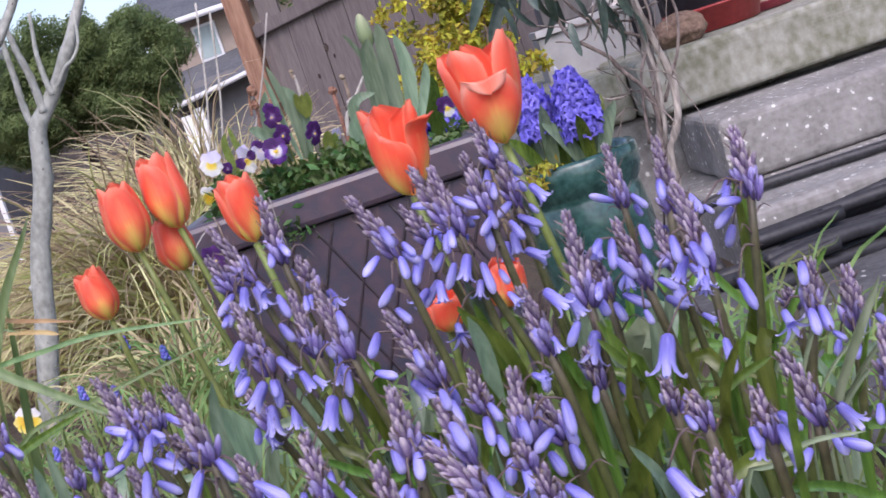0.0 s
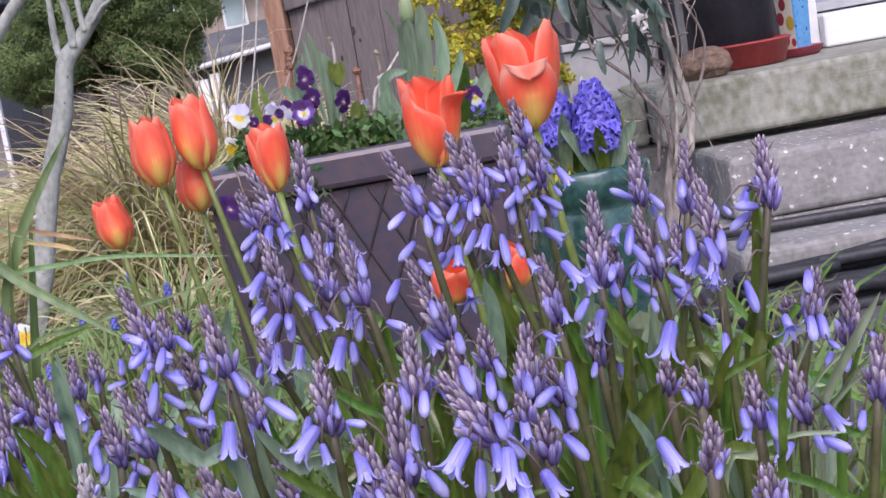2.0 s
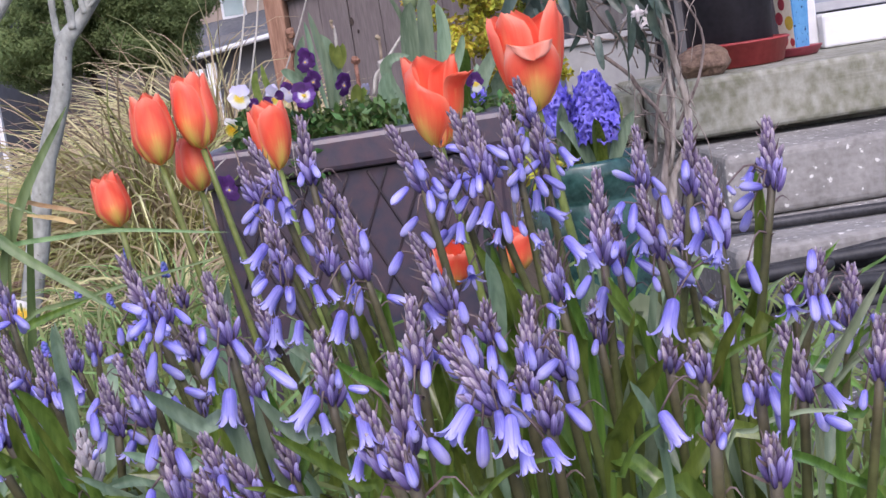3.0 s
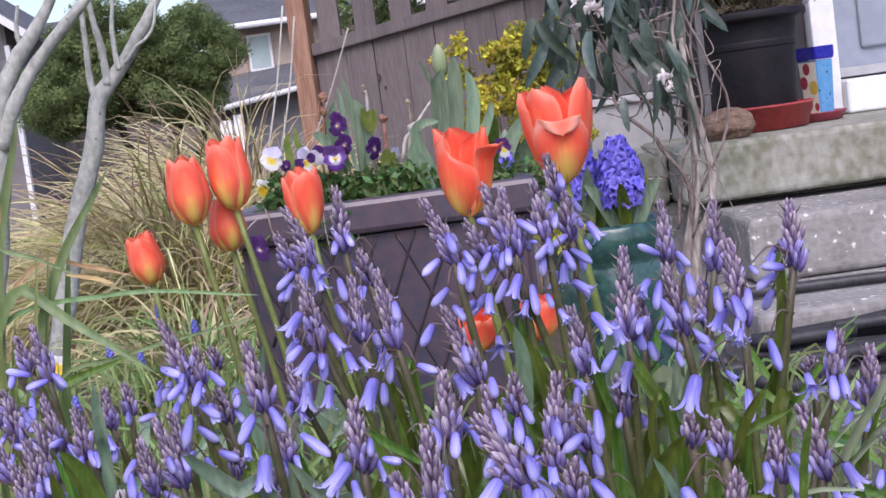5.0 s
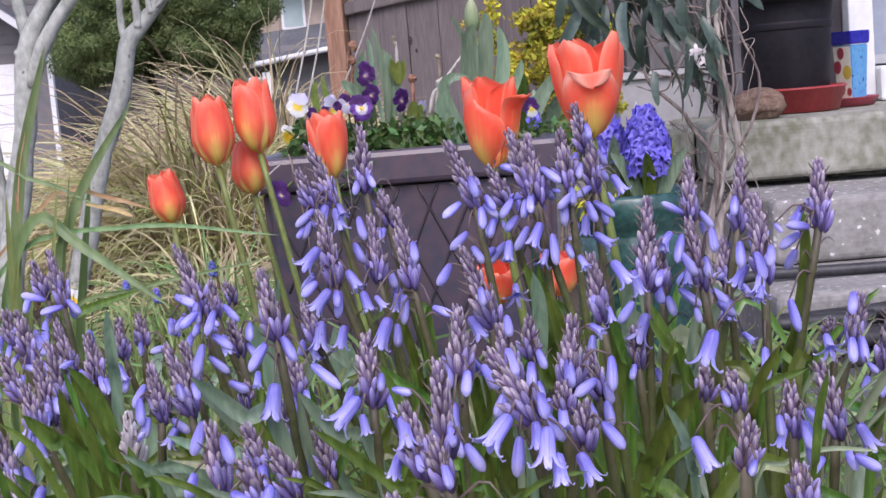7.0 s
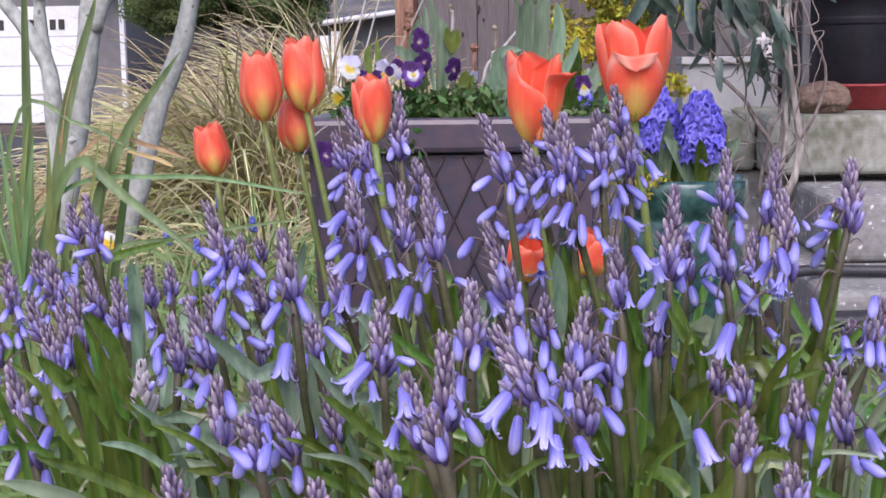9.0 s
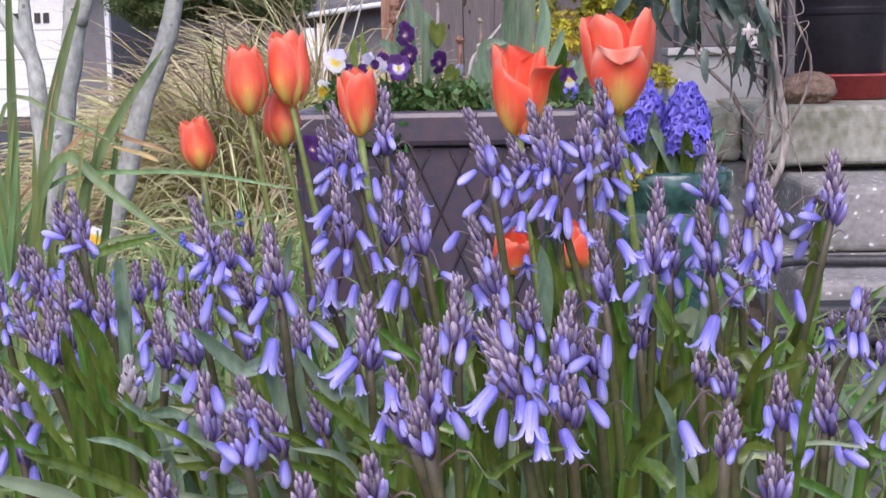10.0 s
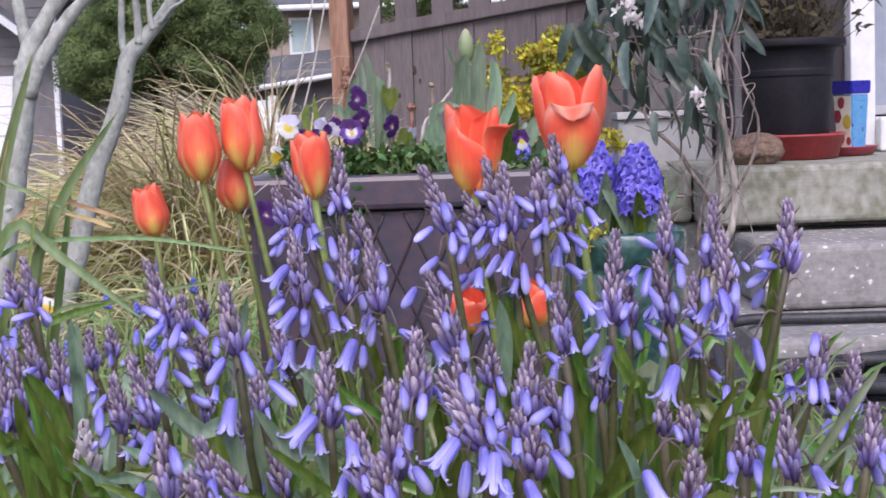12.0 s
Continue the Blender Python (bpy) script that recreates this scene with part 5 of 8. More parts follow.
leaf([(-0.1837, 0.5367, 0.0), (-0.1908, 0.5238, 0.1694), (-0.1958, 0.5152, 0.1952), (-0.2016, 0.5066, 0.2116), (-0.2109, 0.498, 0.2231)], 0.0036, "fresh")
leaf([(-0.1481, 0.5558, 0.0), (-0.1467, 0.5428, 0.1627), (-0.146, 0.5341, 0.1895), (-0.1503, 0.5255, 0.2061), (-0.1611, 0.5168, 0.2176)], 0.0036, "glaucous")
leaf([(-0.115, 0.5186, 0.0), (-0.1179, 0.5058, 0.175), (-0.12, 0.4973, 0.1956), (-0.1285, 0.4887, 0.2091), (-0.1428, 0.4802, 0.2184)], 0.0036, "fresh")
leaf([(-0.083, 0.5186, 0.0), (-0.0958, 0.5058, 0.17), (-0.1051, 0.4973, 0.1914), (-0.1115, 0.4887, 0.2027), (-0.1243, 0.4802, 0.212)], 0.0036, "glaucous")
leaf([(-0.0695, 0.5186, 0.0), (-0.0738, 0.5058, 0.175), (-0.0766, 0.4973, 0.1956), (-0.0838, 0.4887, 0.207), (-0.0951, 0.4802, 0.2134)], 0.0028, "fresh")
leaf([(-0.0445, 0.4999, 0.0), (-0.0551, 0.4872, 0.1766), (-0.0621, 0.4788, 0.197), (-0.0692, 0.4703, 0.2076), (-0.084, 0.4619, 0.2125)], 0.0028, "glaucous")
leaf([(-0.0339, 0.4999, 0.0), (-0.0213, 0.4872, 0.1766), (-0.0121, 0.4788, 0.1963), (-0.0001, 0.4703, 0.2076), (0.014, 0.4619, 0.2118)], 0.0028, "fresh")
leaf([(0.027, 0.4822, 0.0), (0.0319, 0.4696, 0.1821), (0.0354, 0.4612, 0.2017), (0.0403, 0.4528, 0.2143), (0.0487, 0.4444, 0.2227)], 0.0028, "fresh")
leaf([(0.1247, 0.6346, 0.0), (0.1292, 0.6212, 0.1502), (0.1322, 0.6122, 0.1793), (0.1426, 0.6033, 0.2077), (0.1561, 0.5943, 0.2323)], 0.0022, "pale")
leaf([(0.1183, 0.6145, 0.0), (0.1301, 0.6012, 0.1564), (0.1375, 0.5923, 0.1874), (0.1494, 0.5835, 0.2052), (0.1634, 0.5746, 0.2141)], 0.0015, "pale")
leaf([(0.1183, 0.6764, 0.0), (0.1274, 0.6627, 0.1428), (0.1335, 0.6536, 0.1792), (0.1449, 0.6445, 0.2012), (0.1631, 0.6354, 0.2134)], 0.003, "pale")
leaf([(0.1286, 0.7192, 0.0), (0.1301, 0.7053, 0.1483), (0.1309, 0.696, 0.1807), (0.1401, 0.6868, 0.2054), (0.1579, 0.6775, 0.2186)], 0.0023, "pale")
leaf([(0.1318, 0.5947, 0.0), (0.1354, 0.5815, 0.1551), (0.1376, 0.5727, 0.1808), (0.1472, 0.5639, 0.1976), (0.1604, 0.5551, 0.2094)], 0.0022, "pale")
leaf([(0.0703, 0.5654, 0.0), (0.0885, 0.5524, 0.1648), (0.1008, 0.5437, 0.1844), (0.1167, 0.535, 0.1917), (0.1349, 0.5263, 0.1917)], 0.0022, "pale")
leaf([(-0.088, 0.6, 0.161), (-0.106, 0.583, 0.195), (-0.121, 0.567, 0.217), (-0.138, 0.55, 0.239)], 0.0075, 'glaucous')
leaf([(-0.048, 0.6, 0.148), (-0.066, 0.59, 0.18), (-0.084, 0.58, 0.203), (-0.097, 0.57, 0.225)], 0.0062, 'glaucous')
leaf([(-0.206, 0.7, 0.149), (-0.203, 0.687, 0.195), (-0.2, 0.673, 0.227), (-0.197, 0.66, 0.254)], 0.0062, 'glaucous')
leaf([(-0.187, 0.62, 0.128), (-0.183, 0.61, 0.172), (-0.184, 0.6, 0.2), (-0.188, 0.59, 0.225), (-0.196, 0.58, 0.242)], 0.008, 'fresh')
leaf([(-0.191, 0.6, 0.135), (-0.191, 0.59, 0.176), (-0.196, 0.58, 0.208), (-0.198, 0.57, 0.235)], 0.0074, 'fresh')
leaf([(-0.187, 0.58, 0.142), (-0.193, 0.57, 0.191), (-0.201, 0.56, 0.214), (-0.208, 0.55, 0.229)], 0.0066, 'fresh')
leaf([(-0.154, 0.5, 0.169), (-0.17, 0.49, 0.183), (-0.183, 0.48, 0.193), (-0.196, 0.47, 0.2)], 0.0062, 'pale')
leaf([(0.047, 0.62, 0.119), (0.049, 0.607, 0.15), (0.055, 0.595, 0.178), (0.064, 0.582, 0.198), (0.073, 0.57, 0.213)], 0.0098, 'fresh')
leaf([(-0.041, 0.58, 0.134), (-0.066, 0.563, 0.166), (-0.089, 0.547, 0.187), (-0.108, 0.53, 0.207)], 0.008, 'fresh')
leaf([(-0.103, 0.55, 0.17), (-0.109, 0.542, 0.18), (-0.123, 0.535, 0.19), (-0.136, 0.528, 0.195), (-0.147, 0.52, 0.195)], 0.0034, 'glaucous')
leaf([(-0.137, 0.55, 0.148), (-0.142, 0.542, 0.168), (-0.153, 0.535, 0.186), (-0.164, 0.528, 0.196), (-0.175, 0.52, 0.2)], 0.0034, 'glaucous')
leaf([(-0.103, 0.53, 0.16), (-0.125, 0.517, 0.175), (-0.141, 0.503, 0.182), (-0.16, 0.49, 0.185)], 0.003, 'pale')
leaf([(-0.172, 0.52, 0.159), (-0.174, 0.513, 0.173), (-0.18, 0.507, 0.185), (-0.182, 0.5, 0.199)], 0.0032, 'fresh')
leaf([(0.029, 0.69, 0.145), (0.025, 0.678, 0.172), (0.015, 0.665, 0.199), (0.009, 0.652, 0.218), (0.005, 0.64, 0.236)], 0.0062, 'fresh')
leaf([(0.024, 0.74, 0.143), (0.021, 0.727, 0.194), (0.019, 0.713, 0.23), (0.016, 0.7, 0.253)], 0.0058, 'fresh')
leaf([(0.051, 0.66, 0.124), (0.052, 0.647, 0.188), (0.049, 0.633, 0.216), (0.041, 0.62, 0.241)], 0.0056, 'fresh')
leaf([(0.09, 0.66, 0.153), (0.08, 0.647, 0.195), (0.07, 0.633, 0.217), (0.06, 0.62, 0.235)], 0.0052, 'fresh')
leaf([(0.084, 0.62, 0.146), (0.088, 0.607, 0.181), (0.103, 0.593, 0.204), (0.122, 0.58, 0.215)], 0.0046, 'fresh')
leaf([(-0.038, 0.64, 0.171), (-0.044, 0.627, 0.204), (-0.054, 0.613, 0.215), (-0.067, 0.6, 0.23)], 0.005, 'fresh')
leaf([(-0.132, 0.64, 0.152), (-0.127, 0.633, 0.187), (-0.122, 0.627, 0.211), (-0.119, 0.62, 0.235)], 0.004, 'fresh')
leaf([(-0.092, 0.6, 0.161), (-0.088, 0.59, 0.179), (-0.082, 0.58, 0.191), (-0.076, 0.57, 0.204)], 0.0052, 'fresh')
leaf([(-0.065, 0.52, 0.156), (-0.09, 0.51, 0.178), (-0.114, 0.5, 0.193), (-0.134, 0.49, 0.198)], 0.0055, 'fresh')
leaf([(-0.126, 0.5, 0.164), (-0.142, 0.49, 0.183), (-0.164, 0.48, 0.199), (-0.183, 0.47, 0.209)], 0.006, 'fresh')
leaf([(-0.147, 0.56, 0.149), (-0.155, 0.553, 0.176), (-0.162, 0.547, 0.198), (-0.164, 0.54, 0.215)], 0.0055, 'fresh')
leaf([(-0.103, 0.56, 0.154), (-0.115, 0.553, 0.186), (-0.129, 0.547, 0.205), (-0.148, 0.54, 0.218)], 0.0052, 'glaucous')
leaf([(0.152, 0.62, 0.126), (0.153, 0.607, 0.158), (0.156, 0.593, 0.188), (0.163, 0.58, 0.216)], 0.0034, 'fresh')
leaf([(0.139, 0.62, 0.118), (0.145, 0.607, 0.158), (0.154, 0.593, 0.188), (0.166, 0.58, 0.207)], 0.003, 'pale')
leaf([(-0.009, 0.6, 0.14), (-0.005, 0.59, 0.174), (0.0, 0.58, 0.195), (-0.003, 0.57, 0.21)], 0.0036, 'pale')
leaf([(0.133, 0.7, 0.129), (0.137, 0.69, 0.177), (0.141, 0.68, 0.211), (0.144, 0.67, 0.241), (0.145, 0.66, 0.273)], 0.0066, 'fresh')
leaf([(0.015, 0.8, 0.153), (0.023, 0.78, 0.203), (0.02, 0.76, 0.233), (0.016, 0.74, 0.258)], 0.0075, 'glaucous')
leaf([(0.074, 0.8, 0.163), (0.07, 0.787, 0.194), (0.069, 0.773, 0.216), (0.066, 0.76, 0.238)], 0.006, 'glaucous')
leaf([(0.129, 0.6, 0.13), (0.134, 0.59, 0.164), (0.141, 0.58, 0.188), (0.153, 0.57, 0.213), (0.166, 0.56, 0.237)], 0.0046, "pale")
leaf([(0.142, 0.6, 0.128), (0.148, 0.59, 0.156), (0.156, 0.58, 0.174), (0.168, 0.57, 0.195)], 0.0058, "fresh")
leaf([(0.154, 0.57, 0.136), (0.136, 0.553, 0.157), (0.116, 0.537, 0.173), (0.097, 0.52, 0.183)], 0.005, "fresh")
leaf([(-0.145, 0.58, 0.134), (-0.162, 0.572, 0.163), (-0.178, 0.565, 0.188), (-0.187, 0.558, 0.207), (-0.191, 0.55, 0.217)], 0.0058, "fresh")
leaf([(-0.123, 0.6, 0.135), (-0.14, 0.59, 0.165), (-0.157, 0.58, 0.185), (-0.175, 0.57, 0.2)], 0.0075, "glaucous")
leaf([(-0.051, 0.58, 0.134), (-0.065, 0.567, 0.155), (-0.082, 0.553, 0.172), (-0.102, 0.54, 0.185)], 0.0062, "fresh")
leaf([(-0.191, 0.56, 0.142), (-0.196, 0.55, 0.173), (-0.201, 0.54, 0.195), (-0.208, 0.53, 0.21)], 0.006, "fresh")
leaf([(-0.168, 0.6, 0.127), (-0.179, 0.593, 0.164), (-0.189, 0.587, 0.195), (-0.19, 0.58, 0.219)], 0.006, "fresh")


# ---- trees and grasses ----
def tree(place, label, limbs):
    t = thing("young_tree", place, label, "tree", "young trees")
    o = Vector(place)
    for k, (pts, r0, r1) in enumerate(limbs):
        line = spline([Vector(p) - o for p in pts], 28)
        line = [p + noise.noise_vector(p * 18) * 0.005 for p in line]
        for j in range(3, 27, 4):
            c = line[j]
            r = r0 + (r1 - r0) * (j / 28) ** 1.5
            a = random.uniform(0, 6.28)
            e = Vector((math.cos(a), math.sin(a), 0.5))
            bm = bmesh.new()
            bmesh.ops.create_icosphere(bm, subdivisions=2, radius=r * 0.42)
            for v in bm.verts:
                v.co = v.co * (1 + 0.3 * noise.noise(v.co * 300)) + c + e * r * 0.75
            part("knob", bm, BARK, t, "knobbly pruning scar")
        part("trunk" if k == 0 else "limb", tube("limb", line, [(r0 + (r1 - r0) * (i / 28) ** 1.5) * (1 + 0.16 * noise.noise(Vector((i * 0.7, k, r0 * 99)))) for i in range(29)], 10, 0.05), BARK, t)
    return t


tree((-0.748, 2.52, -0.079), "slender grey-barked young tree with bare forked limbs",
     [([(-0.748, 2.52, -0.079), (-0.723, 2.52, 0.011), (-0.686, 2.52, 0.12), (-0.658, 2.52, 0.224), (-0.623, 2.52, 0.315), (-0.588, 2.52, 0.406), (-0.574, 2.52, 0.469), (-0.551, 2.52, 0.492), (-0.52, 2.52, 0.523), (-0.481, 2.52, 0.573), (-0.457, 2.52, 0.61), (-0.404, 2.52, 0.694)], 0.0205, 0.008),
      ([(-0.579, 2.52, 0.473), (-0.584, 2.52, 0.494), (-0.582, 2.52, 0.55), (-0.578, 2.52, 0.604), (-0.571, 2.52, 0.693)], 0.0066, 0.004),
      ([(-0.554, 2.51, 0.488), (-0.554, 2.51, 0.541), (-0.558, 2.51, 0.601), (-0.563, 2.51, 0.662)], 0.0078, 0.004),
      ([(-0.527, 2.51, 0.513), (-0.531, 2.51, 0.553), (-0.528, 2.51, 0.598), (-0.518, 2.51, 0.656)], 0.0055, 0.003),
      ([(-0.514, 2.5, 0.523), (-0.492, 2.5, 0.548), (-0.47, 2.5, 0.56), (-0.455, 2.5, 0.583), (-0.443, 2.5, 0.627)], 0.0036, 0.002)])
tree((-0.832, 2.42, -0.061), "grey-barked young tree with knobbly pruned limbs",
     [([(-0.832, 2.42, -0.061), (-0.811, 2.42, 0.031), (-0.793, 2.42, 0.117), (-0.775, 2.42, 0.201), (-0.754, 2.42, 0.3), (-0.735, 2.42, 0.393), (-0.735, 2.42, 0.426), (-0.717, 2.42, 0.488), (-0.69, 2.42, 0.535), (-0.662, 2.42, 0.567), (-0.637, 2.42, 0.597), (-0.61, 2.42, 0.639), (-0.58, 2.42, 0.712)], 0.024, 0.007),
      ([(-0.721, 2.41, 0.399), (-0.697, 2.41, 0.466), (-0.667, 2.41, 0.51), (-0.628, 2.41, 0.557), (-0.582, 2.41, 0.597), (-0.539, 2.41, 0.64), (-0.49, 2.41, 0.71)], 0.013, 0.007),
      ([(-0.725, 2.43, 0.479), (-0.736, 2.43, 0.534), (-0.74, 2.43, 0.588), (-0.742, 2.43, 0.656)], 0.012, 0.007),
      ([(-0.666, 2.42, 0.563), (-0.672, 2.42, 0.589), (-0.661, 2.42, 0.636)], 0.005, 0.003)])
tree((-0.835, 2.46, -0.068), "leaning pale-barked young tree, limbs bare",
     [([(-0.835, 2.46, -0.068), (-0.826, 2.46, 0.046), (-0.822, 2.46, 0.169), (-0.82, 2.46, 0.26), (-0.824, 2.46, 0.321), (-0.84, 2.46, 0.363), (-0.868, 2.46, 0.411), (-0.902, 2.46, 0.457), (-0.94, 2.46, 0.497), (-0.988, 2.46, 0.552)], 0.017, 0.01),
      ([(-0.831, 2.47, 0.331), (-0.838, 2.47, 0.386), (-0.839, 2.47, 0.441), (-0.83, 2.47, 0.5), (-0.819, 2.47, 0.588)], 0.012, 0.008),
      ([(-0.833, 2.46, 0.455), (-0.817, 2.46, 0.494), (-0.804, 2.46, 0.548)], 0.006, 0.004)])


def grass_clump(name, place, label, count, spread, reach, height, width, mat, seed, droop=0.6, lean=(0, 0), stiff=0.25):
    """Blades that rise from one crown, arch over and hang, each with its own curl."""
    rnd = random.Random(seed)
    pieces = []
    for k in range(count):
        a = rnd.uniform(0, 2 * math.pi)
        r0 = spread * math.sqrt(rnd.random())
        b = a + rnd.uniform(-0.7, 0.7)
        e = Vector((math.cos(b), math.sin(b), 0))
        p0 = Vector((math.cos(a) * r0, math.sin(a) * r0, 0))
        h = height * rnd.uniform(0.45, 1.1)
        r = reach * (0.25 + 0.9 * rnd.random())
        if e.x > 0:
            r *= 0.72
        up = rnd.random() < stiff
        ln = Vector((lean[0], lean[1], 0))
        w1 = Vector((rnd.gauss(0, 0.034), rnd.gauss(0, 0.034), rnd.gauss(0, 0.015))) * (height / 0.45)
        w2 = Vector((rnd.gauss(0, 0.075), rnd.gauss(0, 0.075), rnd.gauss(0, 0.05))) * (height / 0.45)
        end = h * (1.05 if up else 1 - droop * rnd.uniform(0.35, 1.25))
        pts = [p0, p0 + e * r * 0.30 + Vector((0, 0, h * 0.66)) + ln * 0.3 + w1, p0 + e * r * 0.62 + Vector((0, 0, h)) + ln * 0.7 + w2 * 0.6,
               p0 + e * r * 1.05 + Vector((0, 0, max(0.01, (h + end) / 2))) + ln + w2, p0 + e * r * 1.2 + Vector((0, 0, max(0.005, end))) + ln + w2 * 1.05]
        pieces.append(blade_data(pts, width * rnd.uniform(0.5, 1.3), 12))
    ob = part(name, mesh_of(name, *join_data(pieces)), mat)
    ob.location = place
    return tagged(ob, label, "grass", kind="stuff")


def sedge(place, label, count, spread, lengths, width, mat, seed, lean=(4, 78)):
    """Fine blades that leave one crown at all slants and bow over under their own weight."""
    rnd = random.Random(seed)
    pieces = []
    for k in range(count):
        a = rnd.uniform(0, 2 * math.pi)
        r0 = spread * math.sqrt(rnd.random())
        p = Vector((math.cos(a) * r0, math.sin(a) * r0, 0))
        a += rnd.gauss(0, 0.6)
        phi = radians(rnd.uniform(*lean)) * (0.35 + 0.65 * r0 / spread)
        bend = radians(rnd.triangular(55, 210, 125)) * 0.8
        turn = rnd.gauss(0, 0.5)
        ln = rnd.uniform(*lengths)
        if abs(math.cos(a)) > 0.2:
            ln *= 0.72 if math.cos(a) > 0 else 0.86
        pts = [p]
        for i in range(9):
            s = (i + 0.5) / 9
            f = phi * 0.7 + bend * s ** 2.2
            b = a + turn * s
            p = p + Vector((math.cos(b) * math.sin(f), math.sin(b) * math.sin(f), math.cos(f))) * ln / 9
            p.z = max(p.z, 0.006)
            pts.append(p)
        pieces.append(blade_data(pts, width * rnd.uniform(0.5, 1.35), 10))
    ob = part("sedge_clump", mesh_of("sedge_clump", *join_data(pieces)), mat)
    ob.location = place
    return tagged(ob, label, "grass", kind="stuff")


sedge((-0.5753, 3.1895, -0.126), "dense fountain of tan and olive arching sedge", 1800, 0.1498, (0.278, 0.74), 0.0066, TAN_GRASS, 3)
sedge((-0.7893, 3.3393, -0.126), "tan sedge crowding behind the young trees", 900, 0.1391, (0.25, 0.54), 0.0066, TAN_GRASS, 33)
sedge((-1.0461, 3.6924, -0.1581), "tan arching sedge behind the young trees", 560, 0.1498, (0.2, 0.42), 0.0062, TAN_GRASS, 5)
sedge((-0.6823, 3.6924, -0.1581), "tan arching sedge below the fence", 700, 0.107, (0.34, 0.70), 0.0062, TAN_GRASS, 6, (0, 60))
sedge((-0.5753, 3.1681, -0.126), "yellow-green blades growing through the tan sedge", 1600, 0.1498, (0.257, 0.66), 0.0068, OLIVE_GRASS, 16)
sedge((-0.5753, 3.1681, -0.126), "thin dry reddish sedge arching over the clump", 170, 0.1391, (0.50, 0.84), 0.0036, DRY_GRASS, 23, (0, 34))
sedge((-0.478, 3.72, -0.16), "tan arching sedge between the clump and the fence", 520, 0.085, (0.66, 0.92), 0.0062, TAN_GRASS, 36, (0, 26))
sedge((-0.66, 3.05, -0.12), "rust-brown spent sedge at the foot of the clump", 170, 0.10, (0.20, 0.42), 0.0060, DRY_GRASS, 37, (20, 80))
sedge((-0.4381, 2.326, -0.0715), "olive and tan sedge low beside the planter", 220, 0.0855, (0.114, 0.323), 0.0052, TAN_GRASS, 26, (10, 80))
sedge((-0.4381, 2.326, -0.0715), "green grass blades low beside the planter", 420, 0.095, (0.114, 0.285), 0.0047, GREEN_GRASS, 27, (10, 80))
grass_clump("bed_grass", (-0.4001, 1.756, -0.07), "low tangled green grass in the bed", 420, 0.285, 0.171, 0.152, 0.0038, GREEN_GRASS, 7, 0.7)
grass_clump("bed_grass", (-0.0063, 0.8922, 0.0), "low tangled green grass under the bluebells", 600, 0.351, 0.125, 0.125, 0.0031, GREEN_GRASS, 8, 0.7)
grass_clump("bed_grass", (-0.2403, 0.8532, 0.0), "low tangled green grass under the bluebells", 500, 0.273, 0.125, 0.125, 0.0031, GREEN_GRASS, 9, 0.7)
grass_clump("bed_grass", (0.2355, 0.7362, 0.0), "fine pale green grass at the edge of the path", 70, 0.078, 0.125, 0.133, 0.0021, GREEN_GRASS, 10, 0.5)


# ---- fence ----
FENCE = material("grey-brown stained boards", (0.112, 0.094, 0.096), (0.172, 0.148, 0.147), 7, 0.85, 0.3, 6, 0.12, stretch=(6, 6, 0.6))
TWIG_DARK = material("dark knot", (0.03, 0.022, 0.02), (0.07, 0.05, 0.045), 40, 0.9, 0.3)
REDWOOD = material("red-brown post", (0.22, 0.11, 0.07), (0.38, 0.22, 0.15), 8, 0.8, 0.4, 6, stretch=(5, 5, 0.5))


def build_fence():
    t = thing("fence", (-0.485, 6.893, -0.63), "weathered grey-brown board gate with a slotted top", "fence", size=1.72)
    t.rotation_euler = (0, 0, radians(-12))
    top, rise = 0.775, 0.13
    box("post", -0.034, 0.020, -0.035, 0.035, 0, 1.6, REDWOOD, 0.004, t, "red-brown timber post")
    rnd = random.Random(2)
    x = 0.024
    while x < 0.84:
        w = rnd.uniform(0.080, 0.092)
        box("board", x, x + w - 0.0009, 0.0 + rnd.uniform(-0.003, 0.003), 0.018, 0, top + rise * x + 0.012, FENCE, 0.002, t)
        x += w
    def rail(z0, z1):
        bm = bmesh.new()
        bmesh.ops.create_cube(bm, size=1)
        for v in bm.verts:
            xx = 0.91 if v.co.x > 0 else 0.022
            v.co = Vector((xx, 0.024 if v.co.y > 0 else -0.022, (z1 if v.co.z > 0 else z0) + rise * xx))
        bmesh.ops.bevel(bm, geom=bm.edges[:], offset=0.003, segments=2, affect="EDGES")
        part("rail", bm, FENCE, t)
    rail(top - 0.004, top + 0.032)
    x = 0.045
    while x < 0.84:
        box("picket", x, x + 0.062, 0.0, 0.018, top + 0.03 + rise * x, top + 0.62 + rise * x, FENCE, 0.002, t)
        x += 0.105
    rail(top + 0.61, top + 0.67)
    knots = [((0.20, 0.69), 0.012), ((0.155, 0.62), 0.008), ((0.215, 0.66), 0.006)]
    for (kx, kz), r in knots:
        bm = bmesh.new()
        bmesh.ops.create_uvsphere(bm, u_segments=10, v_segments=6, radius=1)
        for v in bm.verts:
            v.co = Vector((kx + v.co.x * r * 0.5, -0.0025 + v.co.y * 0.002, kz + v.co.z * r))
        part("knot", bm, TWIG_DARK, t, "dark knot in the board")


build_fence()

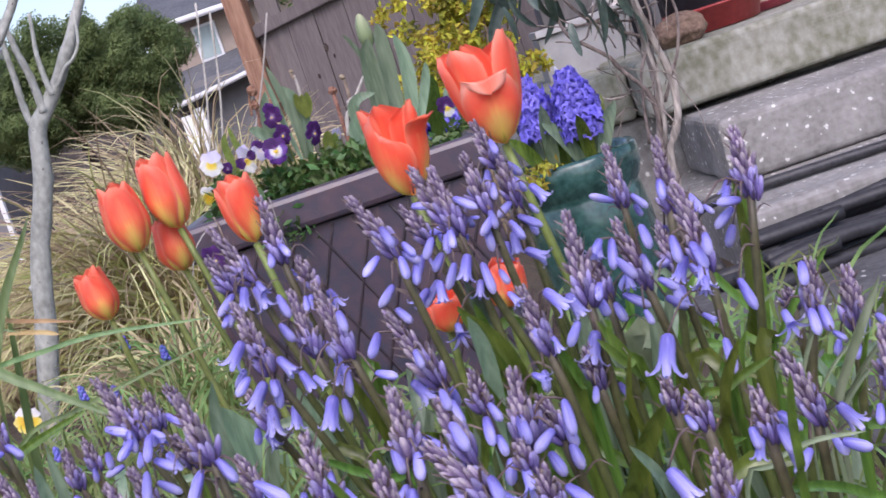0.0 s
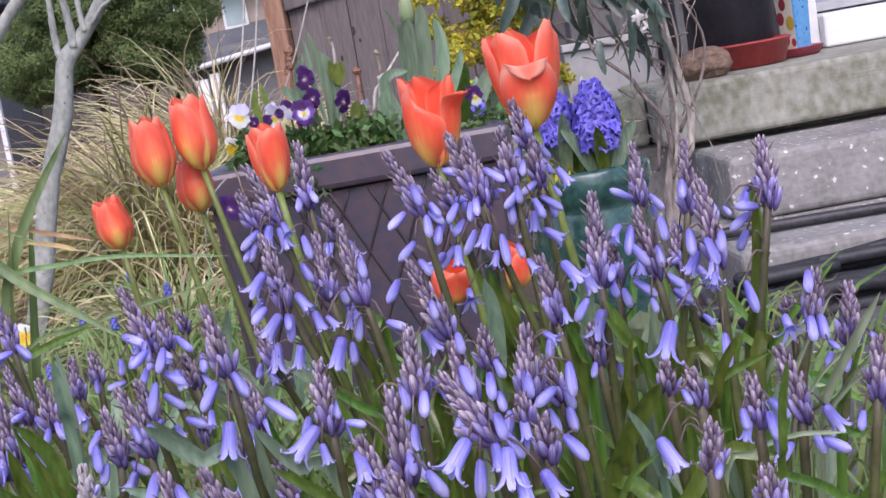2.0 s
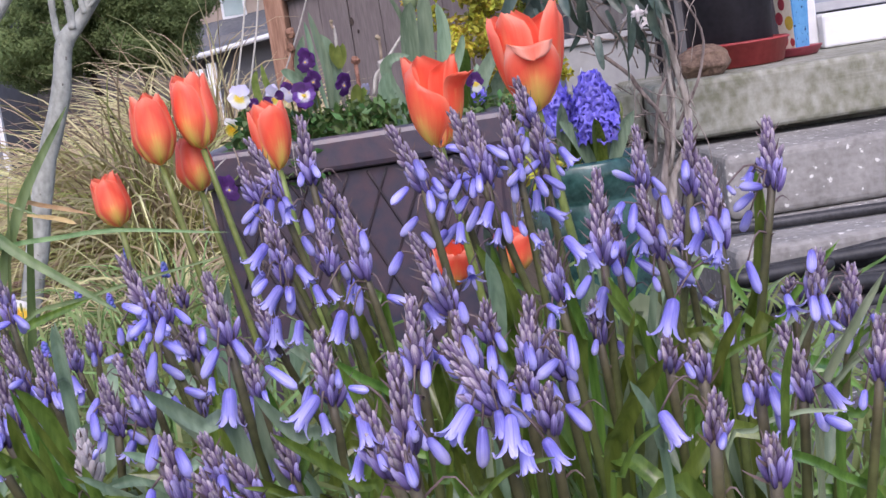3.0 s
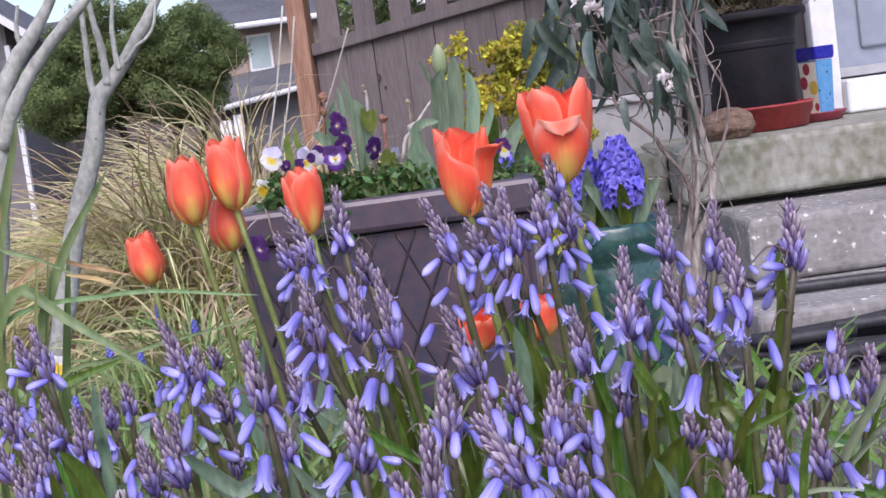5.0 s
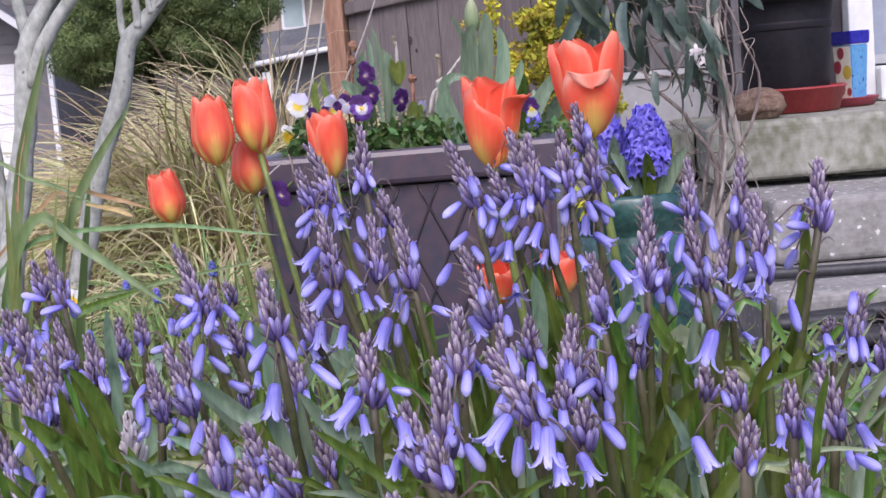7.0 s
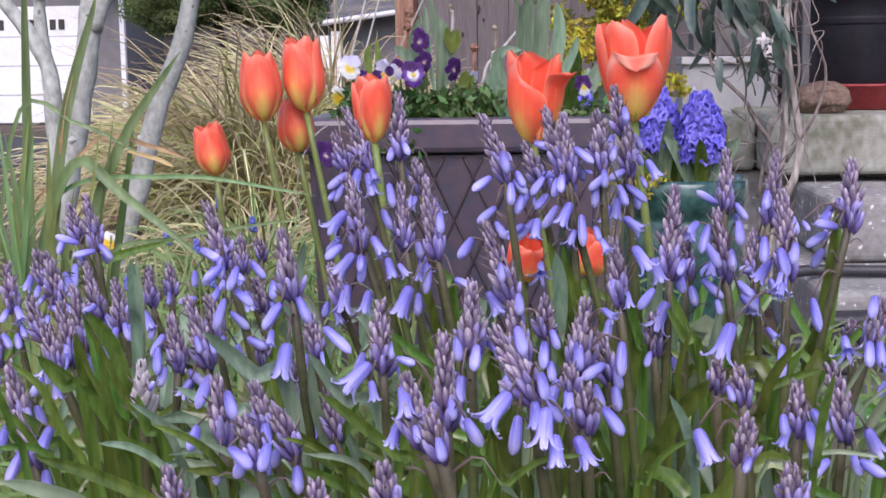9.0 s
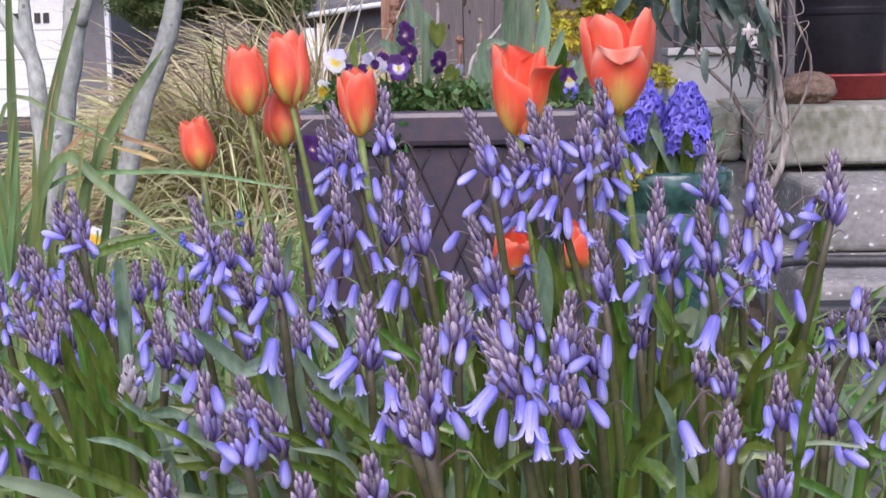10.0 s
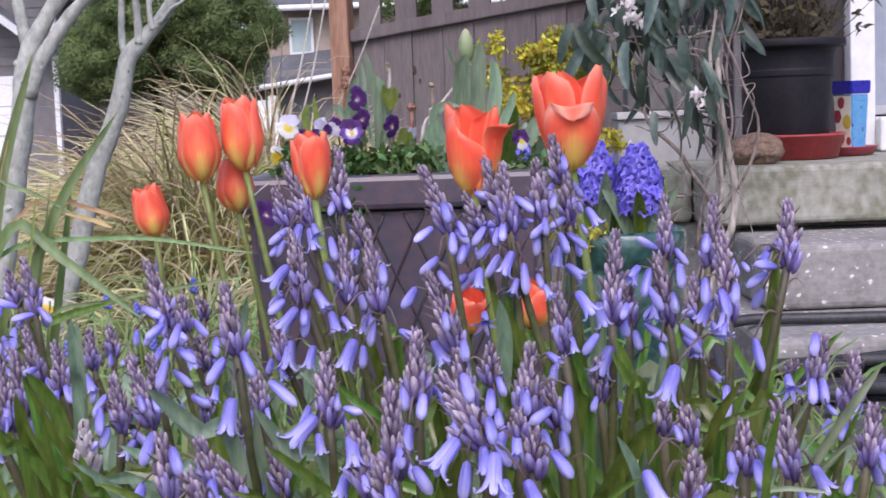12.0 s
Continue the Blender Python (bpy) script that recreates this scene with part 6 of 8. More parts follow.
# ---- house at the porch ----
SIDING = material("grey-violet siding", (0.029, 0.025, 0.031), (0.050, 0.044, 0.052), 3, 0.75, 0.2, 6)
WHITE = material("white paint", (0.68, 0.685, 0.69), (0.80, 0.805, 0.81), 3, 0.5, 0.1, 8)
DOOR_BLUE = material("blue-grey door paint", (0.25, 0.285, 0.345), (0.31, 0.345, 0.41), 3, 0.4, 0.08, 8)
LATH = material("grey lath", (0.095, 0.09, 0.092), (0.17, 0.165, 0.168), 12, 0.8, 0.3, 5, stretch=(1, 1, 0.2))
PALE_PANEL = material("pale grey panel", (0.36, 0.365, 0.38), (0.48, 0.485, 0.495), 3.6, 0.7, 0.2, 6)
tagged(box("house_wall", 0.938, 1.458, 5.162, 5.424, 0.15, 3.904, SIDING, 0.004), "grey-violet painted house wall beside the door", "wall", kind="structure")
tagged(box("house_wall_right", 2.566, 6.908, 5.162, 5.424, 0.15, 3.904, SIDING, 0.004), "grey-violet painted house wall", "wall", kind="structure")
tagged(box("house_wall_top", 1.461, 2.563, 5.162, 5.424, 2.414, 3.904, SIDING, 0.004), "grey-violet painted wall over the door", "wall", kind="structure")


tagged(box("house_wall_side", 1.012, 1.201, 5.432, 9.852, -0.549, 3.904, SIDING, 0.004), "grey-violet painted side wall of the house", "wall", kind="structure")
tagged(box("house_wall_back", 1.209, 6.908, 9.606, 9.852, -0.549, 3.904, SIDING, 0.004), "grey-violet painted back wall of the house", "wall", kind="structure")
# Added, unseen roof slab: its overhang shades the porch and covers the house.
tagged(box("house_eave", 0.84, 7.072, 4.112, 10.18, 3.912, 4.076, SIDING, 0.01), "unseen grey-violet eave added to shade the porch", "eave", kind="structure")


def build_door():
    d = thing("door_1", (1.463, 5.096, 0.15), "blue-grey panelled front door in a white frame", "door", kind="structure")
    box("door_frame", 0.0, 0.09, 0.0, 0.20, 0.0, 2.16, WHITE, 0.006, d, "white door frame")
    box("door_frame", 1.01, 1.10, 0.0, 0.20, 0.0, 2.16, WHITE, 0.006, d, "white door frame")
    box("door_frame", 0.0, 1.10, 0.0, 0.20, 2.163, 2.26, WHITE, 0.006, d, "white door frame")
    box("sill", 0.091, 1.009, -0.05, 0.20, 0.0, 0.123, WHITE, 0.010, d, "white door sill")
    leaf_ = box("door_leaf", 0.094, 1.006, 0.082, 0.148, 0.128, 2.158, DOOR_BLUE, 0.005, d)
    box("kick_plate", 0.094, 1.006, 0.066, 0.081, 0.131, 0.164, PALE_PANEL, 0.003, leaf_, "pale weather bar")
    for z0, z1 in ((0.23, 0.98), (1.14, 2.02)):
        for x0, x1 in ((0.197, 0.51), (0.59, 0.903)):
            box("panel", x0, x1, 0.062, 0.081, z0, z1, DOOR_BLUE, 0.010, leaf_)


build_door()
tagged(box("pale_panel", 0.60, 0.933, 4.965, 5.129, 0.12, 0.296, PALE_PANEL, 0.004), "pale grey painted skirting panel behind the vine", "panel", kind="structure")
tagged(box("panel_ledge", 0.595, 0.935, 4.945, 5.129, 0.299, 0.325, PALE_PANEL, 0.004), "pale grey painted ledge over the skirting panel", "ledge", kind="structure")
tagged(box("side_siding", 0.64, 0.933, 4.985, 5.129, 0.328, 0.62, LATH, 0.004), "weathered grey siding behind the vine", "siding", kind="structure")

tagged(box("lath", 0.922, 0.945, 4.514, 4.533, 0.15, 2.239, LATH, 0.002), "narrow weathered grey lath behind the vine", "lath")

# ---- things on the porch ----
POT_PLANT = material("withered pot plant", (0.022, 0.022, 0.010), (0.085, 0.065, 0.030), 40, 0.8, 0.1, 4, 0.3, island=True)
BLACK_PLASTIC = material("black plastic", (0.011, 0.0098, 0.013), (0.021, 0.019, 0.0245), 14, 0.6, 0.1, 6)
BLACK_PLASTIC.node_tree.nodes["Principled BSDF"].inputs["Specular IOR Level"].default_value = 0.25
RED_PLASTIC = material("red plastic", (0.30, 0.034, 0.046), (0.42, 0.062, 0.076), 14, 0.4, 0.08, 6)
ROCK = material("brown rock", (0.095, 0.06, 0.042), (0.26, 0.175, 0.125), 30, 0.9, 0.8, 5)
CERAMIC_BLUE = material("blue ceramic", (0.012, 0.03, 0.25), (0.03, 0.06, 0.38), 20, 0.25, 0.05, 5, coat=0.4)
CERAMIC_DOTS = material("light blue dotted ceramic", (0.08, 0.30, 0.55), (0.12, 0.38, 0.62), 20, 0.25, 0.05, 5, coat=0.4, spots=(75, 0.30, (0.01, 0.015, 0.06)))
CERAMIC_FRUIT = material("cream ceramic with red fruit", (0.70, 0.66, 0.55), (0.80, 0.77, 0.66), 20, 0.25, 0.05, 5, coat=0.4)
CERAMIC_YELLOW = material("yellow ceramic band", (0.60, 0.48, 0.05), (0.72, 0.60, 0.10), 20, 0.25, 0.05, 5, coat=0.4)
TWIG = material("dry twig", (0.16, 0.12, 0.08), (0.36, 0.29, 0.21), 40, 0.85, 0.3, 4)


def turned(name, profile, mat, parent=None, label="", n=40, m=None):
    return part(name, mesh_of(name, *lathe(profile, n)), mat, parent, label, m)


def build_porch_pots():
    p = thing("nursery_pot", (1.1416, 4.719, 0.178), "large black plastic nursery pot standing in a red saucer", "flower pot", size=1.64)
    p.scale = (1.78, 1.78, 1.64)
    turned("wall", [(0.0, 0.002), (0.070, 0.002), (0.074, 0.01), (0.0828, 0.148), (0.083, 0.150), (0.0848, 0.1505), (0.085, 0.152), (0.0858, 0.161), (0.0856, 0.163), (0.0845, 0.1635), (0.0845, 0.166), (0.0885, 0.202), (0.089, 0.2045), (0.092, 0.206), (0.104, 0.2075), (0.107, 0.2085), (0.108, 0.211), (0.1075, 0.221), (0.1065, 0.2235), (0.104, 0.2245), (0.092, 0.2235), (0.090, 0.221), (0.09, 0.20), (0.0, 0.188)], BLACK_PLASTIC, p)
    rnd = random.Random(5)
    pieces = []
    for k in range(190):
        a, r = rnd.uniform(0, 6.28), rnd.uniform(0, 0.06)
        b = Vector((math.cos(a) * r, math.sin(a) * r, 0.188))
        e = b + Vector((rnd.uniform(-0.10, 0.10), rnd.uniform(-0.07, 0.07), rnd.uniform(0.03, 0.22)))
        pieces.append(tube_data(spline([b, (b + e) / 2 + noise.noise_vector(e * 9) * 0.02, e], 5), taper(0.0016, 0.0006, 5), 4))
        for q in range(6):
            u = e + noise.noise_vector(e * 40 + Vector((q, 0, 0))) * 0.012
            g = Vector((rnd.gauss(0, 0.012), rnd.gauss(0, 0.012), rnd.gauss(0, 0.010)))
            pieces.append(blade_data([u, u + g * 0.5 + Vector((0, 0, 0.003)), u + g], 0.008, 4))
    part("dry_plant", mesh_of("dry_plant", *join_data(pieces)), POT_PLANT, p, "withered dark olive and brown foliage")
    s = thing("pot_saucer", (1.1515, 4.7024, 0.152), "round red plastic saucer under the black pot", "saucer", size=1.64)
    turned("dish", [(0.0, 0.0), (0.090, 0.0), (0.103, 0.044), (0.105, 0.044), (0.108, 0.047), (0.103, 0.050), (0.095, 0.016), (0.0, 0.014)], RED_PLASTIC, s)
    s2 = thing("small_saucer", (1.3614, 4.8172, 0.152), "small flat red plastic saucer", "saucer", size=1.64)
    turned("dish", [(0.0, 0.0), (0.055, 0.0), (0.066, 0.016), (0.068, 0.018), (0.062, 0.016), (0.050, 0.006), (0.0, 0.006)], RED_PLASTIC, s2)
    c = thing("painted_pot", (1.396, 4.86, 0.164), "tall square ceramic pot, blue rim, painted dots and fruit", "flower pot", size=1.64)
    c.scale = (1.12, 1.12, 1.55)
    c.rotation_euler = (0, 0, radians(-60))
    def frustum(nm, z0, z1, a0, a1, mat, label=""):
        bm = bmesh.new()
        bmesh.ops.create_cube(bm, size=1)
        for v in bm.verts:
            a = a1 if v.co.z > 0 else a0
            v.co = Vector((math.copysign(a, v.co.x), math.copysign(a, v.co.y), z1 if v.co.z > 0 else z0))
        bmesh.ops.bevel(bm, geom=bm.edges[:], offset=0.003, segments=2, affect="EDGES")
        return part(nm, bm, mat, c, label)
    frustum("body", 0.0, 0.125, 0.030, 0.037, CERAMIC_DOTS, "light blue body with black dots")
    frustum("rim", 0.126, 0.155, 0.041, 0.043, CERAMIC_BLUE, "deep blue rim")
    bm = bmesh.new()
    for p0 in ((-0.0288, -0.0322, 0.004), (0.0288, -0.0322, 0.004), (0.0355, -0.0382, 0.122), (-0.0355, -0.0382, 0.122)):
        bm.verts.new(p0)
    bm.faces.new(bm.verts[:])
    panel = part("fruit_panel", bm, CERAMIC_FRUIT, c, "cream panel with red fruit")
    for fx, fz, fr, fm in ((-0.006, 0.108, 0.018, RED_PLASTIC), (-0.022, 0.078, 0.020, RED_PLASTIC), (0.016, 0.066, 0.022, CERAMIC_YELLOW), (-0.012, 0.030, 0.021, RED_PLASTIC), (0.020, 0.022, 0.012, RED_PLASTIC)):
        y = -0.0322 - 0.006 * (fz - 0.004) / 0.118
        bm = bmesh.new()
        bmesh.ops.create_uvsphere(bm, u_segments=14, v_segments=8, radius=1)
        for v in bm.verts:
            v.co = Vector((fx + v.co.x * fr * 0.8, y + v.co.y * 0.0012, fz + v.co.z * fr * 0.8))
        part("fruit", bm, fm, panel, "painted yellow fruit" if fm is CERAMIC_YELLOW else "painted red fruit")
    bm = bmesh.new()
    bmesh.ops.create_icosphere(bm, subdivisions=4, radius=1)
    for v in bm.verts:
        q = v.co.copy()
        v.co = Vector((q.x * 0.058, q.y * 0.045, q.z * 0.034)) + Vector((0, 0, max(0.0, q.z) * -0.004)) + noise.noise_vector(q * 1.3) * 0.008 + noise.noise_vector(q * 4) * 0.0025
    r = part("rock", bm, ROCK)
    r.location, r.scale = (0.9629, 4.44, 0.192), (1.64, 1.64, 1.64)
    tagged(r, "rounded rough brown rock on the porch edge", "rock")


build_porch_pots()


# ---- hoses ----
RUBBER = material("black rubber", (0.018, 0.018, 0.02), (0.045, 0.045, 0.05), 20, 0.5, 0.15, 5)


def hose(name, pts, r, label):
    o = Vector(pts[0])
    ob = part(name, tube(name, spline([Vector(p) - o for p in pts], 48), r, 10), RUBBER)
    ob.location = o
    tagged(ob, label, "hose", "garden hoses")


hose("garden_hose", [(0.668, 3.40, -0.360), (0.676, 3.604, -0.26), (0.750, 3.661, -0.2307), (0.938, 3.661, -0.2307), (1.332, 3.628, -0.2307), (2.152, 3.554, -0.2307)], 0.0151, "thick black garden hose lying across the low step")
for k in range(12):
    rnd = random.Random(k)
    y = 3.349 - 0.044 * (k % 5)
    z = -0.359 + 0.036 * (k // 5)
    w = [rnd.uniform(-1, 1) for q in range(6)]
    hose("garden_hose", [(0.594 + 0.033 * k, y - 0.033, z), (0.725, y - 0.049 + 0.033 * w[0], z + 0.010 * w[1]), (0.92, y + 0.033 * w[2], z + 0.013 * w[3]), (1.25, y + 0.033, z + 0.020 * w[4]), (1.66, y + 0.049 * w[5], z), (2.07, y + 0.033, max(-0.359, z - 0.033))], 0.018, "coiled black garden hose heaped beside the step")


# ---- far houses ----
FAR_GREY = material("far grey siding", (0.155, 0.15, 0.155), (0.205, 0.20, 0.205), 0.8, 0.8, 0.1, 6)
FAR_ROOF = material("far shingles", (0.07, 0.075, 0.085), (0.13, 0.135, 0.145), 1.5, 0.9, 0.2, 8)
FAR_BEIGE = material("far tan siding", (0.36, 0.29, 0.23), (0.46, 0.38, 0.31), 0.8, 0.8, 0.1, 6)
FAR_FENCE = material("far fence boards", (0.075, 0.066, 0.062), (0.135, 0.12, 0.112), 2, 0.9, 0.2, 6, 0.2)
# pale teal pane of the far house's window
GLASS = material("pale teal window pane", (0.25, 0.36, 0.36), (0.42, 0.52, 0.52), 0.7, 0.3, 0.0, 3)
DARK_GLASS = material("dark garage glass", (0.02, 0.022, 0.025), (0.05, 0.052, 0.055), 0.7, 0.15, 0.0, 3)
ASPHALT = material("street asphalt", (0.045, 0.045, 0.047), (0.075, 0.075, 0.078), 2, 0.9, 0.2, 12)


def gable(name, x0, x1, y0, y1, eave, ridge, mat, parent, over=0.4, thick=0.16):
    """A roof of two slopes whose ridge runs away from the street."""
    xm = (x0 + x1) / 2
    bm = bmesh.new()
    prof = [(x0 - over, eave - 0.25), (xm, ridge), (x1 + over, eave - 0.25), (x1 + over, eave - 0.25 + thick), (xm, ridge + thick), (x0 - over, eave - 0.25 + thick)]
    a = [bm.verts.new((x, y0, z)) for x, z in prof]
    b = [bm.verts.new((x, y1, z)) for x, z in prof]
    n = len(prof)
    for i in range(n):
        bm.faces.new((a[i], b[i], b[(i + 1) % n], a[(i + 1) % n]))
    for q in (a, b):
        bm.faces.new((q[0], q[1], q[4], q[5]))
        bm.faces.new((q[1], q[2], q[3], q[4]))
    bmesh.ops.recalc_face_normals(bm, faces=bm.faces[:])
    return part(name, bm, mat, parent)


def build_garage_house():
    h = thing("garage_house", (-11.8, 30.0, -1.07), "grey house with a white garage door across the street", "house")
    w, eave, ridge = 3.55, 4.5, 7.4
    box("wall", -w, w, 0.0, 8.0, 0.0, eave, FAR_GREY, 0, h)
    bm = bmesh.new()
    a = [bm.verts.new(p) for p in ((-w, 0.0, eave + 0.001), (w, 0.0, eave + 0.001), (0, 0.0, ridge))]
    b = [bm.verts.new(p) for p in ((-w, 0.3, eave + 0.001), (w, 0.3, eave + 0.001), (0, 0.3, ridge))]
    bm.faces.new(a)
    bm.faces.new(b[::-1])
    for i in range(3):
        bm.faces.new((a[i], b[i], b[(i + 1) % 3], a[(i + 1) % 3]))
    part("gable_wall", bm, FAR_GREY, h)
    gable("roof", -w, w, -0.5, 3.1, eave - 0.19, ridge, FAR_ROOF, h, 0.65)
    for s in (-1, 1):
        fascia = tube_data([(s * (w + 0.65), -0.53, eave - 0.42), (0, -0.53, ridge + 0.06)], 0.10, 4)
        part("fascia", mesh_of("fascia", *fascia, smooth=False), WHITE, h, "white fascia board")
    # a lower gable over the garage door
    gable("garage_roof", -1.55, 3.35, -0.9, -0.03, 3.15, 5.08, FAR_ROOF, h, 0.35)
    for s in (-1, 1):
        fascia = tube_data([(0.9 + s * 2.8, -0.93, 2.93), (0.9, -0.93, 5.12)], 0.09, 4)
        part("fascia", mesh_of("fascia", *fascia, smooth=False), WHITE, h, "white fascia board")
    bm = bmesh.new()
    q = [bm.verts.new(p) for p in ((-9.0, 3.2, 2.6), (w + 0.3, 3.2, 2.6), (w + 0.3, 7.6, 5.09), (-9.0, 7.6, 5.09), (-9.0, 12.0, 2.6), (w + 0.3, 12.0, 2.6))]
    for f_ in ((0, 1, 2, 3), (3, 2, 5, 4), (1, 5, 2), (0, 3, 4), (0, 4, 5, 1)):
        bm.faces.new([q[k] for k in f_])
    part("main_roof", bm, FAR_ROOF, h, "slate-grey main roof behind the gable")
    box("corner_trim", w - 0.04, w + 0.06, -0.05, 0.1, 0.0, eave - 0.5, WHITE, 0, h, "white corner board")
    for k in range(23):
        z = 2.75 + k * 0.2
        half = w if z < eave else w * (ridge - z) / (ridge - eave)
        box("siding_board", -half + 0.05, half - 0.05, -0.022, -0.002, z, z + 0.17, FAR_GREY, 0, h)
    g = box("garage_door", -2.1, 2.83, -0.06, 0.05, 0.05, 2.53, WHITE, 0.01, h, "white panelled garage door")
    for k in range(7):
        for e in (0.0, 0.19):
            x = -1.95 + k * 0.66 + e
            box("pane", x, x + 0.13, -0.075, -0.061, 2.03, 2.25, DARK_GLASS, 0, g)
    for z in (0.65, 1.27, 1.89):
        box("door_groove", -2.1, 2.83, -0.066, -0.061, z - 0.015, z + 0.015, PALE_PANEL, 0, g)


def build_far_house():
    h = thing("far_house", (-2.6, 32.0, -1.0), "tan and grey two-storey house with slate-grey roofs", "house")
    box("wall", -1.5, 6.0, 0.0, 8.0, 2.4, 4.0, FAR_BEIGE, 0, h)
    box("lower_wall", -1.5, 6.0, -1.6, 8.0, 0.0, 2.39, FAR_GREY, 0, h, "grey lower storey")
    bm = bmesh.new()
    q = [bm.verts.new(p) for p in ((-1.9, -2.2, 1.95), (6.2, -2.2, 3.0), (6.2, 0.0, 3.4), (-1.9, 0.0, 2.7), (-1.9, -2.2, 1.85), (6.2, -2.2, 2.9), (6.2, 0.0, 3.3), (-1.9, 0.0, 2.6))]
    for f in ((0, 1, 2, 3), (7, 6, 5, 4), (0, 4, 5, 1), (2, 6, 7, 3), (1, 5, 6, 2), (0, 3, 7, 4)):
        bm.faces.new([q[i] for i in f])
    part("porch_roof", bm, FAR_ROOF, h, "low slate-grey porch roof")
    part("gutter", tube("gutter", [(-1.9, -2.25, 1.93), (6.2, -2.25, 2.98)], 0.06, 6), WHITE, h, "white gutter")
    bm = bmesh.new()
    q = [bm.verts.new(p) for p in ((-2.0, -0.6, 3.85), (6.4, -0.6, 3.85), (6.4, 4.0, 5.6), (-2.0, 4.0, 5.6), (-2.0, -0.6, 3.7), (6.4, -0.6, 3.7), (6.4, 4.0, 5.4), (-2.0, 4.0, 5.4))]
    for f in ((0, 1, 2, 3), (7, 6, 5, 4), (0, 4, 5, 1), (2, 6, 7, 3), (1, 5, 6, 2), (0, 3, 7, 4)):
        bm.faces.new([q[i] for i in f])
    part("roof", bm, FAR_ROOF, h)
    part("gutter", tube("gutter", [(-2.0, -0.65, 3.78), (6.4, -0.65, 3.78)], 0.07, 6), WHITE, h, "white gutter")
    wd = box("window", -0.85, -0.30, -0.08, 0.02, 2.78, 3.6, WHITE, 0.01, h, "white-framed window")
    box("pane", -0.79, -0.36, -0.095, -0.081, 2.84, 3.54, GLASS, 0, wd)
    box("pillar", -1.15, -0.95, -2.1, -1.9, 0.0, 1.84, WHITE, 0.01, h, "white porch post")
    box("low_wall", -1.45, -1.2, -2.1, -1.7, 0.0, 1.75, WHITE, 0.01, h, "white panel beside the porch")


def build_filler_fence():
    # Added stand-in: its boards cover the bright sky gap between the far houses.
    t = thing("filler_fence", (-8.2, 33.4, -1.07), "grey-brown board fence added to fill the gap between the far houses", "fence")
    rnd = random.Random(4)
    for k in range(15):
        box("board", 0.29 * k, 0.29 * k + 0.28, rnd.uniform(-0.01, 0.01), 0.03, 0.0, 2.7 + rnd.uniform(-0.02, 0.02), FAR_FENCE, 0, t)
    for z in (0.6, 2.2):
        box("rail", 0.0, 4.3, 0.04, 0.10, z, z + 0.1, FAR_FENCE, 0, t)


build_garage_house()
build_far_house()
build_filler_fence()
tagged(box("road", -60, 60, 18.2, 25.0, -1.12, -1.05, ASPHALT, 0), "grey asphalt street beyond the garden", "road", kind="structure")


# ---- evergreen shrub ----
SHRUB = material("evergreen leaves", (0.105, 0.158, 0.060), (0.215, 0.282, 0.105), 1.5, 0.9, 0.0, 3, 0.10, glow=0.35, island=True)


def crown_data(rnd, blobs, count, size, shell=0.55, loose=9.0):
    """Many small folded leaves scattered through a heap of uneven clumps."""
    verts, faces = [], []
    vol = [b[1] ** 2 for b in blobs]
    for k in range(count):
        c, r, sq = rnd.choices(blobs, vol)[0]
        d = Vector((rnd.gauss(0, 1), rnd.gauss(0, 1), rnd.gauss(0, 1))).normalized()
        rad = r * (shell + (1 - shell) * rnd.random() ** 0.5) * (1 + 0.22 * noise.noise(d * 2.3 + Vector(c)))
        p = Vector(c) + Vector((d.x * rad, d.y * rad, d.z * rad * sq))
        any_ = Vector((rnd.gauss(0, 1), rnd.gauss(0, 1), rnd.gauss(0, 1)))
        nn = (d + any_ * loose).normalized()
        ax = Matrix.Rotation(rnd.uniform(0, 6.28), 3, nn) @ nn.orthogonal().normalized()
        sd = nn.cross(ax)
        s = size * rnd.uniform(0.6, 1.4)
        o = len(verts)
        verts += [p, p + ax * s * 0.5 + sd * s * 0.24 + nn * s * 0.06, p + ax * s, p + ax * s * 0.5 - sd * s * 0.24 + nn * s * 0.06]
        faces += [(o, o + 1, o + 2), (o, o + 2, o + 3)]
    return verts, faces


def build_shrub():
    rnd = random.Random(11)
    t = thing("evergreen_shrub", (-2.50, 13.2, -1.08), "large dense dark-green evergreen shrub", "shrub")
    blobs = []
    # two leaning masses with a hollow under the place where they meet
    for (cx, cz), rx, rz, deep, count in (((0.462, 2.268), 0.46, 0.42, 0.0, 110), ((-0.481, 2.174), 0.52, 0.42, 0.0, 100), ((-0.156, 2.551), 0.42, 0.30, 0.1, 40), ((0.434, 1.918), 0.36, 0.20, 0.0, 36), ((-0.086, 1.989), 0.62, 0.24, 0.55, 60), ((-0.769, 1.870), 0.42, 0.15, 0.2, 34)):
        for k in range(count):
            a, q = rnd.uniform(0, 6.28), math.sqrt(rnd.random())
            x, z = cx + rx * q * math.cos(a), cz + rz * q * math.sin(a)
            if deep > 0.5 or math.hypot(x - -0.015, z - 1.767) > 0.2:
                blobs.append(((x, deep + rnd.uniform(-0.5, 0.5), z), rnd.uniform(0.07, 0.19), 0.9))
    part("crown", mesh_of("crown", *crown_data(rnd, blobs, 200000, 0.030, 0.2, 0.35), smooth=False), SHRUB, t)
    for k in range(6):
        a = k * 1.3
        part("trunk", tube("trunk", spline([(0.06 * k - 0.05, 0.4, 0), (0.2 * math.cos(a) + 0.05, 0.4 + 0.1 * math.sin(a), 0.9), (0.55 * math.cos(a) + 0.1, 0.35 + 0.1 * math.sin(a), 1.9)], 8), taper(0.045, 0.02, 8), 7, 0.1), TWIG_DARK, t)


build_shrub()


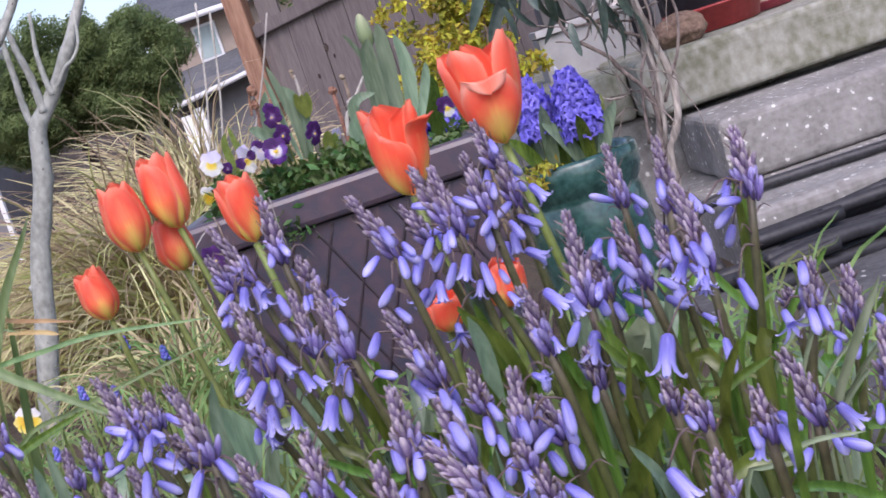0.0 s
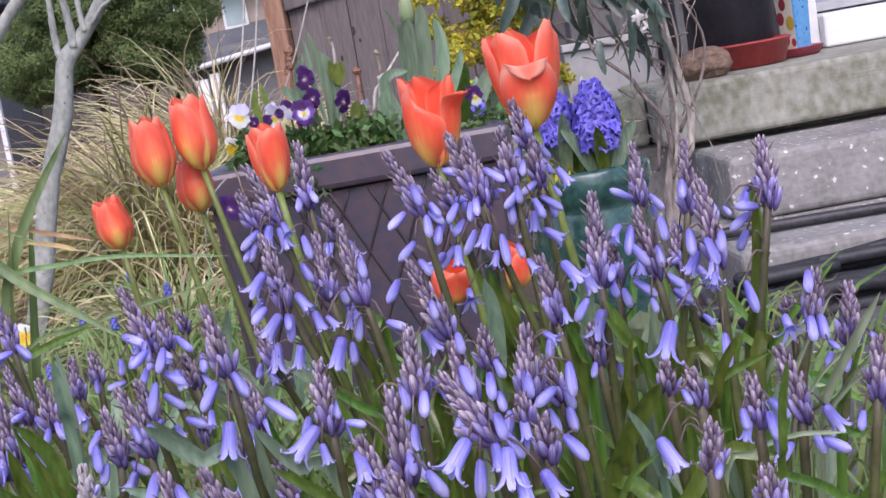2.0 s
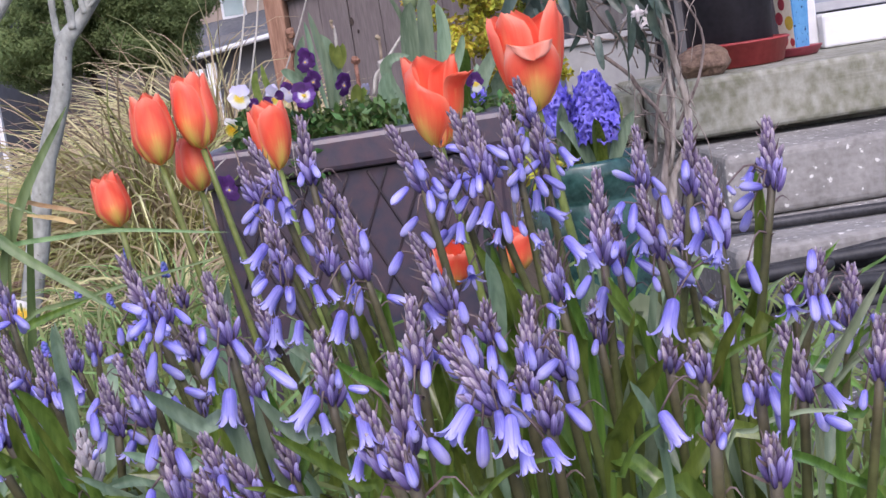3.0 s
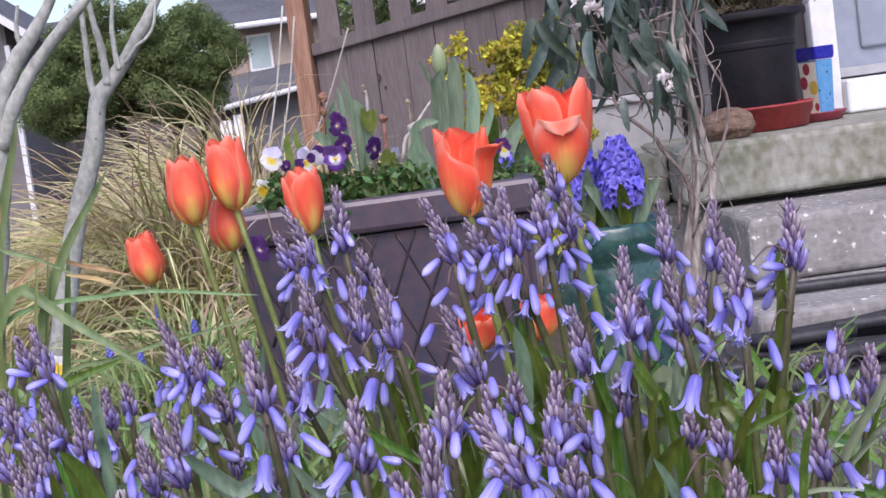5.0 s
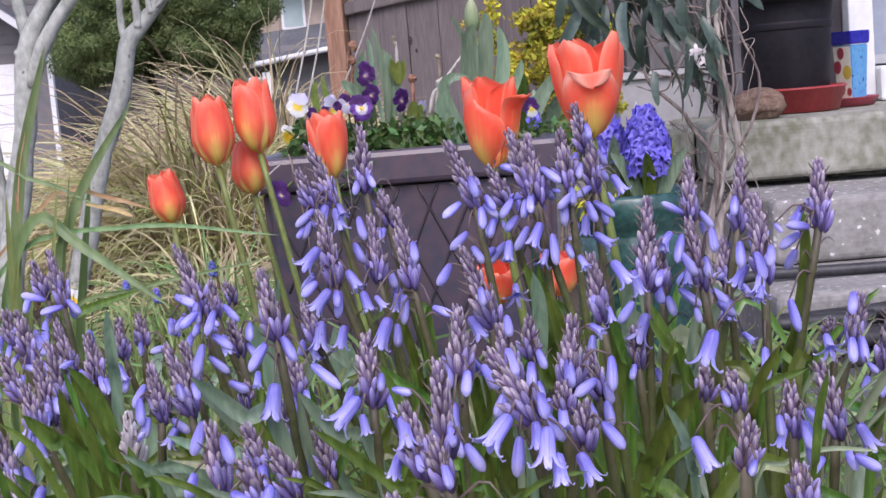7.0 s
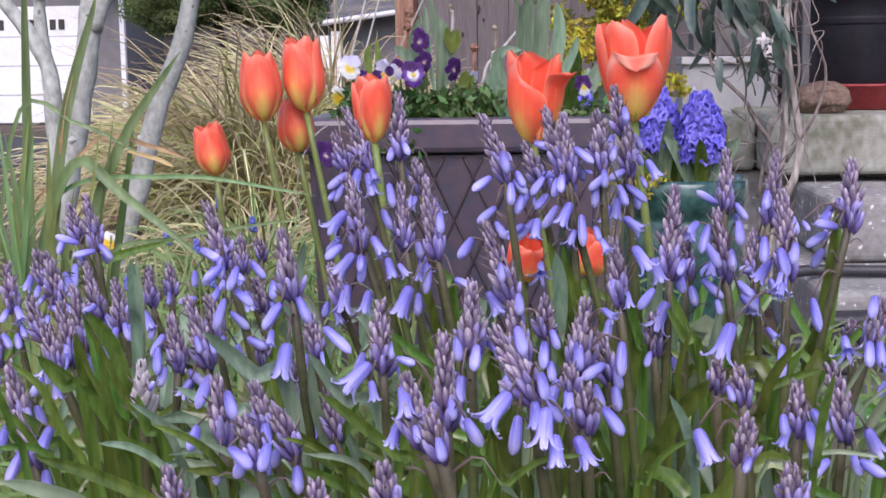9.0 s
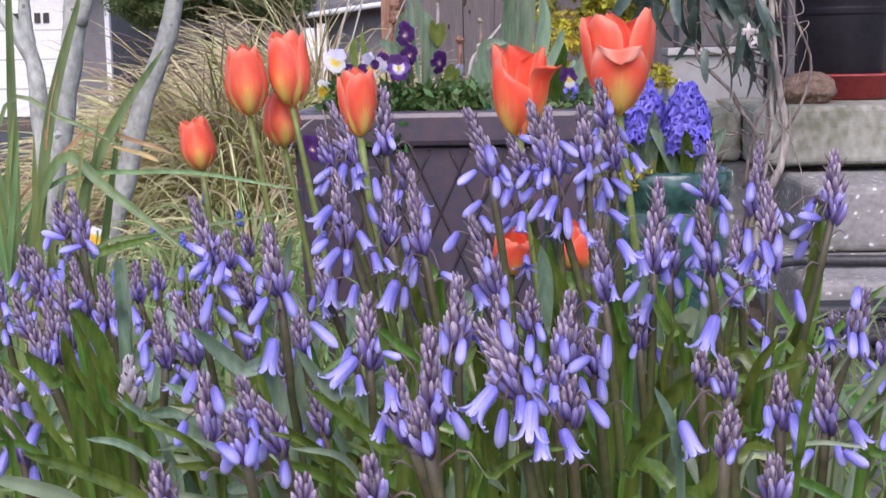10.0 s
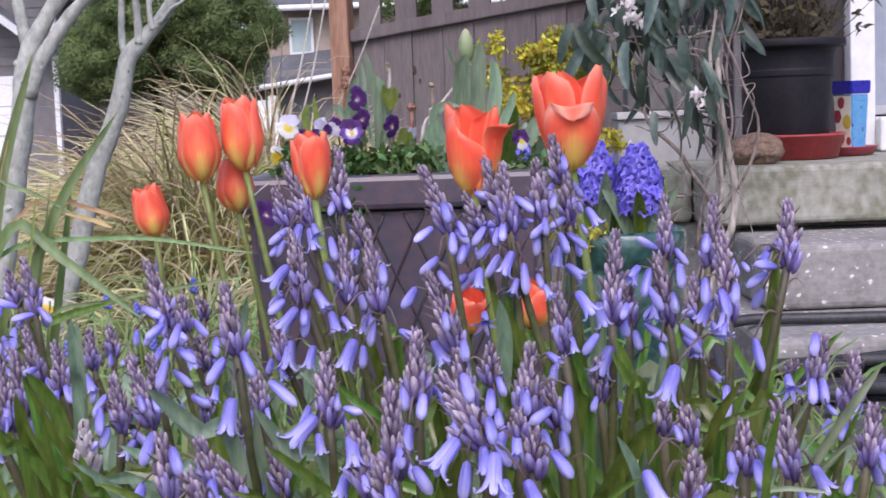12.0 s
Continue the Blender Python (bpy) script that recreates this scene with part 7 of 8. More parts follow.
def build_hedge():
    rnd = random.Random(12)
    t = thing("hedge", (0.25, 8.8, -0.75), "dark green hedge behind the slotted fence", "hedge")
    blobs = [((rnd.uniform(-0.75, 0.75), rnd.uniform(-0.2, 0.2), rnd.uniform(0.2, 2.1)), rnd.uniform(0.10, 0.20), 0.9) for k in range(90)]
    part("crown", mesh_of("crown", *crown_data(rnd, blobs, 16000, 0.05, 0.2, 0.4), smooth=False), SHRUB, t)
    for k in range(3):
        part("trunk", tube("trunk", [(0.4 * k - 0.4, 0, 0), (0.4 * k - 0.38, 0.02, 1.2)], 0.03, 6), TWIG_DARK, t)


build_hedge()


# ---- green pot with hyacinths ----
HYACINTH = petal_material("hyacinth floret", [(0.0, (0.03, 0.02, 0.15)), (0.5, (0.10, 0.08, 0.50)), (1.0, (0.22, 0.19, 0.74))], 0.4, 0.2, 0.42, 0.6)


def floret_mesh():
    """A short tube with six recurved petals, one unit across."""
    n, rows = 12, [(0.10, -0.5), (0.13, -0.2), (0.16, 0.0), (0.32, 0.14), (0.50, 0.10)]
    verts, faces, uvs = [], [], []
    for i, (r, z) in enumerate(rows):
        for k in range(n):
            a = 2 * math.pi * k / n
            rr = r * (1 if k % 2 == 0 or i < 3 else 0.80 if i == 3 else 0.66)
            verts.append((rr * math.cos(a), rr * math.sin(a), z))
            uvs.append((k / n, i / 4))
    for i in range(len(rows) - 1):
        for k in range(n):
            k2 = (k + 1) % n
            faces.append((i * n + k, i * n + k2, (i + 1) * n + k2, (i + 1) * n + k))
    return mesh_of("floret", verts, faces, uvs)


FLORET = floret_mesh()
FLORET.materials.append(HYACINTH)


def hyacinth(foot, low, top, radius, seed, count=85, label="dense violet-blue hyacinth spike in full bloom", size=1.21):
    rnd = random.Random(seed)
    t = thing("hyacinth", foot, label, "hyacinth", "hyacinths")
    o = Vector(foot)
    low, top = Vector(low) - o, Vector(top) - o
    part("stem", tube("stem", spline([(0, 0, 0), low, top], 6), taper(0.006 * size, 0.003 * size, 6), 8), TULIP_STEM, t)
    d = top - low
    for k in range(count):
        s = (k + 0.5) / count
        a = k * 2.4
        r = radius * (0.62 + 0.38 * math.sin(min(1, 0.25 + s * 0.9) * math.pi)) * rnd.uniform(0.72, 1.06)
        e = Vector((math.cos(a), math.sin(a), rnd.uniform(-0.45, 0.55) + 0.9 * max(0, s - 0.75)))
        p = low + d * s + Vector((e.x, e.y, 0)) * r * (0.95 if s < 0.85 else 0.6)
        m, ln = aim(p, p + e)
        part("floret", FLORET, None, t, m=m @ Matrix.Rotation(rnd.uniform(0, 6), 4, "Z") @ Matrix.Scale(rnd.uniform(0.0195, 0.026) * size, 4))
    for k in range(5):
        a = k * 1.25 + seed
        e = Vector((math.cos(a), math.sin(a), 0))
        h = 0.085 * size * rnd.uniform(0.8, 1.2)
        pts = [e * 0.010, e * 0.034 + Vector((0, 0, h * 0.6)), e * 0.06 + Vector((0, 0, h))]
        part("leaf", mesh_of("leaf", *strap_data(pts, 0.018 * size, 8, 0.5, 0.5)), LEAF_GLAUCOUS if k % 2 else LEAF_FRESH, t, "channelled green leaf")


def build_green_pot():
    p = thing("green_pot", (0.2524, 2.1332, -0.19), "round dark-green glazed ceramic pot holding hyacinths", "flower pot", size=1.21)
    turned("wall", [(0.0, 0.0), (0.060, 0.0), (0.066, 0.008), (0.074, 0.10), (0.078, 0.20), (0.074, 0.236), (0.072, 0.240), (0.076, 0.246), (0.082, 0.262), (0.082, 0.284), (0.078, 0.289), (0.072, 0.286), (0.070, 0.26)], GREEN_GLAZE, p)
    turned("soil", [(0.0, 0.268), (0.04, 0.270), (0.0705, 0.264)], SOIL, p, "dark potting soil")


build_green_pot()
hyacinth((0.2246, 2.1453, 0.1311), (0.2222, 2.1453, 0.2037), (0.2149, 2.1453, 0.2847), 0.0315, 1, 150)
hyacinth((0.2802, 2.109, 0.1311), (0.2802, 2.109, 0.1879), (0.2778, 2.109, 0.2799), 0.0339, 2, 175)


# ---- vine, shrub behind the planter ----
VINE_LEAF = material("vine leaves", (0.040, 0.072, 0.056), (0.10, 0.140, 0.112), 12, 0.34, 0.04, 5, 0.3, glow=0.15)
EUONYMUS = material("golden shrub leaves", (0.09, 0.13, 0.025), (0.80, 0.68, 0.07), 8, 0.75, 0.0, 3, 0.32, glow=0.3, island=True)
VINE_PALE = material("pale vine trunk", (0.20, 0.175, 0.155), (0.50, 0.45, 0.405), 34, 0.9, 0.7, 4, stretch=(1, 1, 0.25))
VINE_BARK = material("vine bark", (0.10, 0.078, 0.07), (0.38, 0.325, 0.29), 30, 0.9, 0.6, 4, stretch=(1, 1, 0.3))
BLOSSOM = material("white-pink blossom", (0.74, 0.66, 0.66), (0.88, 0.85, 0.84), 60, 0.5, 0.05, 4, 0.1, glow=0.3)


def build_vine():
    t = thing("climbing_vine", (0.725, 4.03, -0.395), "twisted woody climbing vine with drooping dark leaves and pale blossom", "vine", size=1.64)
    o = Vector((0.43, 2.45, 0.0))
    rnd = random.Random(21)
    stems = [
        ([(0.43, 2.45, 0.0), (0.425, 2.44, 0.12), (0.44, 2.43, 0.22), (0.46, 2.42, 0.33), (0.452, 2.42, 0.45), (0.462, 2.42, 0.60), (0.45, 2.44, 0.9), (0.46, 2.5, 1.4)], 0.0125, 0.0035),
        ([(0.435, 2.44, 0.02), (0.442, 2.43, 0.16), (0.475, 2.41, 0.24), (0.482, 2.41, 0.32), (0.458, 2.40, 0.42), (0.455, 2.41, 0.55), (0.478, 2.42, 0.72), (0.47, 2.45, 1.1)], 0.0110, 0.0035),
        ([(0.425, 2.45, 0.10), (0.44, 2.42, 0.25), (0.408, 2.41, 0.33), (0.37, 2.41, 0.38), (0.335, 2.42, 0.43), (0.31, 2.43, 0.52)], 0.006, 0.003),
        ([(0.44, 2.43, 0.18), (0.455, 2.40, 0.30), (0.448, 2.39, 0.42), (0.44, 2.40, 0.52), (0.452, 2.40, 0.66), (0.44, 2.42, 0.9)], 0.005, 0.003),
        ([(0.46, 2.42, 0.26), (0.50, 2.40, 0.33), (0.515, 2.39, 0.42), (0.49, 2.40, 0.50), (0.46, 2.40, 0.58), (0.44, 2.42, 0.68)], 0.0035, 0.002),
        ([(0.415, 2.44, 0.20), (0.43, 2.41, 0.31), (0.475, 2.41, 0.40), (0.47, 2.41, 0.52), (0.50, 2.42, 0.64)], 0.004, 0.002),
        ([(0.30, 2.43, 0.57), (0.38, 2.42, 0.565), (0.46, 2.42, 0.565), (0.50, 2.43, 0.57)], 0.003, 0.002),
        ([(0.455, 2.42, 0.38), (0.42, 2.41, 0.40), (0.36, 2.42, 0.46), (0.30, 2.42, 0.60), (0.25, 2.44, 0.72)], 0.004, 0.002)]
    for k in range(7):
        z0 = rnd.uniform(0.40, 0.62)
        stems.append(([(0.46, 2.42, z0), (0.42 + rnd.uniform(-0.02, 0.02), 2.40, z0 + rnd.uniform(-0.05, 0.03)), (0.36, 2.42, z0 + rnd.uniform(-0.06, 0.06)), (0.28 + rnd.uniform(-0.03, 0.05), 2.42, z0 + rnd.uniform(-0.06, 0.12))], 0.0025, 0.0014))
    for k in range(60):
        p = Vector((rnd.uniform(0.39, 0.50), 2.43 + rnd.uniform(-0.05, 0.06), rnd.uniform(0.25, 0.70)))
        q = p + Vector((rnd.gauss(-0.01, 0.045), rnd.gauss(0, 0.02), rnd.gauss(0.03, 0.08)))
        q.x = min(q.x, 0.505)
        stems.append(([p, (p + q) / 2 + Vector((rnd.gauss(0, 0.022), 0, rnd.gauss(0, 0.022))), q], rnd.uniform(0.0010, 0.0019), 0.0008))
    for k, (pts, r0, r1) in enumerate(stems):
        line = [Vector(p) - o for p in spline(pts, 22)]
        line = [p + noise.noise_vector(p * 16) * 0.006 + noise.noise_vector(p * 60) * 0.0015 for p in line]
        part("stem", tube("stem", line, taper(r0 * 0.82, r1 * 0.8, 22), 8, 0.26), VINE_PALE if k in (0, 1, 3) else VINE_BARK, t)
    me = mesh_of("leaf", *strap_data([(0, 0, 0), (0.0, -0.008, -0.03), (0.002, -0.008, -0.07), (0.006, 0.0, -0.105)], 0.0255, 10, 0.3, 0.4))
    me.materials.append(VINE_LEAF)
    spots = []
    for k in range(105):
        x = rnd.uniform(0.20, 0.46)
        z = rnd.uniform(0.50, 0.78) - 0.25 * max(0, x - 0.40)
        spots.append((x, 2.42 + rnd.uniform(-0.07, 0.08), z))
    for k in range(46):
        spots.append((rnd.uniform(0.30, 0.50), 2.42 + rnd.uniform(-0.06, 0.08), rnd.uniform(0.585, 0.74)))
    for k in range(9):
        spots.append((rnd.uniform(0.30, 0.45), 2.40 + rnd.uniform(-0.05, 0.05), rnd.uniform(0.47, 0.55)))
    spots += [(0.395, 2.39, 0.46), (0.415, 2.39, 0.43), (0.36, 2.40, 0.48), (0.44, 2.39, 0.44), (0.37, 2.40, 0.45), (0.34, 2.4, 0.44)]
    for x, y, z in spots:
        m = Matrix.Translation(Vector((x, y, z)) - o) @ pose(0, 0, 0, rnd.uniform(-25, 25), rnd.uniform(-38, 38), rnd.uniform(-70, 70))
        part("leaf", me, None, t, m=m @ Matrix.Scale(rnd.uniform(0.5, 1.0), 4))
    fl = mesh_of("blossom", *join_data([strap_data([(0, 0, 0), Vector((math.cos(a), math.sin(a), 0.5)) * 0.006, Vector((math.cos(a), math.sin(a), 0.4)) * 0.013], 0.007, 4, 0.2, 0.4, (0, 0, 1)) for a in (0, 1.57, 3.14, 4.71)]))
    fl.materials.append(BLOSSOM)
    for c, n in (((0.415, 2.36, 0.466), 7), ((0.303, 2.36, 0.592), 7), ((0.29, 2.36, 0.62), 8), ((0.275, 2.38, 0.565), 2)):
        for k in range(n):
            p = Vector(c) + Vector((rnd.gauss(0, 0.012), rnd.gauss(0, 0.01), rnd.gauss(0, 0.010))) - o
            part("blossom", fl, None, t, m=Matrix.Translation(p) @ pose(0, 0, 0, rnd.uniform(40, 130), rnd.uniform(-30, 30), rnd.uniform(0, 360)))


build_vine()


def build_golden_shrub():
    rnd = random.Random(31)
    t = thing("golden_shrub", (0.327, 4.872, -0.376), "bushy golden-yellow variegated shrub", "shrub", size=1.62)
    blobs = []
    for c, r, sq in (((-0.03, 0, 0.42), 0.10, 1.1), ((0.05, 0.02, 0.50), 0.10, 1.0), ((-0.10, 0.0, 0.56), 0.05, 1.0), ((0.02, 0.0, 0.32), 0.10, 1.0), ((0.09, 0.02, 0.36), 0.09, 1.0), ((0.12, 0.03, 0.55), 0.06, 1.0), ((-0.02, 0.03, 0.55), 0.06, 1.0), ((0.075, 0.0, 0.571), 0.05, 1.0), ((0.052, 0.0, 0.519), 0.05, 1.0), ((-0.094, 0.0, 0.450), 0.05, 1.0), ((-0.088, 0.0, 0.389), 0.05, 1.0), ((0.078, 0.0, 0.469), 0.05, 1.0)):
        for k in range(int(r * 115)):
            d = Vector((rnd.gauss(0, 1), rnd.gauss(0, 1), rnd.gauss(0, 1))).normalized() * r * 0.85
            blobs.append(((c[0] + d.x, c[1] + d.y, c[2] + d.z), rnd.uniform(0.014, 0.034), 0.8))
    part("crown", mesh_of("crown", *crown_data(rnd, blobs, 8000, 0.0155, 0.15, 0.7), smooth=False), EUONYMUS, t)
    for k in range(6):
        part("stem", tube("stem", spline([(0.01 * k - 0.03, 0, 0), (0.03 * k - 0.08, 0.01, 0.25), (0.05 * k - 0.13, 0.02, 0.5)], 6), taper(0.006, 0.002, 6), 5), TWIG, t)


build_golden_shrub()


# ---- flowers in the planter ----
VIOLET = petal_material("deep violet pansy petal", [(0.0, (0.34, 0.26, 0.45)), (0.20, (0.075, 0.012, 0.125)), (0.5, (0.045, 0.006, 0.085)), (1.0, (0.080, 0.013, 0.150))], 0.75, 0.15, 0.15, 0.3)
LILAC = petal_material("pale lilac pansy petal", [(0.0, (0.75, 0.72, 0.80)), (0.5, (0.68, 0.66, 0.82)), (1.0, (0.60, 0.56, 0.80))], 0.55, 0.3, 0.08, 0.2)
WHITE_PETAL = petal_material("white pansy petal", [(0.0, (0.80, 0.56, 0.04)), (0.26, (0.82, 0.68, 0.14)), (0.42, (0.84, 0.83, 0.76)), (1.0, (0.84, 0.83, 0.86))], 0.55, 0.3, 0.05, 0.2)
LIP_PETAL = petal_material("white-throated pansy lip", [(0.0, (0.80, 0.58, 0.05)), (0.15, (0.82, 0.78, 0.70)), (0.34, (0.70, 0.66, 0.82)), (0.48, (0.15, 0.05, 0.32)), (1.0, (0.09, 0.02, 0.20))], 0.55, 0.25, 0.05, 0.25)
YELLOW_PETAL = petal_material("yellow pansy petal", [(0.0, (0.75, 0.40, 0.02)), (0.5, (0.82, 0.62, 0.05)), (1.0, (0.84, 0.74, 0.30))], 0.55, 0.3, 0.05, 0.2)
EYE = material("yellow flower eye", (0.75, 0.50, 0.02), (0.85, 0.62, 0.05), 100, 0.5, 0.1)
MOUND = material("pansy foliage", (0.035, 0.085, 0.02), (0.12, 0.21, 0.06), 30, 0.45, 0.0, 4, 0.35, glow=0.2, island=True)


def fan_petal(length, width):
    """A flat rounded petal with a slight wave, claw at the origin, reaching along +z."""
    nu, nv = 8, 8
    verts, faces, uvs = [], [], []
    for i in range(nu + 1):
        u = i / nu
        half = width * 0.5 * (0.18 + 0.82 * math.sin(min(1, u * 1.25) * math.pi / 2)) * (1 if u < 0.55 else math.sqrt(max(0.02, 1 - ((u - 0.55) / 0.46) ** 2)))
        for k in range(nv + 1):
            v = 2 * k / nv - 1
            verts.append((half * v, -0.06 * length * math.sin(u * 2.6) + 0.05 * length * math.sin(3 * v + 4 * u) * u, length * u * (1 - 0.06 * v * v)))
            uvs.append((0.5 + 0.18 * v, u))
    for i in range(nu):
        for k in range(nv):
            a = i * (nv + 1) + k
            faces.append((a, a + 1, a + nv + 2, a + nv + 1))
    return mesh_of("petal", verts, faces, uvs)


def pansy(place, foot, size, upper, side, lower, yaw=0, pitch=0, label="deep violet pansy with a white throat and yellow eye", roll=0):
    t = thing("pansy", foot, label, "pansy", "pansies")
    o = Vector(foot)
    c = Vector(place) - o
    part("stem", tube("stem", spline([(0, 0, 0), c * 0.5 + Vector((0, 0.01, 0)), c + Vector((0, 0.009, 0.003)), c + Vector((0, 0.004, 0))], 7), 0.0011, 5), TULIP_STEM, t)
    head = Matrix.Translation(c) @ pose(0, 0, 0, pitch, roll, yaw)
    rnd = random.Random(int(abs(c.x + o.x) * 9999))
    for ang, ln, wd, mat, dy in ((24, 0.55, 0.56, upper, 0.0016), (-24, 0.55, 0.56, upper, 0.0024), (96, 0.46, 0.46, side, 0.0008), (-96, 0.46, 0.46, side, 0.0), (180, 0.50, 0.64, lower, -0.0010)):
        ln, wd = ln * rnd.uniform(0.85, 1.12), wd * rnd.uniform(0.82, 1.12)
        part("petal", fan_petal(size * ln, size * wd), mat, t, m=head @ Matrix.Translation((0, dy, 0)) @ Matrix.Rotation(radians(ang + rnd.uniform(-9, 9)), 4, "Y") @ Matrix.Rotation(radians(rnd.uniform(-22, 14)), 4, "X"))
    bm = bmesh.new()
    bmesh.ops.create_uvsphere(bm, u_segments=10, v_segments=6, radius=size * 0.045)
    part("eye", bm, EYE, t, m=head @ Matrix.Translation((0, -size * 0.03, -size * 0.03)))


pansy((-0.108, 1.43, 0.33), (-0.105, 1.452, 0.274), 0.029, VIOLET, LIP_PETAL, LIP_PETAL, 6, -10, "deep violet pansy with a white throat and yellow eye", 0)
pansy((-0.097, 1.445, 0.342), (-0.094, 1.467, 0.274), 0.024, VIOLET, VIOLET, VIOLET, -30, 10, "deep violet pansy half behind its neighbour", 20)
pansy((-0.102, 1.45, 0.363), (-0.099, 1.472, 0.274), 0.025, VIOLET, VIOLET, VIOLET, -24, 4, "deep violet pansy standing above the others", 24)
pansy((-0.139, 1.438, 0.332), (-0.136, 1.46, 0.274), 0.031, LILAC, VIOLET, WHITE_PETAL, -30, 5, "pansy with lilac top, violet wings and white-yellow lip", -16)
pansy((-0.124, 1.446, 0.335), (-0.121, 1.468, 0.274), 0.021, VIOLET, LILAC, LILAC, 30, 8, "violet and lilac pansy among its neighbours", 15)
pansy((-0.173, 1.432, 0.337), (-0.17, 1.454, 0.274), 0.026, LILAC, WHITE_PETAL, WHITE_PETAL, 16, -8, "pale lilac pansy with white and yellow lip", 12)
pansy((-0.16, 1.44, 0.328), (-0.157, 1.462, 0.274), 0.013, VIOLET, VIOLET, VIOLET, 20, 8, "small dark violet pansy bud", 0)
pansy((-0.067, 1.45, 0.334), (-0.064, 1.472, 0.274), 0.025, VIOLET, VIOLET, VIOLET, 42, 20, "deep violet pansy turned aside", 10)
pansy((-0.045, 1.446, 0.325), (-0.042, 1.468, 0.274), 0.015, LILAC, LILAC, LILAC, 50, 25, "small pale lilac pansy", -10)
pansy((-0.185, 1.43, 0.308), (-0.182, 1.452, 0.274), 0.02, WHITE_PETAL, YELLOW_PETAL, YELLOW_PETAL, 30, 20, "small yellow pansy bud just opening", 0)
pansy((-0.1897, 1.3503, 0.2531), (-0.1722, 1.3963, 0.2733), 0.0276, VIOLET, VIOLET, VIOLET, 40, -20, "deep violet pansy hanging over the planter rim")
pansy((0.0697, 1.5067, 0.3147), (0.0716, 1.5251, 0.2733), 0.0239, VIOLET, VIOLET, WHITE_PETAL, 20, 0, "small dark pansy with pale lip")
pansy((-0.393, 1.3, 0.174), rooted((-0.385, 1.32)), 0.031, WHITE_PETAL, YELLOW_PETAL, YELLOW_PETAL, 15, -40, "white and yellow pansy low in the bed", 20)


def foliage_mound(place, spread, height, count, size, mat, seed, label):
    rnd = random.Random(seed)
    blobs = [((rnd.uniform(-spread[0], spread[0]), rnd.uniform(-spread[1], spread[1]), rnd.uniform(0, height)), rnd.uniform(0.012, 0.024), 0.8) for k in range(26)]
    ob = part("foliage", mesh_of("foliage", *crown_data(rnd, blobs, count, size, 0.3)), mat)
    ob.location = place
    tagged(ob, label, "foliage", kind="stuff")


foliage_mound((-0.094, 1.4423, 0.277), (0.083, 0.032), 0.033, 1900, 0.0129, MOUND, 41, "small glossy green pansy leaves")
foliage_mound((0.0256, 1.4883, 0.2733), (0.083, 0.037), 0.015, 700, 0.011, MOUND, 42, "small green leaves in the planter")
foliage_mound((-0.1124, 1.3733, 0.2503), (0.018, 0.006), 0.012, 60, 0.0095, MOUND, 43, "green leaves spilling over the planter rim")
foliage_mound((0.2004, 2.0848, 0.1395), (0.036, 0.036), 0.017, 300, 0.0157, EUONYMUS, 44, "yellow-green leaves in the green pot")


# ---- unopened tulips and debris in the planter ----
SHOOT_LEAF = material("yellow-green shoot", (0.16, 0.23, 0.05), (0.32, 0.40, 0.10), 25, 0.45, 0.1, 5, 0.15, glow=0.3)
TULIP_BUD = petal_material("green tulip bud", [(0.0, (0.18, 0.26, 0.12)), (0.6, (0.30, 0.38, 0.20)), (1.0, (0.44, 0.48, 0.28))], 0.5, 0.15, 0.06, 0.4)


def bud_tulip(foot, bud, leaves, label, mat=LEAF_GLAUCOUS):
    t = thing("budding_tulip", foot, label, "tulip", "budding tulips")
    o = Vector(foot)
    if bud:
        b = Vector(bud[0]) - o
        part("stem", tube("stem", spline([(0, 0, 0), b * 0.5, b], 6), 0.0028, 8), TULIP_STEM, t)
        m, ln = aim(b, Vector(bud[1]) - o)
        v, f = lathe([(r * 0.0081, z * ln) for r, z in ((0.4, 0), (0.85, 0.15), (1.0, 0.4), (0.85, 0.7), (0.45, 0.92), (0.1, 1.0))], 12)
        part("bud", mesh_of("bud", v, f, [(k % 12 / 12, k // 12 / 5) for k in range(len(v))]), TULIP_BUD, t, "closed green bud", m)
    for pts, wd in leaves:
        part("leaf", mesh_of("leaf", *strap_data([Vector(p) - o for p in pts], wd, 12, 0.35, 0.45)), mat, t, "broad grey-green leaf" if mat is LEAF_GLAUCOUS else "yellow-green leaf")


bud_tulip((0.017, 1.49, 0.274), ((0.013, 1.47, 0.397), (0.013, 1.465, 0.433)),
          [([(0.015, 1.47, 0.286), (0.021, 1.467, 0.345), (0.026, 1.463, 0.396), (0.027, 1.46, 0.418)], 0.017),
           ([(0.004, 1.46, 0.286), (0.005, 1.457, 0.346), (0.008, 1.453, 0.386), (0.013, 1.45, 0.406)], 0.019),
           ([(0.024, 1.48, 0.285), (0.039, 1.477, 0.344), (0.043, 1.473, 0.376), (0.040, 1.47, 0.402)], 0.015),
           ([(0.012, 1.49, 0.297), (0.006, 1.487, 0.375), (-0.001, 1.483, 0.402), (-0.009, 1.48, 0.419)], 0.006),
           ([(0.03, 1.48, 0.291), (0.049, 1.477, 0.332), (0.058, 1.473, 0.352), (0.062, 1.47, 0.366)], 0.010),
           ([(-0.0, 1.45, 0.287), (-0.022, 1.447, 0.335), (-0.016, 1.443, 0.352), (0.004, 1.44, 0.353)], 0.012),
           ([(-0.012, 1.43, 0.282), (-0.023, 1.427, 0.306), (-0.026, 1.423, 0.324), (-0.021, 1.42, 0.34)], 0.017)],
          "unopened green tulip with broad grey-green leaves")
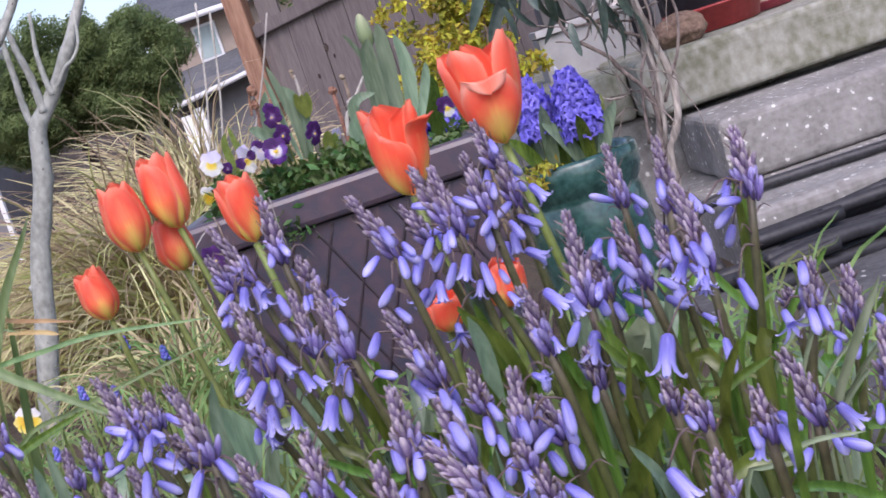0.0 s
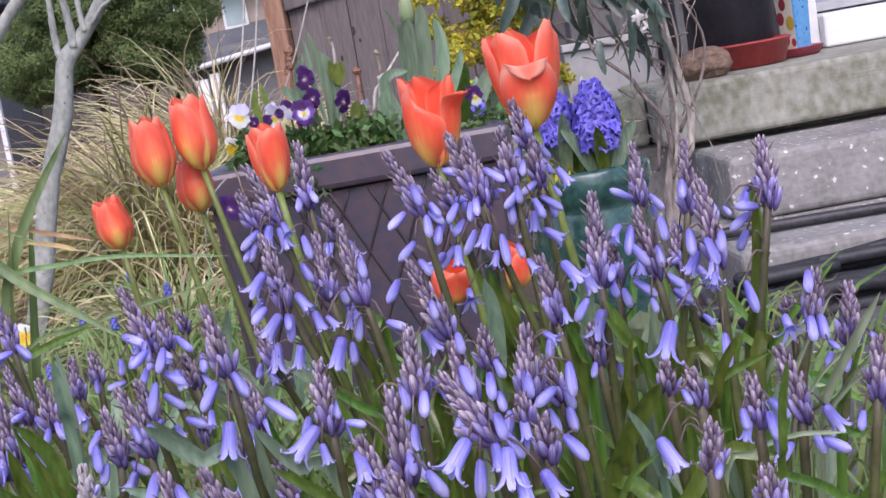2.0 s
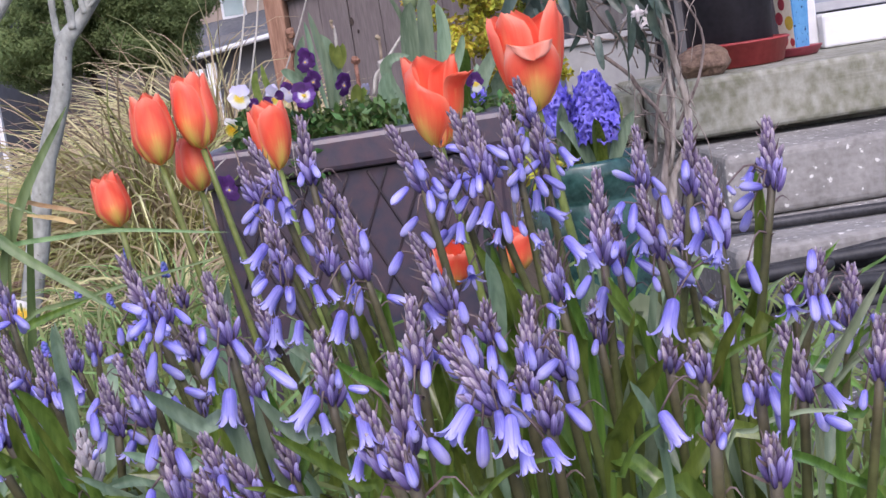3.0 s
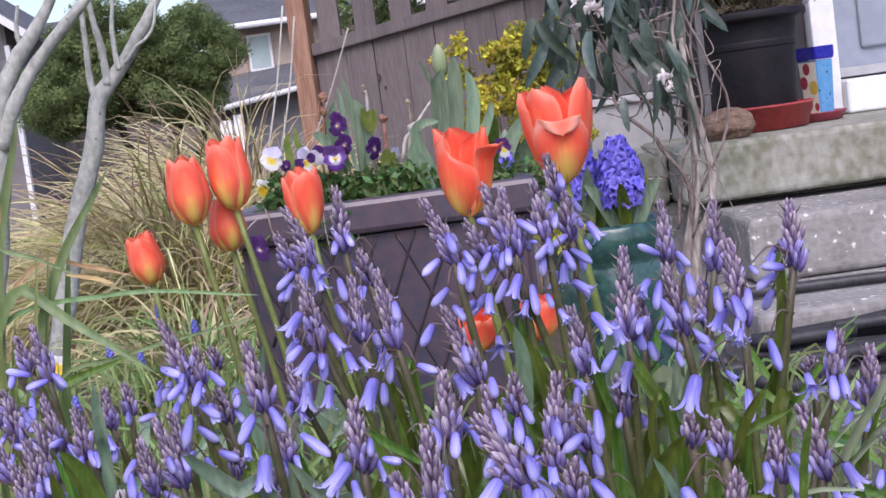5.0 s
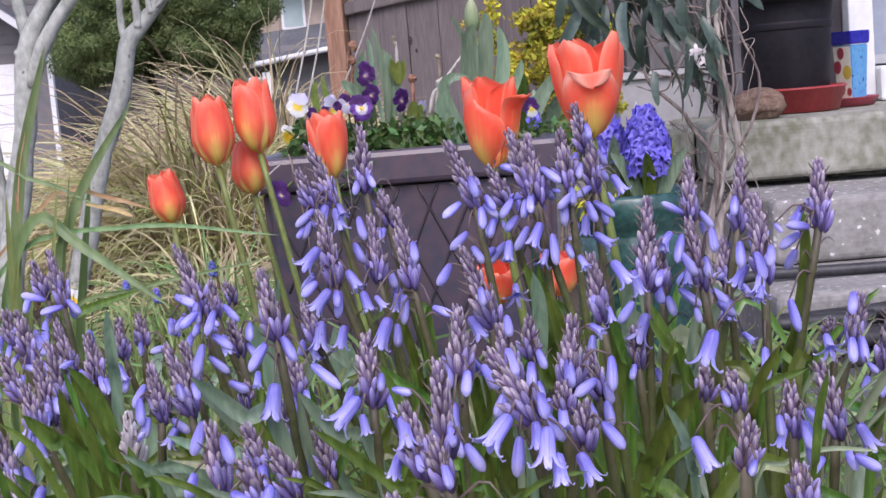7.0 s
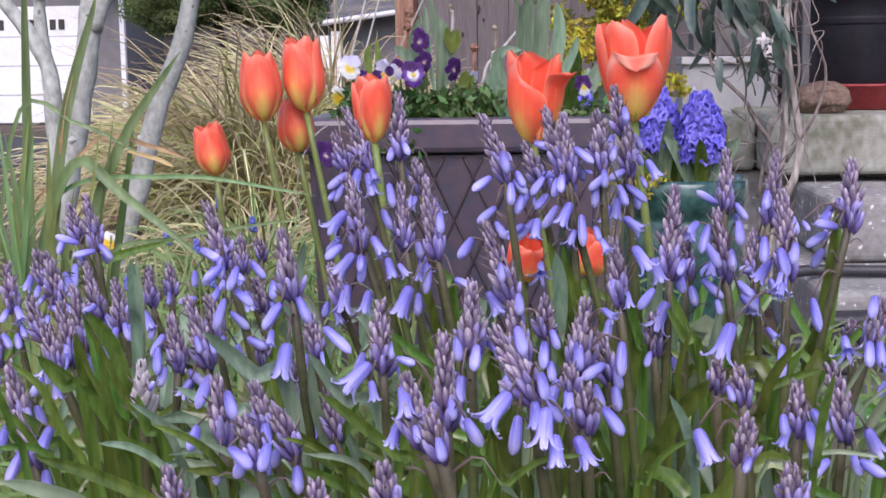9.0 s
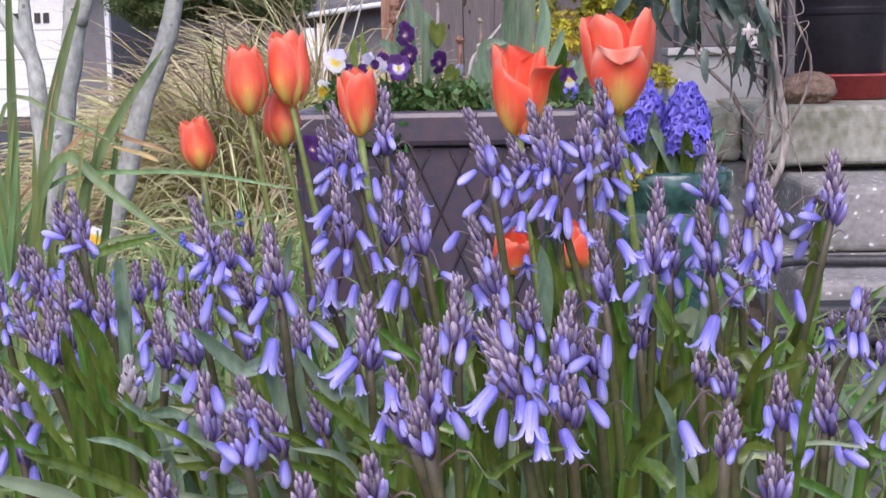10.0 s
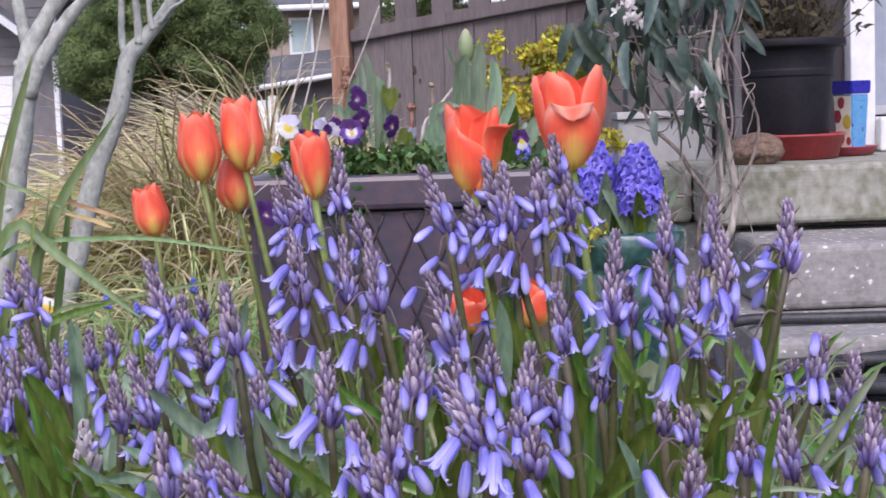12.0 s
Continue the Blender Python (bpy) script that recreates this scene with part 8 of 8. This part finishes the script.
bud_tulip((-0.09, 1.50, 0.274), None,
          [([(-0.084, 1.47, 0.312), (-0.082, 1.467, 0.349), (-0.086, 1.463, 0.378), (-0.092, 1.46, 0.413)], 0.01),
           ([(-0.088, 1.46, 0.312), (-0.093, 1.457, 0.349), (-0.095, 1.453, 0.384), (-0.097, 1.45, 0.403)], 0.006),
           ([(-0.082, 1.475, 0.31), (-0.075, 1.472, 0.34), (-0.077, 1.468, 0.372), (-0.088, 1.465, 0.39)], 0.015),
           ([(-0.101, 1.48, 0.312), (-0.109, 1.477, 0.344), (-0.109, 1.473, 0.368), (-0.101, 1.47, 0.39)], 0.012),
           ([(-0.095, 1.47, 0.317), (-0.111, 1.467, 0.341), (-0.122, 1.463, 0.353), (-0.129, 1.46, 0.358)], 0.012)], "grey-green tulip leaves not yet in bud")
bud_tulip((-0.165, 1.50, 0.274), None, [([(-0.145, 1.47, 0.314), (-0.144, 1.467, 0.336), (-0.147, 1.463, 0.351), (-0.148, 1.46, 0.368)], 0.007), ([(-0.154, 1.475, 0.314), (-0.158, 1.472, 0.337), (-0.158, 1.468, 0.352), (-0.154, 1.465, 0.362)], 0.008)], "young yellow-green tulip leaves", SHOOT_LEAF)
bud_tulip((-0.06, 1.46, 0.274), None, [([(-0.057, 1.44, 0.304), (-0.056, 1.435, 0.322), (-0.053, 1.43, 0.333)], 0.012), ([(-0.062, 1.445, 0.301), (-0.051, 1.44, 0.318), (-0.047, 1.435, 0.329)], 0.009)], "short yellow-green tulip shoot", SHOOT_LEAF)


WHITE_TIP = material("bleached leaf tip", (0.55, 0.58, 0.60), (0.74, 0.77, 0.80), 60, 0.6, 0.1, 4, glow=0.2)
tip = part("leaf_tip", mesh_of("leaf_tip", *strap_data([Vector(p) - Vector((0.271, 2.175, 0.255)) for p in ((0.271, 2.175, 0.255), (0.272, 2.175, 0.27), (0.275, 2.175, 0.282), (0.276, 2.175, 0.295))], 0.009, 8, 0.5, 0.3)), WHITE_TIP)
tip.location = (0.271, 2.175, 0.255)
tagged(tip, "bleached white pointed leaf tip among the hyacinths", "leaf")


STRAW = material("bleached stake", (0.34, 0.32, 0.28), (0.52, 0.49, 0.44), 60, 0.7, 0.1, 4)
for a, b, r in (((-0.202, 1.66, 0.333), (-0.157, 1.66, 0.511), 0.0012), ((-0.186, 1.66, 0.333), (-0.145, 1.66, 0.497), 0.0012), ((-0.149, 1.66, 0.338), (-0.084, 1.66, 0.475), 0.0011)):
    st = part("plant_stake", tube("plant_stake", spline([(0, 0, 0), (Vector(b) - Vector(a)) * 0.5 + Vector((0.003, 0, 0)), Vector(b) - Vector(a)], 8), r, 6), STRAW)
    st.location = a
    tagged(st, "thin bleached stake standing in the planter", "stake", "plant stakes")


RED_TWIG = material("reddish dry stalk", (0.13, 0.055, 0.035), (0.34, 0.18, 0.12), 60, 0.85, 0.3, 4)


def twig(pts, r, label, mat, knob=0.0):
    o = Vector(pts[0])
    t = thing("dry_twig", o, label, "twig", "dry twigs")
    line = [Vector(p) - o for p in spline(pts, 9)]
    part("stalk", tube("stalk", [p + noise.noise_vector(p * 60) * 0.002 for p in line], taper(r, r * 0.6, 9), 6, 0.15), mat, t)
    if knob:
        bm = bmesh.new()
        bmesh.ops.create_icosphere(bm, subdivisions=2, radius=knob)
        for v in bm.verts:
            v.co = v.co * (1 + 0.5 * noise.noise(v.co * 260)) + line[-1]
        part("seed_head", bm, mat, t, "shrivelled brown seed head")


twig([(-0.117, 1.47, 0.313), (-0.117, 1.47, 0.35), (-0.116, 1.47, 0.38)], 0.0024, "thick dry brown stalk with a shrivelled head", RED_TWIG, 0.0052)
twig([(-0.122, 1.465, 0.371), (-0.119, 1.465, 0.386), (-0.113, 1.465, 0.394)], 0.0015, "dry curled brown flower stalk", RED_TWIG, 0.0056)
twig([(-0.095, 3.4, -0.15), (-0.093, 3.4, 0.1), (-0.0915, 3.4, 0.362)], 0.0088, "weathered reddish-brown stake with a dark top", RED_TWIG, 0.0105)
twig([(-0.071, 1.475, 0.311), (-0.069, 1.475, 0.354), (-0.07, 1.475, 0.378), (-0.07, 1.475, 0.395)], 0.0026, "pale spent flower stalk", STRAW)
twig([(-0.07, 1.475, 0.393), (-0.071, 1.475, 0.397), (-0.071, 1.475, 0.4)], 0.0016, "dark withered tip of a flower stalk", TWIG, 0.0022)
bud_tulip((-0.07, 1.475, 0.351), None, [([(-0.069, 1.47, 0.351), (-0.073, 1.465, 0.365), (-0.074, 1.46, 0.378)], 0.009), ([(-0.069, 1.47, 0.351), (-0.064, 1.465, 0.363), (-0.062, 1.46, 0.376)], 0.008), ([(-0.069, 1.465, 0.351), (-0.069, 1.46, 0.362), (-0.067, 1.455, 0.375)], 0.009)], "yellow-green spent tulip head on its stalk", SHOOT_LEAF)
twig([(-0.041, 1.62, 0.315), (-0.033, 1.62, 0.337), (-0.013, 1.62, 0.36), (0.008, 1.62, 0.385)], 0.0026, "pale branching dry twig", STRAW)
twig([(-0.028, 1.62, 0.307), (-0.025, 1.62, 0.353), (-0.026, 1.62, 0.379)], 0.0024, "dry thin twig with dark tip", TWIG, 0.0034)
twig([(-0.032, 1.62, 0.314), (-0.029, 1.62, 0.337), (-0.024, 1.62, 0.348)], 0.0026, "short lichen-covered dry twig", STRAW, 0.0065)
twig([(-0.1906, 1.3779, 0.2825), (-0.2063, 1.3503, 0.266), (-0.2182, 1.3503, 0.2273), (-0.2155, 1.3595, 0.1905)], 0.0008, "thin dead stem hanging over the rim", STRAW)
twig([(-0.1262, 1.3779, 0.2917), (-0.1235, 1.3641, 0.2871), (-0.1226, 1.3623, 0.2365)], 0.0006, "thin dead stem hanging over the rim", STRAW)
twig([(-0.1814, 1.3779, 0.2917), (-0.1722, 1.3503, 0.2595), (-0.1658, 1.3503, 0.1997), (-0.1722, 1.3549, 0.1629)], 0.0008, "thin dead stem hanging over the rim", TWIG)

# blue florets at the back of the planter
hyacinth((0.0762, 1.5711, 0.2641), (0.0762, 1.5711, 0.2844), (0.0762, 1.5711, 0.3055), 0.0184, 4, 26, "low violet-blue hyacinth behind the planter flowers", 0.92)
hyacinth((0.0486, 1.5619, 0.2641), (0.0486, 1.5619, 0.2779), (0.0486, 1.5619, 0.2991), 0.0147, 5, 20, "low violet-blue hyacinth behind the planter flowers", 0.92)


# ---- small blue grape hyacinths ----
MUSCARI_BLUE = material("grape hyacinth blue", (0.09, 0.10, 0.44), (0.19, 0.21, 0.66), 90, 0.5, 0.05, 4, 0.2)
MUSCARI = bud_mesh("floret", 0.24, 8)
MUSCARI.materials.append(MUSCARI_BLUE)


def grape_hyacinth(foot, top, seed):
    rnd = random.Random(seed)
    t = thing("grape_hyacinth", foot, "small bright blue grape hyacinth", "grape hyacinth", "grape hyacinths")
    p = Vector(top) - Vector(foot)
    part("stem", tube("stem", spline([(0, 0, 0), p * 0.5, p], 5), 0.0013, 5), TULIP_STEM, t)
    for k in range(16):
        a = k * 2.4
        z = k / 16
        m = Matrix.Translation(p + Vector((math.cos(a) * 0.0026 * (1 - z * 0.6), math.sin(a) * 0.0026 * (1 - z * 0.6), -0.007 + 0.013 * z)))
        part("floret", MUSCARI, None, t, m=m @ pose(0, 0, 0, 180, 0, 0) @ Matrix.Diagonal((0.0085, 0.0085, 0.0043, 1)))


for k, (x, y, z) in enumerate(((-0.2889, 1.3141, 0.2153), (-0.3433, 1.3226, 0.1813), (-0.2575, 1.3141, 0.1941), (-0.3187, 1.3396, 0.1694), (-0.3697, 1.2716, 0.1439), (-0.2932, 1.2886, 0.1439))):
    grape_hyacinth(rooted((x + 0.008, y)), (x, y, z), k)


# ---- long blades by the trees ----
BLADE = material("iris blade", (0.08, 0.15, 0.045), (0.22, 0.32, 0.13), 20, 0.4, 0.1, 5, 0.25, glow=0.22, stretch=(1, 1, 0.15))
DRY_BLADE = material("dry blade tip", (0.30, 0.18, 0.08), (0.50, 0.34, 0.18), 20, 0.7, 0.1, 5, 0.2, glow=0.1)


BLADE_LIGHT = material("yellow-green blade", (0.15, 0.21, 0.06), (0.33, 0.42, 0.15), 25, 0.4, 0.1, 5, 0.2, glow=0.25, stretch=(1, 1, 0.2))


def build_iris():
    rnd = random.Random(51)
    t = thing("iris_clump", (-0.3577, 0.98, -0.012), "tall clump of upright green sword-shaped blades", "iris", size=0.82)
    o = Vector((-0.43, 1.2, 0.0))
    for k in range(40):
        x = -0.54 + 0.15 * rnd.random()
        h = rnd.uniform(0.26, 0.42)
        y = 1.2 + rnd.uniform(-0.06, 0.08)
        sx = max(-0.1, min(0.05, rnd.gauss(0.0, 0.05)))
        pts = [(x, y, 0), (x + sx * 0.3, y, h * 0.5), (x + sx, y - 0.01, h)]
        part("blade", mesh_of("blade", *strap_data([Vector(p) - o for p in pts], rnd.uniform(0.003, 0.0085), 10, 0.3, 0.55)), BLADE if k % 3 else BLADE_LIGHT, t)
    for pts, wd in (([(-0.44, 1.2, 0), (-0.432, 1.2, 0.25), (-0.423, 1.2, 0.54)], 0.010), ([(-0.41, 1.2, 0.0), (-0.39, 1.2, 0.24), (-0.35, 1.2, 0.36), (-0.290, 1.2, 0.448)], 0.010),
                    ([(-0.45, 1.2, 0.0), (-0.425, 1.2, 0.25), (-0.385, 1.19, 0.352), (-0.34, 1.18, 0.325), (-0.27, 1.17, 0.27)], 0.010),
                    ([(-0.50, 1.2, 0.10), (-0.42, 1.2, 0.31), (-0.30, 1.19, 0.340), (-0.173, 1.19, 0.322)], 0.0045), ([(-0.44, 1.2, 0.12), (-0.37, 1.2, 0.262), (-0.30, 1.19, 0.286), (-0.176, 1.19, 0.304)], 0.004),
                    ([(-0.48, 1.2, 0.1), (-0.44, 1.2, 0.385), (-0.38, 1.2, 0.385), (-0.33, 1.2, 0.36)], 0.004), ([(-0.43, 1.2, 0.1), (-0.40, 1.2, 0.36), (-0.36, 1.2, 0.50)], 0.010)):
        part("blade", mesh_of("blade", *strap_data([Vector(p) - o for p in pts], wd, 16, 0.3, 0.55)), BLADE, t)
    for pts in ([(-0.40, 1.2, 0.36), (-0.395, 1.2, 0.40), (-0.385, 1.2, 0.43)], [(-0.34, 1.2, 0.362), (-0.315, 1.2, 0.355), (-0.30, 1.2, 0.348)], [(-0.445, 1.21, 0.30), (-0.37, 1.21, 0.372), (-0.33, 1.21, 0.368), (-0.285, 1.21, 0.352)]):
        part("dry_tip", mesh_of("dry_tip", *strap_data([Vector(p) - o for p in pts], 0.004, 6)), DRY_BLADE, t, "withered brown blade tip")


build_iris()


# ---- fallen leaves on the soil ----
def litter():
    rnd = random.Random(61)
    pieces = []
    for k in range(170):
        p = Vector((rnd.uniform(-0.55, 0.4), rnd.uniform(0.5, 2.1), 0))
        p.z = ground_height(p.x, p.y) + 0.012
        a = rnd.uniform(0, 6.28)
        e = Vector((math.cos(a), math.sin(a), rnd.uniform(-0.1, 0.3)))
        s = rnd.uniform(0.02, 0.05)
        pieces.append(strap_data([p, p + e * s * 0.5 + Vector((0, 0, 0.008)), p + e * s], s * 0.4, 5, 0.4, 0.3, (0, 0, 1)))
    tagged(part("leaf_litter", mesh_of("leaf_litter", *join_data(pieces)), DRY_BLADE), "scattered dry brown leaves on the soil", "leaves", kind="stuff")


litter()
